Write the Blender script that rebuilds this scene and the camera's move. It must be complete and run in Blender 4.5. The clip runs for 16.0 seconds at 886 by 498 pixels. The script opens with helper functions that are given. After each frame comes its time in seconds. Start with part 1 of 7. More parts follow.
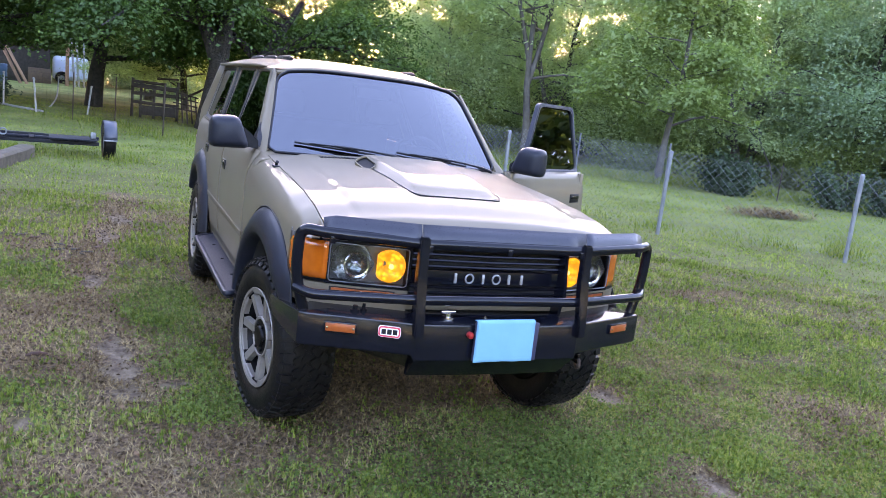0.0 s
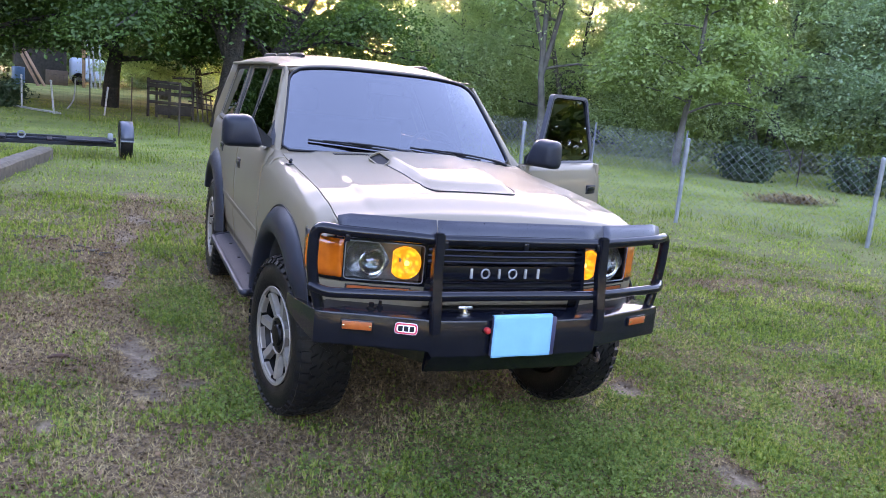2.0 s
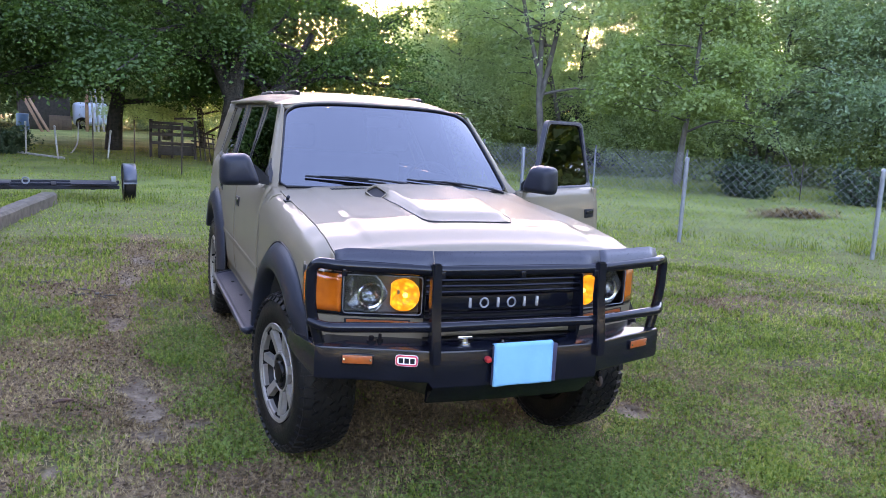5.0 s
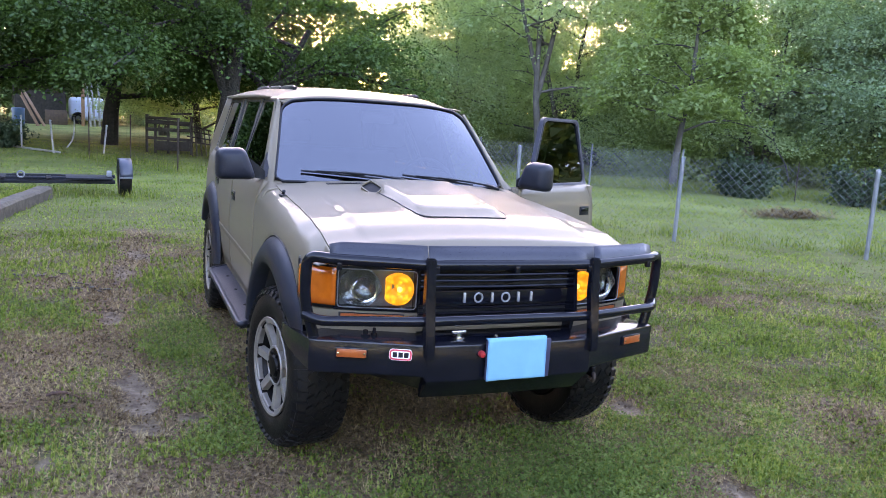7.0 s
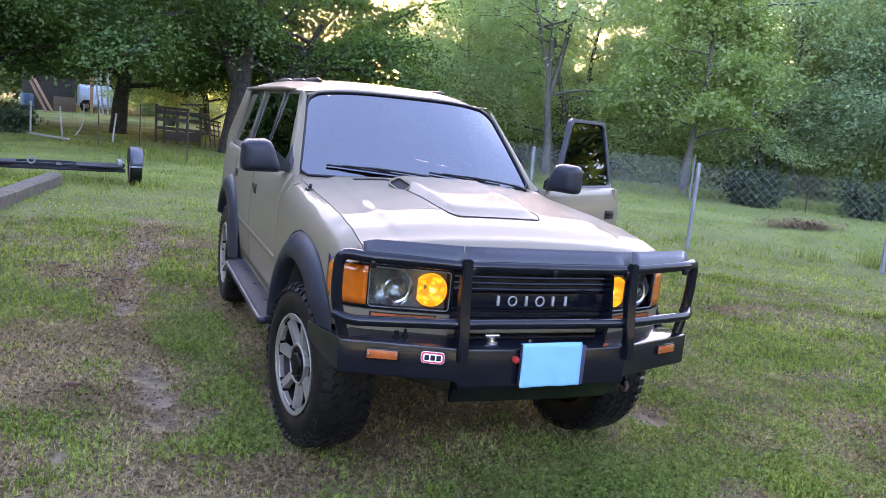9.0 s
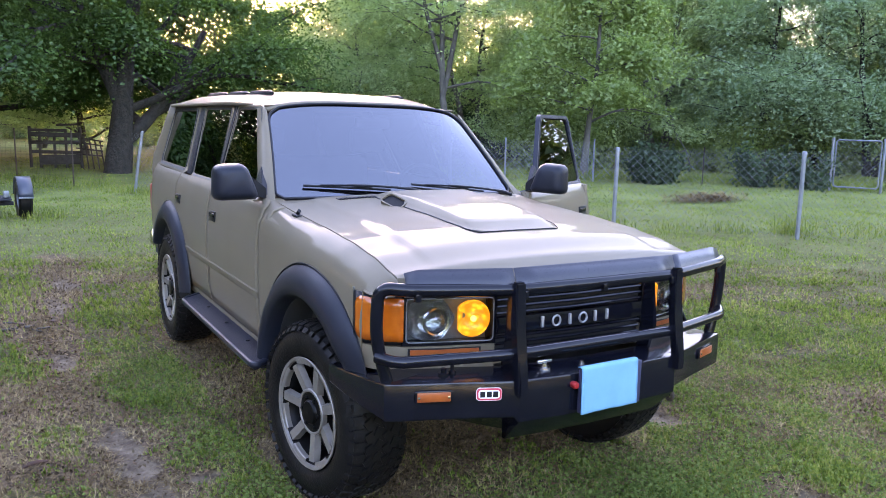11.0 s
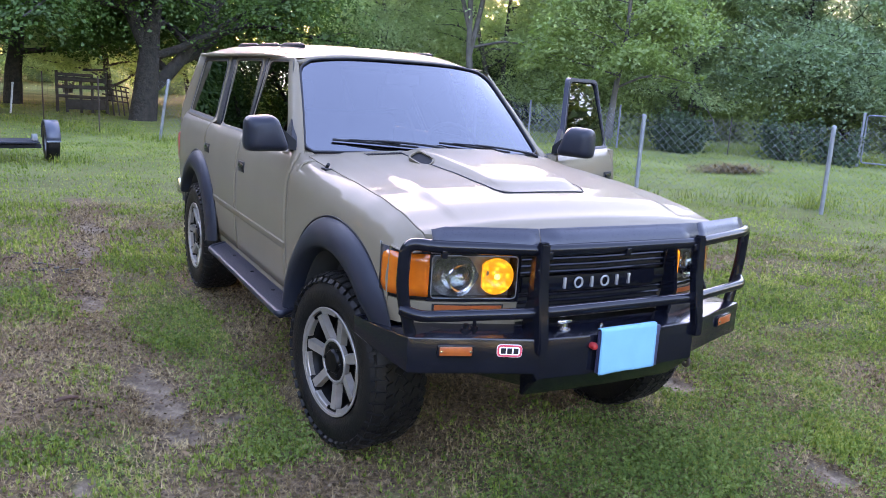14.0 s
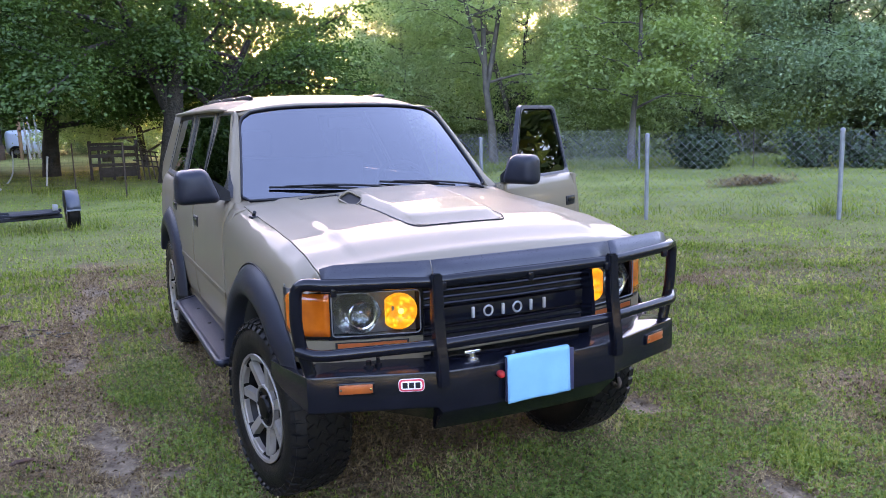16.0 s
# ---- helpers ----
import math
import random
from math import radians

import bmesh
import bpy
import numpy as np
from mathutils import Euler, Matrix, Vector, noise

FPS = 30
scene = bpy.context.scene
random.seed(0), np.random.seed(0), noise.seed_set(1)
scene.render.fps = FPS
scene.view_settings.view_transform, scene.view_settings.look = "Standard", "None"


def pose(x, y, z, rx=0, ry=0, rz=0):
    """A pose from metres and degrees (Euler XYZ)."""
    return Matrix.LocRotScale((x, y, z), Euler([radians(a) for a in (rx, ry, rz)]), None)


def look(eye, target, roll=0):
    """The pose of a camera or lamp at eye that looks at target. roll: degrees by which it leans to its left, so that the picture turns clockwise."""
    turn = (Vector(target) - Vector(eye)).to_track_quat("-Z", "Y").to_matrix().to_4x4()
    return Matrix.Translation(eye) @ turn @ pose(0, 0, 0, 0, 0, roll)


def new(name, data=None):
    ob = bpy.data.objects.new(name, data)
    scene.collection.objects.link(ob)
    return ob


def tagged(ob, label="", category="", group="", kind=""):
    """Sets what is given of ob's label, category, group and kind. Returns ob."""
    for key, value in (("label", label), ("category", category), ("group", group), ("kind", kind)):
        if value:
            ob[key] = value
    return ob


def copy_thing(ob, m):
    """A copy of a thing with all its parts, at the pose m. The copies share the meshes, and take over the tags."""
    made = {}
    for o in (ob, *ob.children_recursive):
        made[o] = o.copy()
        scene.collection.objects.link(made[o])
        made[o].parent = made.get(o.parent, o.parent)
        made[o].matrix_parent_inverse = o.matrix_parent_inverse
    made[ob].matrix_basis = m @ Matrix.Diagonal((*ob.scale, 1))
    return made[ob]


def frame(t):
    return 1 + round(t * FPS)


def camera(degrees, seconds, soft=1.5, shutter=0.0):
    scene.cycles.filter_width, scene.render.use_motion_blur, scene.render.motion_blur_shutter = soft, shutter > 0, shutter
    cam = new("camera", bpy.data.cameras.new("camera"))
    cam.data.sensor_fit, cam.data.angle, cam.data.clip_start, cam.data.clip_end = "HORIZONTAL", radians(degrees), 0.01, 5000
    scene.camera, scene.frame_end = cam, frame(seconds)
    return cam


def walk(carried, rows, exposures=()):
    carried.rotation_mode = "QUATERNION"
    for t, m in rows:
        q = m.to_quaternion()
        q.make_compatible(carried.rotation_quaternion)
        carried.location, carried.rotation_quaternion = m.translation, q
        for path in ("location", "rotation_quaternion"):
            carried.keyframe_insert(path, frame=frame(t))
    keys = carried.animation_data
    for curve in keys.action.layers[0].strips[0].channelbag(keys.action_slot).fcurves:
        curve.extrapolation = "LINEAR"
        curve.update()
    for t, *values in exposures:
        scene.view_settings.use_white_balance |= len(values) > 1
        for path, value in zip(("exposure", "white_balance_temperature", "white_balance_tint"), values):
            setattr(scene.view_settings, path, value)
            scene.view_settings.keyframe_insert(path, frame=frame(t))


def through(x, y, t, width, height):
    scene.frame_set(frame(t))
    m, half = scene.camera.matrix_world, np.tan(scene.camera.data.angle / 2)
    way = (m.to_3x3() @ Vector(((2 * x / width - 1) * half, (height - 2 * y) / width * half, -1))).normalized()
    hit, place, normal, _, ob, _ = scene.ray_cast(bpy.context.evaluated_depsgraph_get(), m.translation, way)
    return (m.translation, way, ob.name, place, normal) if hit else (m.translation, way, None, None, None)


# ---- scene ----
cam = camera(58.3, 16.0, soft=0.6)
STOPS, KELVIN, TINT = 5.06, 7280, 45.5
PATH = [
    (0, (-1.67, -3.791, 1.672), (-0.84, -2.009, 1.305), 6.6),
    (0.5, (-1.67, -3.768, 1.674), (-0.854, -1.979, 1.306), 6.3),
    (1, (-1.664, -3.762, 1.681), (-0.852, -1.975, 1.3), 5.9),
    (1.5, (-1.658, -3.764, 1.681), (-0.858, -1.973, 1.293), 5.6),
    (2, (-1.655, -3.777, 1.683), (-0.865, -1.982, 1.293), 5.2),
    (2.5, (-1.653, -3.791, 1.688), (-0.877, -1.989, 1.3), 4.9),
    (3, (-1.643, -3.794, 1.689), (-0.88, -1.984, 1.314), 4.3),
    (3.5, (-1.642, -3.799, 1.691), (-0.878, -1.987, 1.328), 4.5),
    (4, (-1.64, -3.795, 1.694), (-0.87, -1.981, 1.355), 5.0),
    (4.5, (-1.621, -3.783, 1.693), (-0.849, -1.966, 1.372), 4.1),
    (5, (-1.624, -3.803, 1.699), (-0.848, -1.988, 1.377), 2.8),
    (7.5, (-1.622, -3.816, 1.678), (-0.836, -2.008, 1.345), 3.4),
    (8, (-1.618, -3.798, 1.667), (-0.85, -1.984, 1.319), 3.2),
    (8.5, (-1.651, -3.745, 1.662), (-0.885, -1.929, 1.319), 4.4),
    (8.7, (-1.675, -3.722, 1.663), (-0.9, -1.909, 1.328), 5.0),
    (10.8, (-2.03, -3.148, 1.687), (-1.094, -1.41, 1.368), 0.7),
    (11, (-2.072, -3.116, 1.691), (-1.051, -1.428, 1.367), 1.0),
    (11.5, (-2.083, -3.121, 1.698), (-1.029, -1.459, 1.345), 0.5),
    (12, (-2.087, -3.123, 1.687), (-1.025, -1.48, 1.268), 0.1),
    (12.5, (-2.111, -3.134, 1.688), (-1.069, -1.484, 1.248), 0.6),
    (13, (-2.118, -3.144, 1.687), (-1.113, -1.475, 1.236), 1.5),
    (13.5, (-2.12, -3.145, 1.689), (-1.135, -1.461, 1.246), 2.7),
    (14, (-2.128, -3.146, 1.688), (-1.152, -1.453, 1.265), 3.2),
    (14.5, (-2.139, -3.151, 1.687), (-1.177, -1.449, 1.267), 3.4),
    (15, (-2.097, -3.195, 1.681), (-1.139, -1.488, 1.271), 3.4),
    (15.5, (-1.867, -3.345, 1.674), (-0.949, -1.604, 1.323), 1.9),
    (16, (-1.621, -3.413, 1.684), (-0.745, -1.646, 1.351), -2.0),
]
walk(cam, [(t, look(eye, target, roll)) for t, eye, target, roll in PATH],
     exposures=[(t, STOPS - d, KELVIN, TINT) for t, d in ((0.0, -0.04), (3.3, -0.04), (4.0, 0.08), (5.0, 0.08), (7.5, 0.05), (8.7, -0.02), (10.8, 0.02), (11.5, 0.06), (12.5, -0.04), (14.5, -0.06), (15.0, 0.0), (16.0, 0.1))])
# ---- light: low evening sun behind the far trees, wide bluish sky ----
SUN_AZ, SUN_EL = 19.0, 5.0
world = bpy.data.worlds.new("evening_sky")
scene.world = world
world.use_nodes = True
wn = world.node_tree.nodes
sky = wn.new("ShaderNodeTexSky")
sky.sky_type = 'NISHITA'
sky.sun_disc = False
sky.sun_elevation = radians(SUN_EL)
sky.sun_rotation = radians(SUN_AZ)
sky.air_density, sky.dust_density, sky.ozone_density = 1.0, 1.2, 2.0
world.node_tree.links.new(sky.outputs[0], wn["Background"].inputs[0])
wn["Background"].inputs[1].default_value = 0.15
sun = new("sun", bpy.data.lights.new("sun", 'SUN'))
sun.data.energy, sun.data.angle, sun.data.color = 0.6, radians(32.0), (1.0, 0.76, 0.52)
az, el = radians(SUN_AZ), radians(SUN_EL)
sun.matrix_world = look((0, 0, 60), Vector((0, 0, 60)) - 10 * Vector((math.sin(az) * math.cos(el), math.cos(az) * math.cos(el), math.sin(el))))
# ---- materials ----
def surface(name, a, b=None, scale=8.0, rough=0.6, metal=0.0, bump=0.0, bump_scale=60.0, coat=0.0, detail=6.0, spec=0.5, island=0.0, rough_var=0.08):
    """A plain painted, rubber, metal or wooden surface: two tones mixed by noise at two scales, fine relief, uneven gloss."""
    m = bpy.data.materials.new(name)
    m.use_nodes = True
    n, l = m.node_tree.nodes, m.node_tree.links
    p = n["Principled BSDF"]
    b = b or tuple(c * 0.8 for c in a)
    tc = n.new("ShaderNodeTexCoord")
    big, fine = n.new("ShaderNodeTexNoise"), n.new("ShaderNodeTexNoise")
    big.inputs["Scale"].default_value, big.inputs["Detail"].default_value = scale, detail
    fine.inputs["Scale"].default_value, fine.inputs["Detail"].default_value = bump_scale, 3.0
    for t in (big, fine):
        l.new(tc.outputs["Object"], t.inputs["Vector"])
    ramp = n.new("ShaderNodeMapRange")
    ramp.inputs["From Min"].default_value, ramp.inputs["From Max"].default_value = 0.3, 0.7
    l.new(big.outputs["Fac"], ramp.inputs["Value"])
    mix = n.new("ShaderNodeMix")
    mix.data_type = 'RGBA'
    mix.inputs[6].default_value, mix.inputs[7].default_value = (*a, 1), (*b, 1)
    l.new(ramp.outputs[0], mix.inputs[0])
    col = mix.outputs[2]
    if island:
        geo = n.new("ShaderNodeNewGeometry")
        hsv = n.new("ShaderNodeHueSaturation")
        val = n.new("ShaderNodeMapRange")
        val.inputs["To Min"].default_value, val.inputs["To Max"].default_value = 1 - island, 1 + island
        l.new(geo.outputs["Random Per Island"], val.inputs["Value"])
        l.new(val.outputs[0], hsv.inputs["Value"])
        l.new(col, hsv.inputs["Color"])
        col = hsv.outputs[0]
    l.new(col, p.inputs["Base Color"])
    rr = n.new("ShaderNodeMapRange")
    rr.inputs["To Min"].default_value, rr.inputs["To Max"].default_value = max(0.02, rough - rough_var), min(1, rough + rough_var)
    l.new(fine.outputs["Fac"], rr.inputs["Value"])
    l.new(rr.outputs[0], p.inputs["Roughness"])
    p.inputs["Metallic"].default_value = metal
    p.inputs["Specular IOR Level"].default_value = spec
    if coat:
        p.inputs["Coat Weight"].default_value, p.inputs["Coat Roughness"].default_value = coat, 0.03
    if bump:
        bp = n.new("ShaderNodeBump")
        bp.inputs["Strength"].default_value, bp.inputs["Distance"].default_value = bump, 0.004
        l.new(fine.outputs["Fac"], bp.inputs["Height"])
        l.new(bp.outputs[0], p.inputs["Normal"])
    return m


def pane(name, tint, gloss, mirror=(0.9, 0.9, 1.0), rough=0.01):
    """Tinted glass: part of the light is mirrored, the rest passes through the tint."""
    m = bpy.data.materials.new(name)
    m.use_nodes = True
    n, l = m.node_tree.nodes, m.node_tree.links
    n.remove(n["Principled BSDF"])
    t, g, mx = n.new("ShaderNodeBsdfTransparent"), n.new("ShaderNodeBsdfGlossy"), n.new("ShaderNodeMixShader")
    t.inputs[0].default_value, g.inputs[0].default_value, g.inputs["Roughness"].default_value = (*tint, 1), (*mirror, 1), rough
    fr, ad = n.new("ShaderNodeFresnel"), n.new("ShaderNodeMath")
    fr.inputs[0].default_value = 1.5
    ad.operation, ad.inputs[1].default_value, ad.use_clamp = 'ADD', gloss, True
    l.new(fr.outputs[0], ad.inputs[0])
    l.new(ad.outputs[0], mx.inputs[0])
    l.new(t.outputs[0], mx.inputs[1])
    l.new(g.outputs[0], mx.inputs[2])
    l.new(mx.outputs[0], n["Material Output"].inputs[0])
    return m


def glow(name, colour, strength, base):
    m = surface(name, base, None, 30, 0.3)
    p = m.node_tree.nodes["Principled BSDF"]
    p.inputs["Emission Color"].default_value, p.inputs["Emission Strength"].default_value = (*colour, 1), strength
    return m


PAINT = surface("sand_paint", (0.131, 0.105, 0.071), (0.122, 0.098, 0.066), 3, 0.6, 0.0, 0.0, 300, coat=0.25, rough_var=0.04, spec=0.1)
BLACK_COAT = surface("black_powder_coat", (0.0026, 0.0032, 0.0058), (0.005, 0.0056, 0.009), 12, 0.14, 0, 0.02, 400, coat=0.0, spec=0.26, rough_var=0.05)
PLASTIC = surface("black_plastic", (0.004, 0.005, 0.007), (0.007, 0.008, 0.0105), 10, 0.45, 0, 0.2, 500, spec=0.2)
FLARE = surface("flare_plastic", (0.0065, 0.0085, 0.0145), (0.0105, 0.0125, 0.019), 9, 0.42, 0, 0.12, 420, spec=0.22)
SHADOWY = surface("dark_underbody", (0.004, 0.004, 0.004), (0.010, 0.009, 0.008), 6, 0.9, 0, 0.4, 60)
RUBBER = surface("tyre_rubber", (0.0024, 0.0026, 0.0034), (0.009, 0.008, 0.0068), 14, 0.5, 0, 0.6, 120, spec=0.14)
MACHINED = surface("machined_alloy", (0.215, 0.192, 0.166), (0.165, 0.148, 0.128), 25, 0.36, 0.4, 0.05, 600)
RIM_BLACK = surface("rim_black", (0.0016, 0.0017, 0.002), (0.004, 0.004, 0.004), 20, 0.35, 0.0, 0.0, 300, spec=0.1)
CHROME = surface("bright_steel", (0.62, 0.62, 0.63), (0.52, 0.52, 0.53), 30, 0.18, 1.0)
SILVER = surface("silver_letter", (0.36, 0.36, 0.37), (0.28, 0.28, 0.29), 60, 0.35, 0.5)
AMBER = surface("amber_lens", (0.46, 0.095, 0.006), (0.38, 0.070, 0.004), 30, 0.16, 0, 0.06, 240, coat=0.7)
AMBER_DULL = surface("amber_reflector", (0.30, 0.062, 0.01), (0.22, 0.042, 0.008), 30, 0.35, 0, 0.1, 200)
AMBER_LIT = glow("amber_lamp_lit", (1.0, 0.45, 0.012), 0.010, (0.5, 0.21, 0.010))
n_, l_ = AMBER_LIT.node_tree.nodes, AMBER_LIT.node_tree.links
flutes, co_, amp_ = n_.new("ShaderNodeTexVoronoi"), n_.new("ShaderNodeTexCoord"), n_.new("ShaderNodeMapRange")
flutes.inputs["Scale"].default_value = 48.0
amp_.inputs["From Max"].default_value, amp_.inputs["To Min"].default_value, amp_.inputs["To Max"].default_value = 0.6, 0.10, 0.022
l_.new(co_.outputs["Object"], flutes.inputs["Vector"])
l_.new(flutes.outputs["Distance"], amp_.inputs["Value"])
l_.new(amp_.outputs[0], n_["Principled BSDF"].inputs["Emission Strength"])
BULB = glow("amber_bulb", (1.0, 0.62, 0.12), 0.12, (0.9, 0.6, 0.1))
HOUSING = surface("lamp_housing", (0.15, 0.155, 0.16), (0.10, 0.104, 0.108), 30, 0.4, 0.3, 0.2, 90)
DEFLECT = surface("smoked_acrylic", (0.016, 0.017, 0.024), (0.022, 0.023, 0.031), 6, 0.3, 0, 0.03, 300, spec=0.4)
REFLECTOR = surface("lamp_reflector", (0.36, 0.37, 0.37), (0.16, 0.17, 0.17), 45, 0.22, 0.9, 0.5, 90)
LENS = pane("clear_lens", (0.82, 0.85, 0.85), 0.03)
WINDSHIELD = pane("windshield_glass", (0.14, 0.14, 0.16), 0.22, (0.53, 0.55, 0.595))
SIDE_GLASS = pane("tinted_side_glass", (0.02, 0.022, 0.022), 0.0, (0.9, 0.95, 0.95))
DOOR_GLASS = pane("door_glass", (0.07, 0.08, 0.08), 0.0, (0.7, 0.73, 0.76))
INTERIOR = surface("grey_interior", (0.05, 0.05, 0.052), (0.08, 0.078, 0.075), 12, 0.75, 0, 0.3, 200)
CLOTH = surface("blue_cloth", (0.095, 0.30, 0.43), (0.085, 0.275, 0.40), 14, 0.85, 0, 0.5, 500)
PLATE = surface("dark_plate", (0.02, 0.02, 0.05), (0.03, 0.03, 0.06), 14, 0.4)
RED_PAINT = surface("red_paint", (0.35, 0.02, 0.02), (0.30, 0.015, 0.015), 20, 0.35)
WHITE_PLASTIC = surface("white_plastic", (0.34, 0.34, 0.34), (0.24, 0.24, 0.23), 6, 0.5, 0, 0.1, 80)
BADGE_RED = surface("badge_red", (0.55, 0.03, 0.06), (0.5, 0.03, 0.05), 20, 0.4)
BADGE_WHITE = surface("badge_white", (0.75, 0.73, 0.72), (0.7, 0.68, 0.68), 20, 0.4)
GALV = surface("galvanised_steel", (0.18, 0.195, 0.21), (0.12, 0.135, 0.15), 10, 0.5, 0.5, 0.15, 90)
MUDGUARD = surface("mudguard_paint", (0.02, 0.028, 0.044), (0.03, 0.036, 0.05), 14, 0.35, 0.0, 0.1, 120)
RUSTY = surface("rusty_steel", (0.03, 0.022, 0.017), (0.05, 0.032, 0.022), 20, 0.85, 0.1, 0.4, 120)
TRAILER = surface("trailer_paint", (0.006, 0.008, 0.013), (0.012, 0.014, 0.019), 14, 0.6, 0.0, 0.2, 120, spec=0.2)
BARK = surface("bark", (0.009, 0.0075, 0.006), (0.030, 0.025, 0.019), 9, 0.95, 0, 1.0, 16)
BARK.node_tree.nodes["Bump"].inputs["Distance"].default_value = 0.05
BARK_GREY = surface("grey_bark", (0.045, 0.04, 0.035), (0.085, 0.078, 0.068), 5, 0.9, 0, 1.0, 26)
OLD_WOOD = surface("weathered_wood", (0.018, 0.0145, 0.0115), (0.042, 0.035, 0.028), 7, 0.85, 0, 0.7, 70, island=0.25)
REDWOOD = surface("red_brown_bark", (0.075, 0.03, 0.018), (0.04, 0.02, 0.013), 40, 0.85, 0, 0.8, 120)
TAN_WOOD = surface("tan_wood", (0.28, 0.16, 0.09), (0.22, 0.12, 0.07), 7, 0.8, 0, 0.5, 70)
CONCRETE = surface("old_timber_kerb", (0.036, 0.027, 0.016), (0.10, 0.079, 0.052), 9, 0.9, 0, 1.0, 40)
# ---- mesh tools ----
def thing(name, label, category, at=(0, 0, 0), rz=0.0, group="", kind=""):
    ob = new(name)
    ob.matrix_world = pose(*at, 0, 0, rz)
    return tagged(ob, label, category, group, kind)


def finish(bm, name, material, smooth=True, angle=35):
    me = bpy.data.meshes.new(name)
    bmesh.ops.recalc_face_normals(bm, faces=bm.faces)
    if smooth:
        for f in bm.faces:
            f.smooth = True
        for e in bm.edges:
            if len(e.link_faces) == 2 and e.calc_face_angle(0) > radians(angle):
                e.smooth = False
    bm.to_mesh(me)
    bm.free()
    for mt in (material if isinstance(material, (list, tuple)) else [material]):
        me.materials.append(mt)
    return me


def part(name, bm, material, parent, label="", smooth=True, angle=35, thick=0.0, m=None):
    ob = new(name, finish(bm, name, material, smooth, angle))
    ob.parent = parent
    if m is not None:
        ob.matrix_local = m
    if label:
        ob["label"] = label
    if thick:
        s = ob.modifiers.new("thickness", 'SOLIDIFY')
        s.thickness, s.offset = thick, -1.0
    return ob


def solo(name, bm, material, label, category, group="", kind="", smooth=True, angle=35, m=None):
    ob = new(name, finish(bm, name, material, smooth, angle))
    if m is not None:
        ob.matrix_world = m
    return tagged(ob, label, category, group, kind)


def grid(bm, rows, closed=False):
    """A skin over rows of points of equal count."""
    vs = [[bm.verts.new(p) for p in r] for r in rows]
    for a, b in zip(vs, vs[1:]):
        n = len(a)
        for i in range(n if closed else n - 1):
            j = (i + 1) % n
            try:
                bm.faces.new((a[i], a[j], b[j], b[i]))
            except ValueError:
                pass
    return vs


def cap(bm, ring):
    try:
        bm.faces.new(ring)
    except ValueError:
        pass


def box(bm, lo, hi, bevel=0.0, m=None, seg=2):
    sub = bmesh.new()
    bmesh.ops.create_cube(sub, size=1.0)
    c, s = (Vector(lo) + Vector(hi)) / 2, Vector(hi) - Vector(lo)
    for v in sub.verts:
        v.co = Vector((v.co.x * s.x, v.co.y * s.y, v.co.z * s.z)) + c
    if bevel:
        bmesh.ops.bevel(sub, geom=list(sub.edges), offset=bevel, segments=seg, affect='EDGES', profile=0.5)
    join(bm, sub, m)


def join(bm, sub, m=None):
    table = {}
    for v in sub.verts:
        table[v] = bm.verts.new(m @ v.co if m is not None else v.co)
    for f in sub.faces:
        try:
            bm.faces.new([table[v] for v in f.verts])
        except ValueError:
            pass
    sub.free()


def smooth_line(pts, step=6, closed=False):
    """Catmull-Rom through the points."""
    P = [Vector(p) for p in pts]
    out = []
    n = len(P)
    for i in range(n if closed else n - 1):
        a = P[(i - 1) % n] if (closed or i > 0) else P[0]
        b, c = P[i], P[(i + 1) % n]
        d = P[(i + 2) % n] if (closed or i + 2 < n) else P[-1]
        for k in range(step):
            t = k / step
            out.append(0.5 * ((2 * b) + (c - a) * t + (2 * a - 5 * b + 4 * c - d) * t * t + (3 * b - a - 3 * c + d) * t ** 3))
    if not closed:
        out.append(P[-1])
    return out


def rounded(pts, r, seg=5, closed=False):
    """The polyline with its corners rounded."""
    P = [Vector(p) for p in pts]
    n, out = len(P), []
    for i, p in enumerate(P):
        if not closed and i in (0, n - 1):
            out.append(p)
            continue
        a, b = P[i - 1] - p, P[(i + 1) % n] - p
        k = min(r, a.length * 0.49, b.length * 0.49)
        s, e = p + a.normalized() * k, p + b.normalized() * k
        for j in range(seg + 1):
            t = j / seg
            out.append((1 - t) ** 2 * s + 2 * t * (1 - t) * p + t * t * e)
    return out


def tube(bm, pts, r, n=12, closed=False, squash=None):
    """A round bar along the points; r may be a list."""
    P = [Vector(p) for p in pts]
    rs = r if isinstance(r, (list, tuple)) else [r] * len(P)
    rings, up = [], None
    for i, p in enumerate(P):
        if closed:
            d = (P[(i + 1) % len(P)] - P[i - 1]).normalized()
        else:
            d = (P[min(i + 1, len(P) - 1)] - P[max(i - 1, 0)]).normalized()
        if up is None:
            up = d.orthogonal().normalized()
        up = (up - d * up.dot(d)).normalized()
        sd = d.cross(up)
        rings.append([bm.verts.new(p + (up * math.cos(2 * math.pi * k / n) + sd * math.sin(2 * math.pi * k / n)) * rs[i]) for k in range(n)])
    pairs = list(zip(rings, rings[1:]))
    if closed:
        pairs.append((rings[-1], rings[0]))
    for a, b in pairs:
        for k in range(n):
            bm.faces.new((a[k], a[(k + 1) % n], b[(k + 1) % n], b[k]))
    if not closed:
        cap(bm, rings[0][::-1])
        cap(bm, rings[-1])


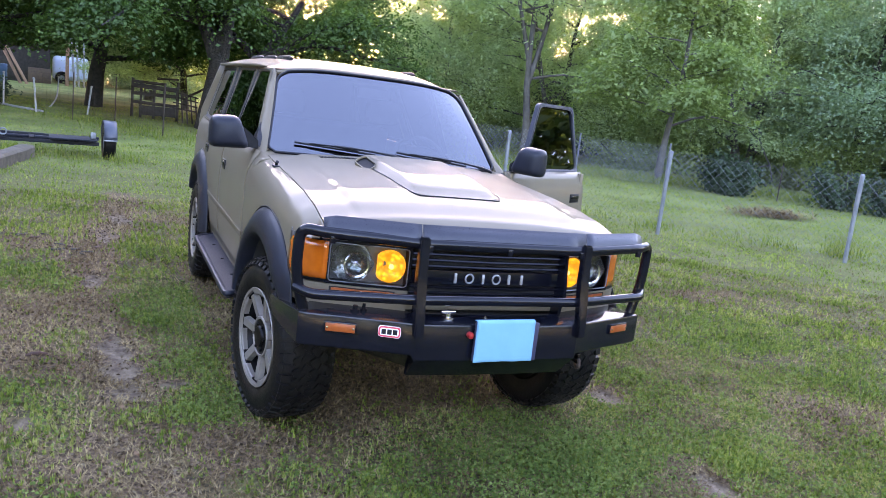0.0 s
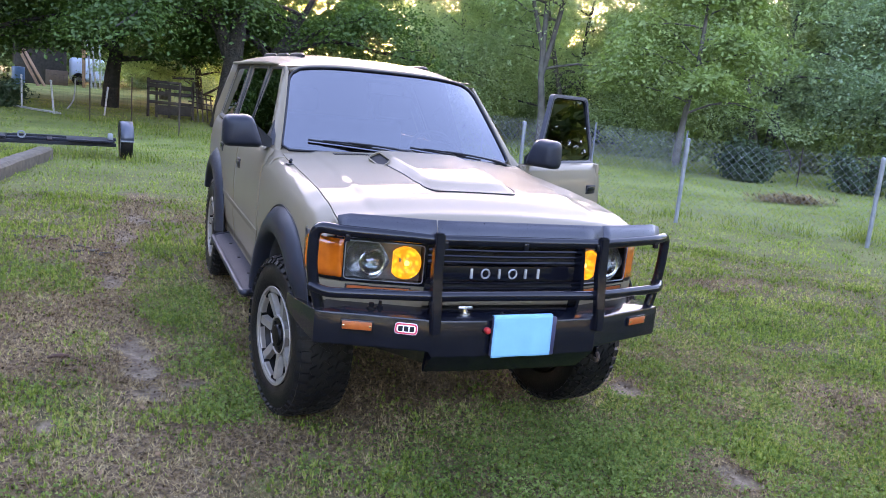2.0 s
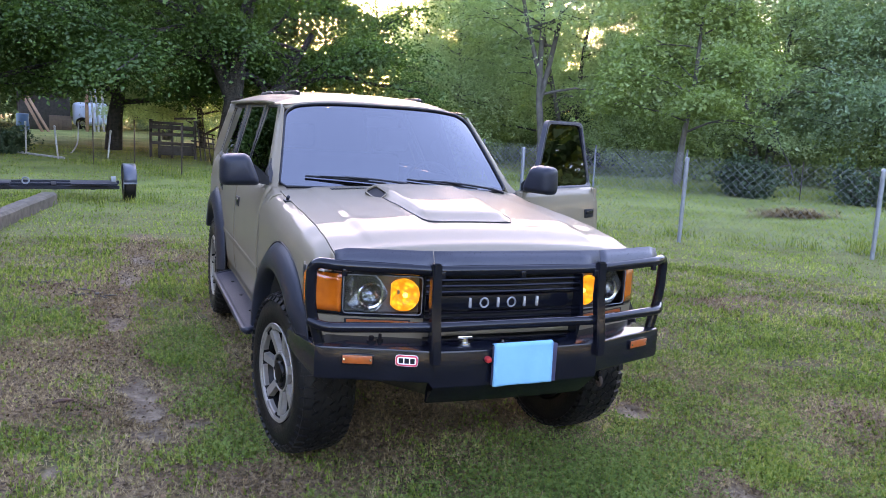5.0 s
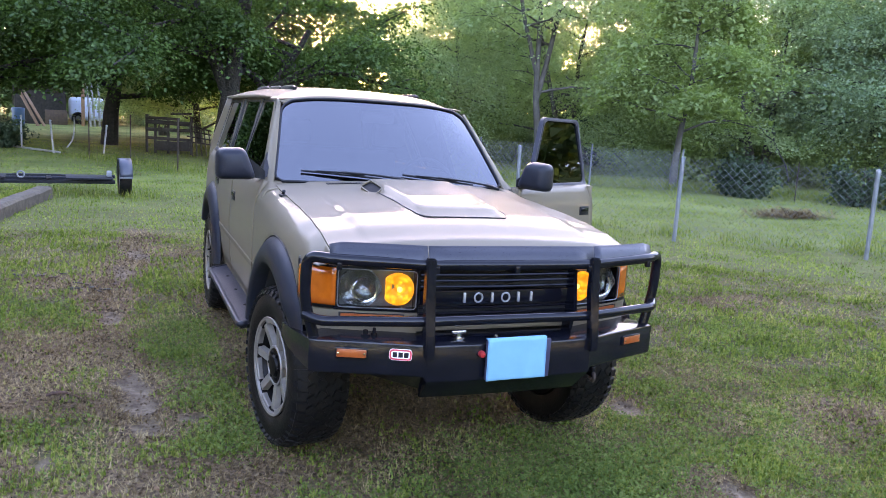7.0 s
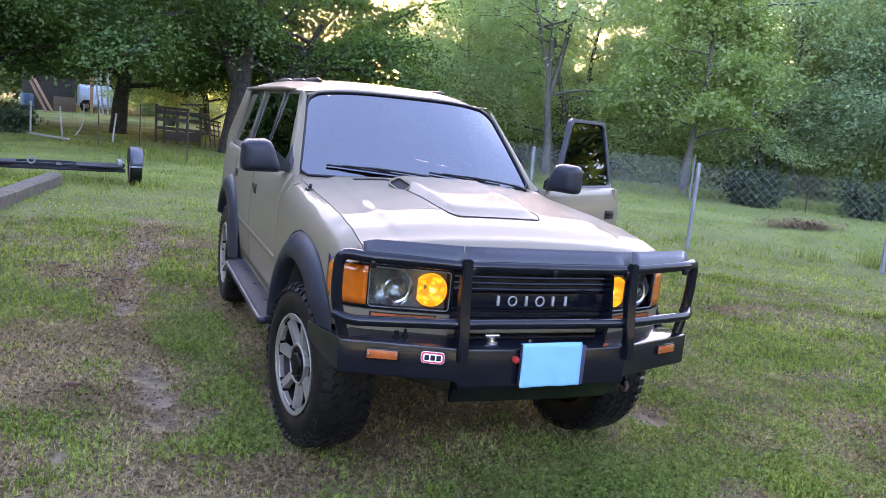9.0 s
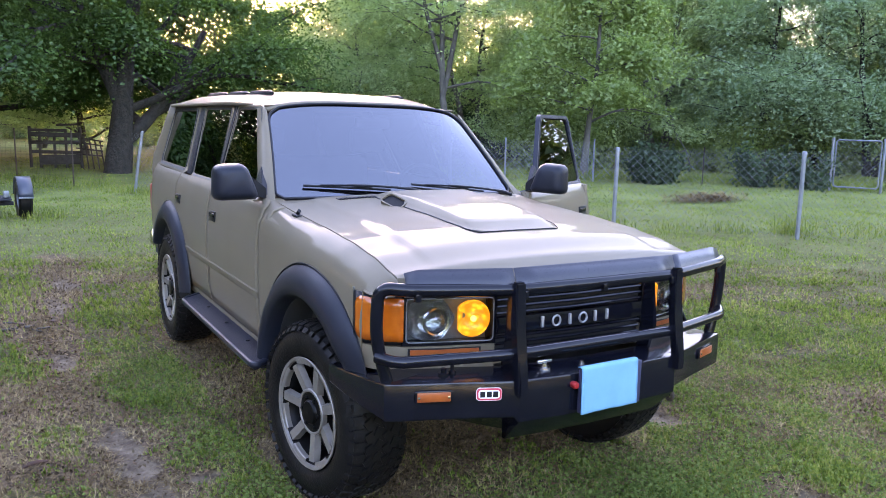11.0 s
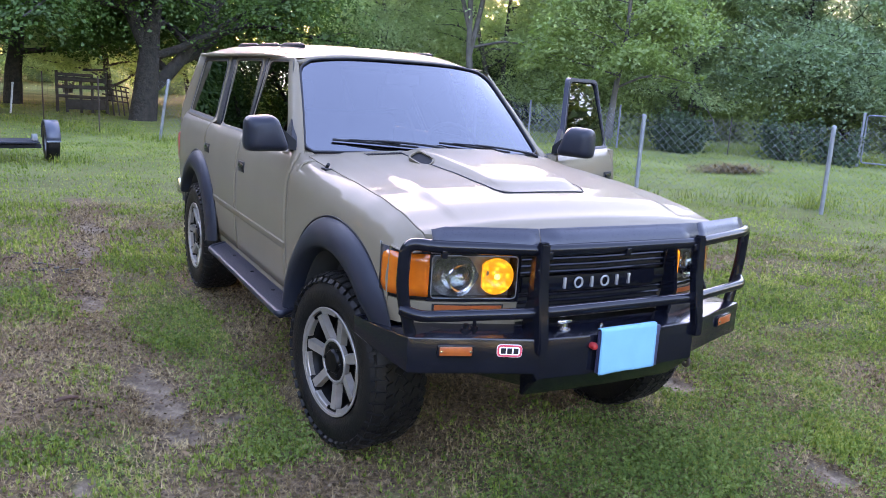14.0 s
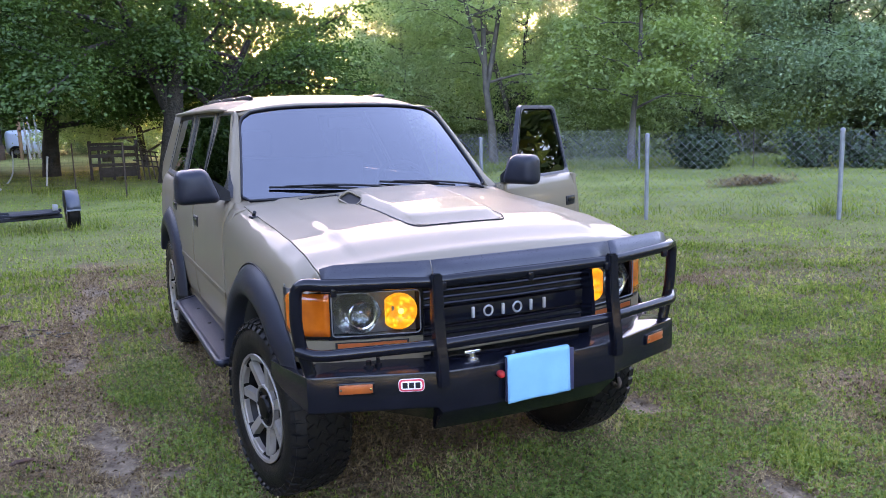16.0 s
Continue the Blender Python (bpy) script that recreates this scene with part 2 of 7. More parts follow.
def lathe(bm, prof, n=48, m=None, closed=False):
    """Turns a profile of (radius, axial) pairs round the local x axis."""
    rings = []
    for r, a in prof:
        ring = []
        for k in range(n):
            t = 2 * math.pi * k / n
            v = Vector((a, r * math.cos(t), r * math.sin(t)))
            ring.append(bm.verts.new(m @ v if m is not None else v))
        rings.append(ring)
    pairs = list(zip(rings, rings[1:]))
    if closed:
        pairs.append((rings[-1], rings[0]))
    for a, b in pairs:
        for k in range(n):
            bm.faces.new((a[k], a[(k + 1) % n], b[(k + 1) % n], b[k]))
    return rings


def prism(bm, outline, front, back):
    """A plate from an outline: front(p) and back(p) place its two faces."""
    a = [bm.verts.new(front(p)) for p in outline]
    b = [bm.verts.new(back(p)) for p in outline]
    cap(bm, a)
    cap(bm, b[::-1])
    n = len(a)
    for i in range(n):
        bm.faces.new((a[i], b[i], b[(i + 1) % n], a[(i + 1) % n]))


def lerp_table(table, v):
    if v <= table[0][0]:
        return table[0][1]
    for (a, fa), (b, fb) in zip(table, table[1:]):
        if v <= b:
            t = (v - a) / (b - a)
            t = t * t * (3 - 2 * t) * 0.5 + t * 0.5
            return fa + (fb - fa) * t
    return table[-1][1]


def text_mesh(body, size, depth, extra=0.0, spacing=1.0):
    """Raised letters in the built-in font, as a mesh in the local xy plane, centred."""
    cu = bpy.data.curves.new("letters", 'FONT')
    cu.body, cu.size, cu.extrude, cu.align_x, cu.align_y, cu.offset, cu.space_character = body, size, depth, 'CENTER', 'CENTER', extra, spacing
    ob = new("letters", cu)
    dg = bpy.context.evaluated_depsgraph_get()
    me = bpy.data.meshes.new_from_object(ob.evaluated_get(dg))
    bpy.data.objects.remove(ob)
    bm = bmesh.new()
    bm.from_mesh(me)
    bpy.data.meshes.remove(me)
    return bm
# ---- ground: one sheet to the horizon, mown grass with worn ruts ----
def ground_z(x, y):
    d = math.hypot(x, y)
    z = 0.018 * noise.noise((x * 0.55, y * 0.55, 3.1)) + 0.05 * noise.noise((x * 0.12, y * 0.12, 7.7)) * min(1, d / 8)
    z += 0.006 * noise.noise((x * 2.3, y * 2.3, 1.3)) + 0.007 * noise.noise((x * 8, y * 8, 5.3))
    near_car = max(0.0, 1 - max(abs(x) / 1.6, abs(y - 1.4) / 2.6))
    z *= 1 - 0.8 * min(1, near_car * 3)
    if x < -1.2 and y > -1:
        z += 0.03 * min(1, (-1.2 - x)) 
    return z


RUT = [(-1.22, 7.2), (-1.28, 5.4), (-1.48, 4.36), (-1.64, 3.4), (-1.58, 2.63), (-1.53, 1.9), (-1.46, 1.2), (-1.43, 0.44), (-1.55, -0.4)]
WORN = [(-1.95, 1.25, 0.42, 1.25, 0.78), (-2.3, 0.2, 0.5, 0.5, 0.7), (-0.8, -0.42, 0.62, 0.34, 1.05), (-1.6, -0.5, 0.55, 0.36, 0.95), (-1.0, -1.2, 0.9, 0.45, 0.8), (-1.34, 2.41, 0.13, 0.16, 0.9), (1.13, -1.1, 0.16, 0.30, 1.2),
        (1.29, -0.05, 0.17, 0.26, 0.85), (2.63, -0.46, 0.5, 0.24, 0.75), (4.4, 2.4, 0.9, 0.32, 0.5), (2.6, 1.6, 0.6, 0.25, 0.4), (-2.0, 4.1, 0.35, 0.5, 0.5), (-0.95, 5.6, 0.4, 0.5, 0.4)]
LUSH = [(-1.94, 0.40, 0.24, 0.17, 0.8), (-1.56, 0.06, 0.24, 0.13, 0.7), (-1.07, 3.3, 0.20, 0.9, 0.8), (-1.32, 1.86, 0.17, 0.26, 0.8), (-1.04, 0.15, 0.12, 0.12, 0.6), (0.2, -0.62, 0.62, 0.26, 0.9), (1.42, -0.98, 0.10, 0.10, 1.2)]


def hills(table, x, y):
    return max(a * math.exp(-((x - cx) / sx) ** 2 - ((y - cy) / sy) ** 2) for cx, cy, sx, sy, a in table)


def bareness(x, y):
    """How bare the earth lies: the rut beside the vehicle, worn patches; 0 is full grass."""
    n1 = noise.noise((x * 0.9, y * 0.9, 11.0))
    n2 = noise.noise((x * 2.6, y * 2.6, 4.0))
    n3 = noise.noise((x * 7.0, y * 7.0, 9.0))
    off = 9.0
    for (xa, ya), (xb, yb) in zip(RUT, RUT[1:]):
        t = min(1.0, max(0.0, ((x - xa) * (xb - xa) + (y - ya) * (yb - ya)) / ((xb - xa) ** 2 + (yb - ya) ** 2)))
        off = min(off, math.hypot(x - xa - t * (xb - xa), y - ya - t * (yb - ya)))
    rut = 0.98 * math.exp(-(off / 0.23) ** 2)
    under = 0.8 if abs(x) < 0.9 and -0.1 < y < 3.4 else 0.0
    b = max(rut, hills(WORN, x, y), under) - hills(LUSH, x, y)
    b = max(b, 0.0)
    return max(0.0, min(1.0, b * 0.9 + 0.45 * n1 * (b > 0.05) + 0.65 * n2 * min(1, b * 2.0 + 0.15) + 0.42 * n3 * min(1, b * 2 + 0.12)))


def mud_amount(x, y):
    """Smooth wet mud: a few torn patches along the rut."""
    d = 0.0
    for cx, cy, rx, ry in ((-1.46, 1.08, 0.085, 0.20), (-1.45, 0.76, 0.085, 0.24), (-1.41, 0.44, 0.09, 0.15), (-1.17, 0.46, 0.085, 0.055), (-1.28, 5.4, 0.10, 0.32), (-1.46, 4.4, 0.08, 0.36), (-1.58, 2.65, 0.08, 0.20), (-1.88, 0.02, 0.05, 0.06), (1.12, -1.12, 0.09, 0.15), (1.30, -0.03, 0.09, 0.11)):
        q = ((x - cx) / rx) ** 2 + ((y - cy) / ry) ** 2
        q += 1.3 * noise.noise((x * 7, y * 7, cx)) + 0.9 * noise.noise((x * 19, y * 19, cy))
        d = max(d, min(1.0, max(0.0, 1.35 - q)))
    return d


def earth_material():
    m = bpy.data.materials.new("lawn_earth")
    m.use_nodes = True
    n, l = m.node_tree.nodes, m.node_tree.links
    p = n["Principled BSDF"]
    p.inputs["Specular IOR Level"].default_value = 0.2
    bare, mud = n.new("ShaderNodeAttribute"), n.new("ShaderNodeAttribute")
    bare.attribute_name, mud.attribute_name = "bare", "mud"
    tc = n.new("ShaderNodeTexCoord")

    def noise_tex(scale, detail):
        t = n.new("ShaderNodeTexNoise")
        t.inputs["Scale"].default_value, t.inputs["Detail"].default_value = scale, detail
        l.new(tc.outputs["Object"], t.inputs["Vector"])
        return t

    def mix(a, b, f):
        x = n.new("ShaderNodeMix")
        x.data_type = 'RGBA'
        for s, v in ((6, a), (7, b)):
            if isinstance(v, tuple):
                x.inputs[s].default_value = (*v, 1)
            else:
                l.new(v, x.inputs[s])
        if isinstance(f, float):
            x.inputs[0].default_value = f
        else:
            l.new(f, x.inputs[0])
        return x.outputs[2]

    def sharpen(sock, a, b):
        r = n.new("ShaderNodeMapRange")
        r.inputs["From Min"].default_value, r.inputs["From Max"].default_value = a, b
        l.new(sock, r.inputs["Value"])
        return r.outputs[0]

    n1, n2, n3, n4 = noise_tex(0.5, 6), noise_tex(5, 8), noise_tex(42, 6), noise_tex(16, 10)
    grass = mix((0.088, 0.114, 0.028), (0.158, 0.188, 0.052), sharpen(n1.outputs["Fac"], 0.35, 0.65))
    turf = n.new("ShaderNodeAttribute")
    turf.attribute_name = "turf"
    # near soil is dark: shade between the blades put into the colour
    grass = mix(mix((0.032, 0.026, 0.010), (0.082, 0.068, 0.027), sharpen(n3.outputs["Fac"], 0.4, 0.6)), grass, turf.outputs["Fac"])
    grass = mix(grass, (0.115, 0.120, 0.040), sharpen(n2.outputs["Fac"], 0.52, 0.72))
    straw = mix((0.034, 0.021, 0.012), (0.155, 0.100, 0.060), sharpen(n3.outputs["Fac"], 0.36, 0.62))
    base = mix(grass, straw, sharpen(bare.outputs["Fac"], 0.12, 0.45))
    base = mix(base, mix((0.078, 0.053, 0.034), (0.168, 0.124, 0.083), sharpen(n4.outputs["Fac"], 0.36, 0.64)), sharpen(mud.outputs["Fac"], 0.1, 0.5))
    l.new(base, p.inputs["Base Color"])
    rough = n.new("ShaderNodeMapRange")
    rough.inputs["To Min"].default_value, rough.inputs["To Max"].default_value = 0.95, 0.85
    l.new(mud.outputs["Fac"], rough.inputs["Value"])
    l.new(rough.outputs[0], p.inputs["Roughness"])
    bp = n.new("ShaderNodeBump")
    bp.inputs["Strength"].default_value, bp.inputs["Distance"].default_value = 1.0, 0.03
    l.new(noise_tex(38, 8).outputs["Fac"], bp.inputs["Height"])
    l.new(bp.outputs[0], p.inputs["Normal"])
    return m


def axis_steps(fine_lo, fine_hi, step, far_lo, far_hi):
    pts = list(np.arange(fine_lo, fine_hi + 1e-6, step))
    s, v = step, fine_hi
    while v < far_hi:
        s *= 1.25
        v += s
        pts.append(v)
    s, v = step, fine_lo
    while v > far_lo:
        s *= 1.25
        v -= s
        pts.insert(0, v)
    return pts


xs = axis_steps(-3.6, 3.6, 0.04, -900, 900)
ys = axis_steps(-2.4, 7.5, 0.045, -900, 900)
verts = [(x, y, ground_z(x, y) - (0.02 * mud_amount(x, y) if -4 < x < 4 and -3 < y < 9 else 0)) for y in ys for x in xs]
W = len(xs)
faces = [(j * W + i, j * W + i + 1, (j + 1) * W + i + 1, (j + 1) * W + i) for j in range(len(ys) - 1) for i in range(W - 1)]
gm = bpy.data.meshes.new("ground")
gm.from_pydata(verts, [], faces)
def turf_amount(x, y):
    """Turf colour far from the camera; nearer, dark soil paints shade between the blades."""
    return min(1.0, max(0.0, (math.hypot(x + 1.8, y + 3.4) - 8.0) / 9.0))


for key, fn in (("turf", turf_amount), ("bare", bareness), ("mud", mud_amount)):
    at = gm.attributes.new(key, 'FLOAT', 'POINT')
    at.data.foreach_set("value", [fn(x, y) if -6 < x < 8 and -4 < y < 12 or key == "turf" else 0.0 for x, y, z in verts])
gm.polygons.foreach_set("use_smooth", [True] * len(faces))
gm.materials.append(earth_material())
tagged(new("ground", gm), "mown lawn with worn muddy ruts and dead grass", "ground", kind="structure")
# ---- the off-road wagon; front axle at y = 0, nose towards -y, x across ----
car = thing("offroad_wagon", "sand beige four-wheel-drive wagon with black bull bar, driver's door open", "car")
car.matrix_world = pose(0, 0, 0, 0, 0.6, -1.1)
WB = 2.85


def half_width(y):
    return lerp_table([(-0.75, 0.815), (-0.45, 0.838), (0.0, 0.855), (0.6, 0.865), (2.7, 0.865), (3.4, 0.850), (3.78, 0.825), (3.95, 0.79)], y)


SIDE = [(0.44, -0.045), (0.55, -0.022), (0.70, -0.004), (0.92, 0.003), (1.08, -0.004), (1.19, -0.018), (1.255, -0.045), (1.305, -0.086), (1.74, -0.222)]


def side_x(y, z):
    if z > 1.305:
        return half_width(y) - 0.086 - (z - 1.305) * 0.312
    return half_width(y) + lerp_table(SIDE, z)


def arch(y, c, r, base):
    d = r * r - (y - c) ** 2
    return 0.42 + math.sqrt(d) if d > 0 and 0.42 + math.sqrt(d) > base else base


def frange(a, b, n):
    return [a + (b - a) * i / (n - 1) for i in range(n)]


def side_panel(name, ys, low, high, side, n=14, label="", parent=None, mat=None):
    bm = bmesh.new()
    rows = []
    for y in ys:
        lo, hi = low(y), high(y)
        rows.append([(side * side_x(y, lo + (hi - lo) * k / n), y, lo + (hi - lo) * k / n) for k in range(n + 1)])
    grid(bm, rows)
    return part(name, bm, mat or PAINT, parent or car, label, thick=0.02, angle=60)


def seam_z(y):
    return lerp_table([(-0.72, 1.04), (-0.66, 1.085), (-0.60, 1.115), (-0.40, 1.158), (-0.2, 1.185), (0.1, 1.208), (0.41, 1.226), (0.75, 1.25)], y)


SEAM_X = 0.745
body = part("body", bmesh.new(), SHADOWY, car)


def fender(side):
    bm = bmesh.new()
    rows = []
    for y in frange(-0.64, -0.51, 7) + [-0.5045] + frange(-0.50, 0.69, 38):
        w, zs = half_width(y), seam_z(y)
        lo = arch(y, 0.0, 0.50, 0.50)
        if y < -0.40:
            lo = max(lo, 0.80)
        if y < -0.505:
            lo = 1.046
        nose = max(0.0, (-0.50 - y) / 0.2)
        w -= 0.05 * nose ** 2
        lo = min(lo, zs - 0.03)
        col = []
        for k in range(10):
            z = lo + (max(zs - 0.17, lo) - lo) * k / 9
            col.append((w + lerp_table(SIDE, min(z, 1.0)), y, z))
        for dx, dz in ((-0.004, -0.125), (-0.013, -0.085), (-0.032, -0.05), (-0.058, -0.026), (-0.085, -0.012)):
            col.append((max(w + dx, SEAM_X + 0.012), y, max(zs + dz, lo)))
        col.append((SEAM_X + 0.003, y, zs - 0.004))
        col.append((SEAM_X + 0.002, y, zs - 0.03))
        rows.append([(side * a, b, c) for a, b, c in col])
    grid(bm, rows)
    part("front_fender", bm, PAINT, car, thick=0.006, angle=50)


def hood_z(x, y):
    c = abs(x) / SEAM_X
    z = seam_z(y) + 0.036 * (1 - c ** 2.2)
    t = min(1, max(0, (0.60 - abs(x)) / 0.05))
    ramp = min(1, max(0, (y + 0.62) / 0.25))
    return z + 0.009 * t * t * (3 - 2 * t) * ramp


def hood_panel():
    bm = bmesh.new()
    rows = []
    xs = sorted(set([round(SEAM_X * s * math.sin(math.pi / 2 * k / 22), 4) for k in range(23) for s in (-1, 1)] + [0.52, 0.55, 0.58, 0.61, -0.52, -0.55, -0.58, -0.61]))
    for k in range(46):
        v = k / 45
        row = []
        for x in xs:
            c = abs(x) / SEAM_X
            y0 = -0.705 + 0.075 * c ** 2.5
            y1 = 0.66 + 0.05 * c ** 2
            y = y0 + (y1 - y0) * (v ** 1.25)
            z = hood_z(x, y)
            if v < 0.001:
                z -= 0.03
            row.append((x, y, z))
        rows.append(row)
    grid(bm, rows)
    part("hood", bm, PAINT, car, "sand beige hood with raised scoop", thick=0.012, angle=40)


def scoop():
    bm = bmesh.new()
    rows = []
    for k in range(25):
        v = k / 24
        row = []
        for j in range(33):
            u = -1 + 2 * j / 32
            hw = 0.240 + 0.035 * v
            x = u * hw
            yf = -0.325 + 0.06 * abs(u) ** 6
            y = yf + (0.60 - yf) * v
            edge = min(1, (1 - abs(u)) / 0.16)
            fr = min(1, v / 0.14)
            tail = min(1, (1 - v) / 0.10)
            h = 0.042 * (edge * edge * (3 - 2 * edge)) * (fr * fr * (3 - 2 * fr)) * (0.45 + 0.55 * min(1, v * 1.6)) * (0.25 + 0.75 * tail)
            row.append((x, y, hood_z(x, y) + 0.003 + h))
        rows.append(row)
    grid(bm, rows)
    hs = part("hood_scoop", bm, PAINT, car, angle=60)
    bm = bmesh.new()
    line = []
    for k in range(20):
        v = 1 - k / 19
        line.append((-(0.242 + 0.035 * v), -0.265 + 0.85 * v, 0))
    line += [(-0.215 + 0.43 * k / 8, -0.328, 0) for k in range(9)]
    for k in range(20):
        v = k / 19
        line.append((0.242 + 0.035 * v, -0.265 + 0.85 * v, 0))
    tube(bm, [(x, y, hood_z(x, y) + 0.002) for x, y, z in rounded(line, 0.03)], 0.0035, 6)
    part("seal", bm, PLASTIC, hs, "thin dark seam round the scoop")
    # side outlet
    m = pose(-0.284, 0.335, hood_z(-0.28, 0.335) + 0.018, 0, 0, 0) @ pose(0, 0, 0, 17, -26, 10)
    bm = bmesh.new()
    outer = rounded([(-0.042, -0.075, 0), (0.042, -0.062, 0), (0.042, 0.075, 0), (-0.042, 0.075, 0)], 0.026, 5, True)
    inner = [Vector((p.x * 0.80, p.y * 0.88, 0)) for p in outer]
    a = [bm.verts.new(m @ (p + Vector((0, 0, -0.035)))) for p in outer]
    b = [bm.verts.new(m @ (p * 0.97 + Vector((0, 0, 0.005)))) for p in outer]
    c = [bm.verts.new(m @ (p + Vector((0, 0, 0.004)))) for p in inner]
    d = [bm.verts.new(m @ (p + Vector((0, 0, -0.03)))) for p in inner]
    for r, s in ((a, b), (b, c), (c, d)):
        for i in range(len(r)):
            bm.faces.new((r[i], r[(i + 1) % len(r)], s[(i + 1) % len(r)], s[i]))
    part("outlet_rim", bm, PAINT, hs, angle=40)
    # flat black plate inside the rim paints the dark of the open outlet
    bm = bmesh.new()
    cap(bm, [bm.verts.new(m @ (p * 1.01 + Vector((0, 0, -0.004)))) for p in inner])
    part("outlet", bm, RIM_BLACK, hs, "black plate standing for the shaded outlet opening")


def ws(u, v, out=0.0):
    """Windshield surface, u across, v up."""
    hw = 0.735 - 0.115 * v
    x = u * hw
    y = 0.80 + 0.49 * v - 0.055 * (1 - u * u) - 0.015 * math.sin(math.pi * v)
    z = 1.262 + 0.455 * v + 0.042 * v * (1 - u ** 4) - 0.004 * u * u
    return Vector((x, y - 0.7 * out, z + 0.7 * out))


def windshield():
    cr = 0.14
    bm = bmesh.new()
    rows = []
    for k in range(25):
        v = k / 24
        lim = 1.0
        if v > 1 - cr:
            lim = 1 - 0.10 * (1 - math.sqrt(max(0, 1 - ((v - (1 - cr)) / cr) ** 2)))
        if v < 0.09:
            lim = 1 - 0.06 * (1 - math.sqrt(max(0, 1 - ((0.09 - v) / 0.09) ** 2)))
        rows.append([ws(lim * (-1 + 2 * j / 40), v) for j in range(41)])
    grid(bm, rows)
    w = part("windshield", bm, WINDSHIELD, car, "purple-tinted windshield mirroring the evening sky", angle=80)
    w.visible_shadow = False
    rim = [r[0] for r in rows] + rows[-1][1:] + [r[-1] for r in rows[::-1]][1:] + rows[0][::-1][1:-1]
    bm = bmesh.new()
    tube(bm, [p + Vector((0, -0.004, 0.004)) for p in rim], 0.0075, 8, closed=True)
    part("windshield_gasket", bm, PLASTIC, car, "black rubber gasket", angle=60)


def a_pillar(side):
    bm = bmesh.new()
    rows = []
    for k in range(17):
        v = -0.03 + 1.015 * k / 16
        a = ws(1.0, v)
        yb = 0.86 + 0.46 * v
        zb = 1.262 + 0.470 * v
        b = Vector((side_x(max(0.7, yb), max(1.0, zb)) + 0.004, yb + 0.045, zb))
        mid = Vector((b.x - 0.006, (a.y + b.y) / 2 - 0.026, (a.z + b.z) / 2 + 0.010))
        q = [a + Vector((0.0, 0.02, -0.01)), a + Vector((0.006, -0.008, 0.01)), mid, b, b + Vector((-0.02, 0.06, 0)), b + Vector((-0.07, 0.05, 0))]
        rows.append([(side * p.x, p.y, p.z) for p in smooth_line(q, 3)])
    grid(bm, rows)
    part("pillar", bm, PAINT, car, angle=50)


def cowl_corner(side):
    """Painted corner between fender, hood, door and windshield pillar."""
    bm = bmesh.new()
    rows = []
    for y in frange(0.60, 0.96, 12):
        t = max(0, (y - 0.655) / 0.305)
        zi = 1.238 + 0.10 * max(0, t - 0.35)
        rows.append([(side * x, yy, z) for x, yy, z in ((side_x(y, 1.10) - 0.004, y, 1.06), (side_x(y, 1.15) - 0.004, y, 1.13), (side_x(y, 1.19) - 0.010, y, 1.185), (side_x(y, 1.24) - 0.012, y, 1.225 + 0.02 * t), (0.775 + 0.0 * t, y, 1.236 + 0.045 * t), (0.70, y + 0.01, 1.243 + 0.045 * t))])
    grid(bm, rows)
    part("cowl_corner", bm, PAINT, car, thick=0.01, angle=60)


def gutter(y):
    return 0.655 - 0.02 * max(0, (y - 2.8)) ** 2


def roof():
    bm = bmesh.new()
    rows = []
    n = 36
    for k in range(31):
        v = k / 30
        row = []
        for j in range(n + 1):
            u = -1 + 2 * j / n
            u2 = math.copysign(1 - (1 - abs(u)) ** 1.5, u)
            top = ws(u2 * 0.995, 1.0)
            y0 = top.y + 0.012
            y1 = 3.86 - 0.10 * u2 ** 4
            y = y0 + (y1 - y0) * v
            g = gutter(y)
            crown = lerp_table([(1.2, 0.028), (1.45, 0.060), (2.0, 0.088), (2.8, 0.100), (3.5, 0.092), (3.78, 0.05), (3.87, 0.02)], y)
            x = u2 * ((1 - min(1, v * 6)) * 0.62 + min(1, v * 6) * g)
            zb = (top.z + 0.008) * (1 - min(1, v * 5)) + 1.762 * min(1, v * 5)
            z = zb + crown * (1 - abs(u2) ** 3.2) * min(1, 0.12 + v * 9)
            row.append((x, y, z))
        rows.append(row)
    grid(bm, rows)
    part("roof", bm, PAINT, car, thick=0.02, angle=60)
    for side in (-1, 1):
        bm = bmesh.new()
        tube(bm, smooth_line([(side * (gutter(y) + 0.010), y, lerp_table([(1.2, 1.722), (1.4, 1.748), (2.0, 1.757), (3.5, 1.752)], y)) for y in frange(1.40, 3.75, 13)], 2), [0.003, 0.006, 0.009, 0.011] + [0.013] * 21, 8)
        part("drip_rail", bm, PAINT, car)
    for side in (-1, 1):
        for a, b in ((1.72, 2.18), (2.24, 2.70), (2.76, 3.30)):
            bm = bmesh.new()
            x = side * 0.45
            z0 = 1.822 + 0.006 * (a - 1.72)
            pts = [(x, a, z0), (x, a + 0.04, z0 + 0.014), (x, b - 0.04, z0 + 0.014), (x, b, z0)]
            tube(bm, rounded(pts, 0.03), 0.010, 8)
            box(bm, (x - 0.012, a, z0 - 0.02), (x + 0.012, b, z0 + 0.012), 0.004)
            part("roof_rail", bm, PLASTIC, car, "low black roof rail")


BELT = 1.272


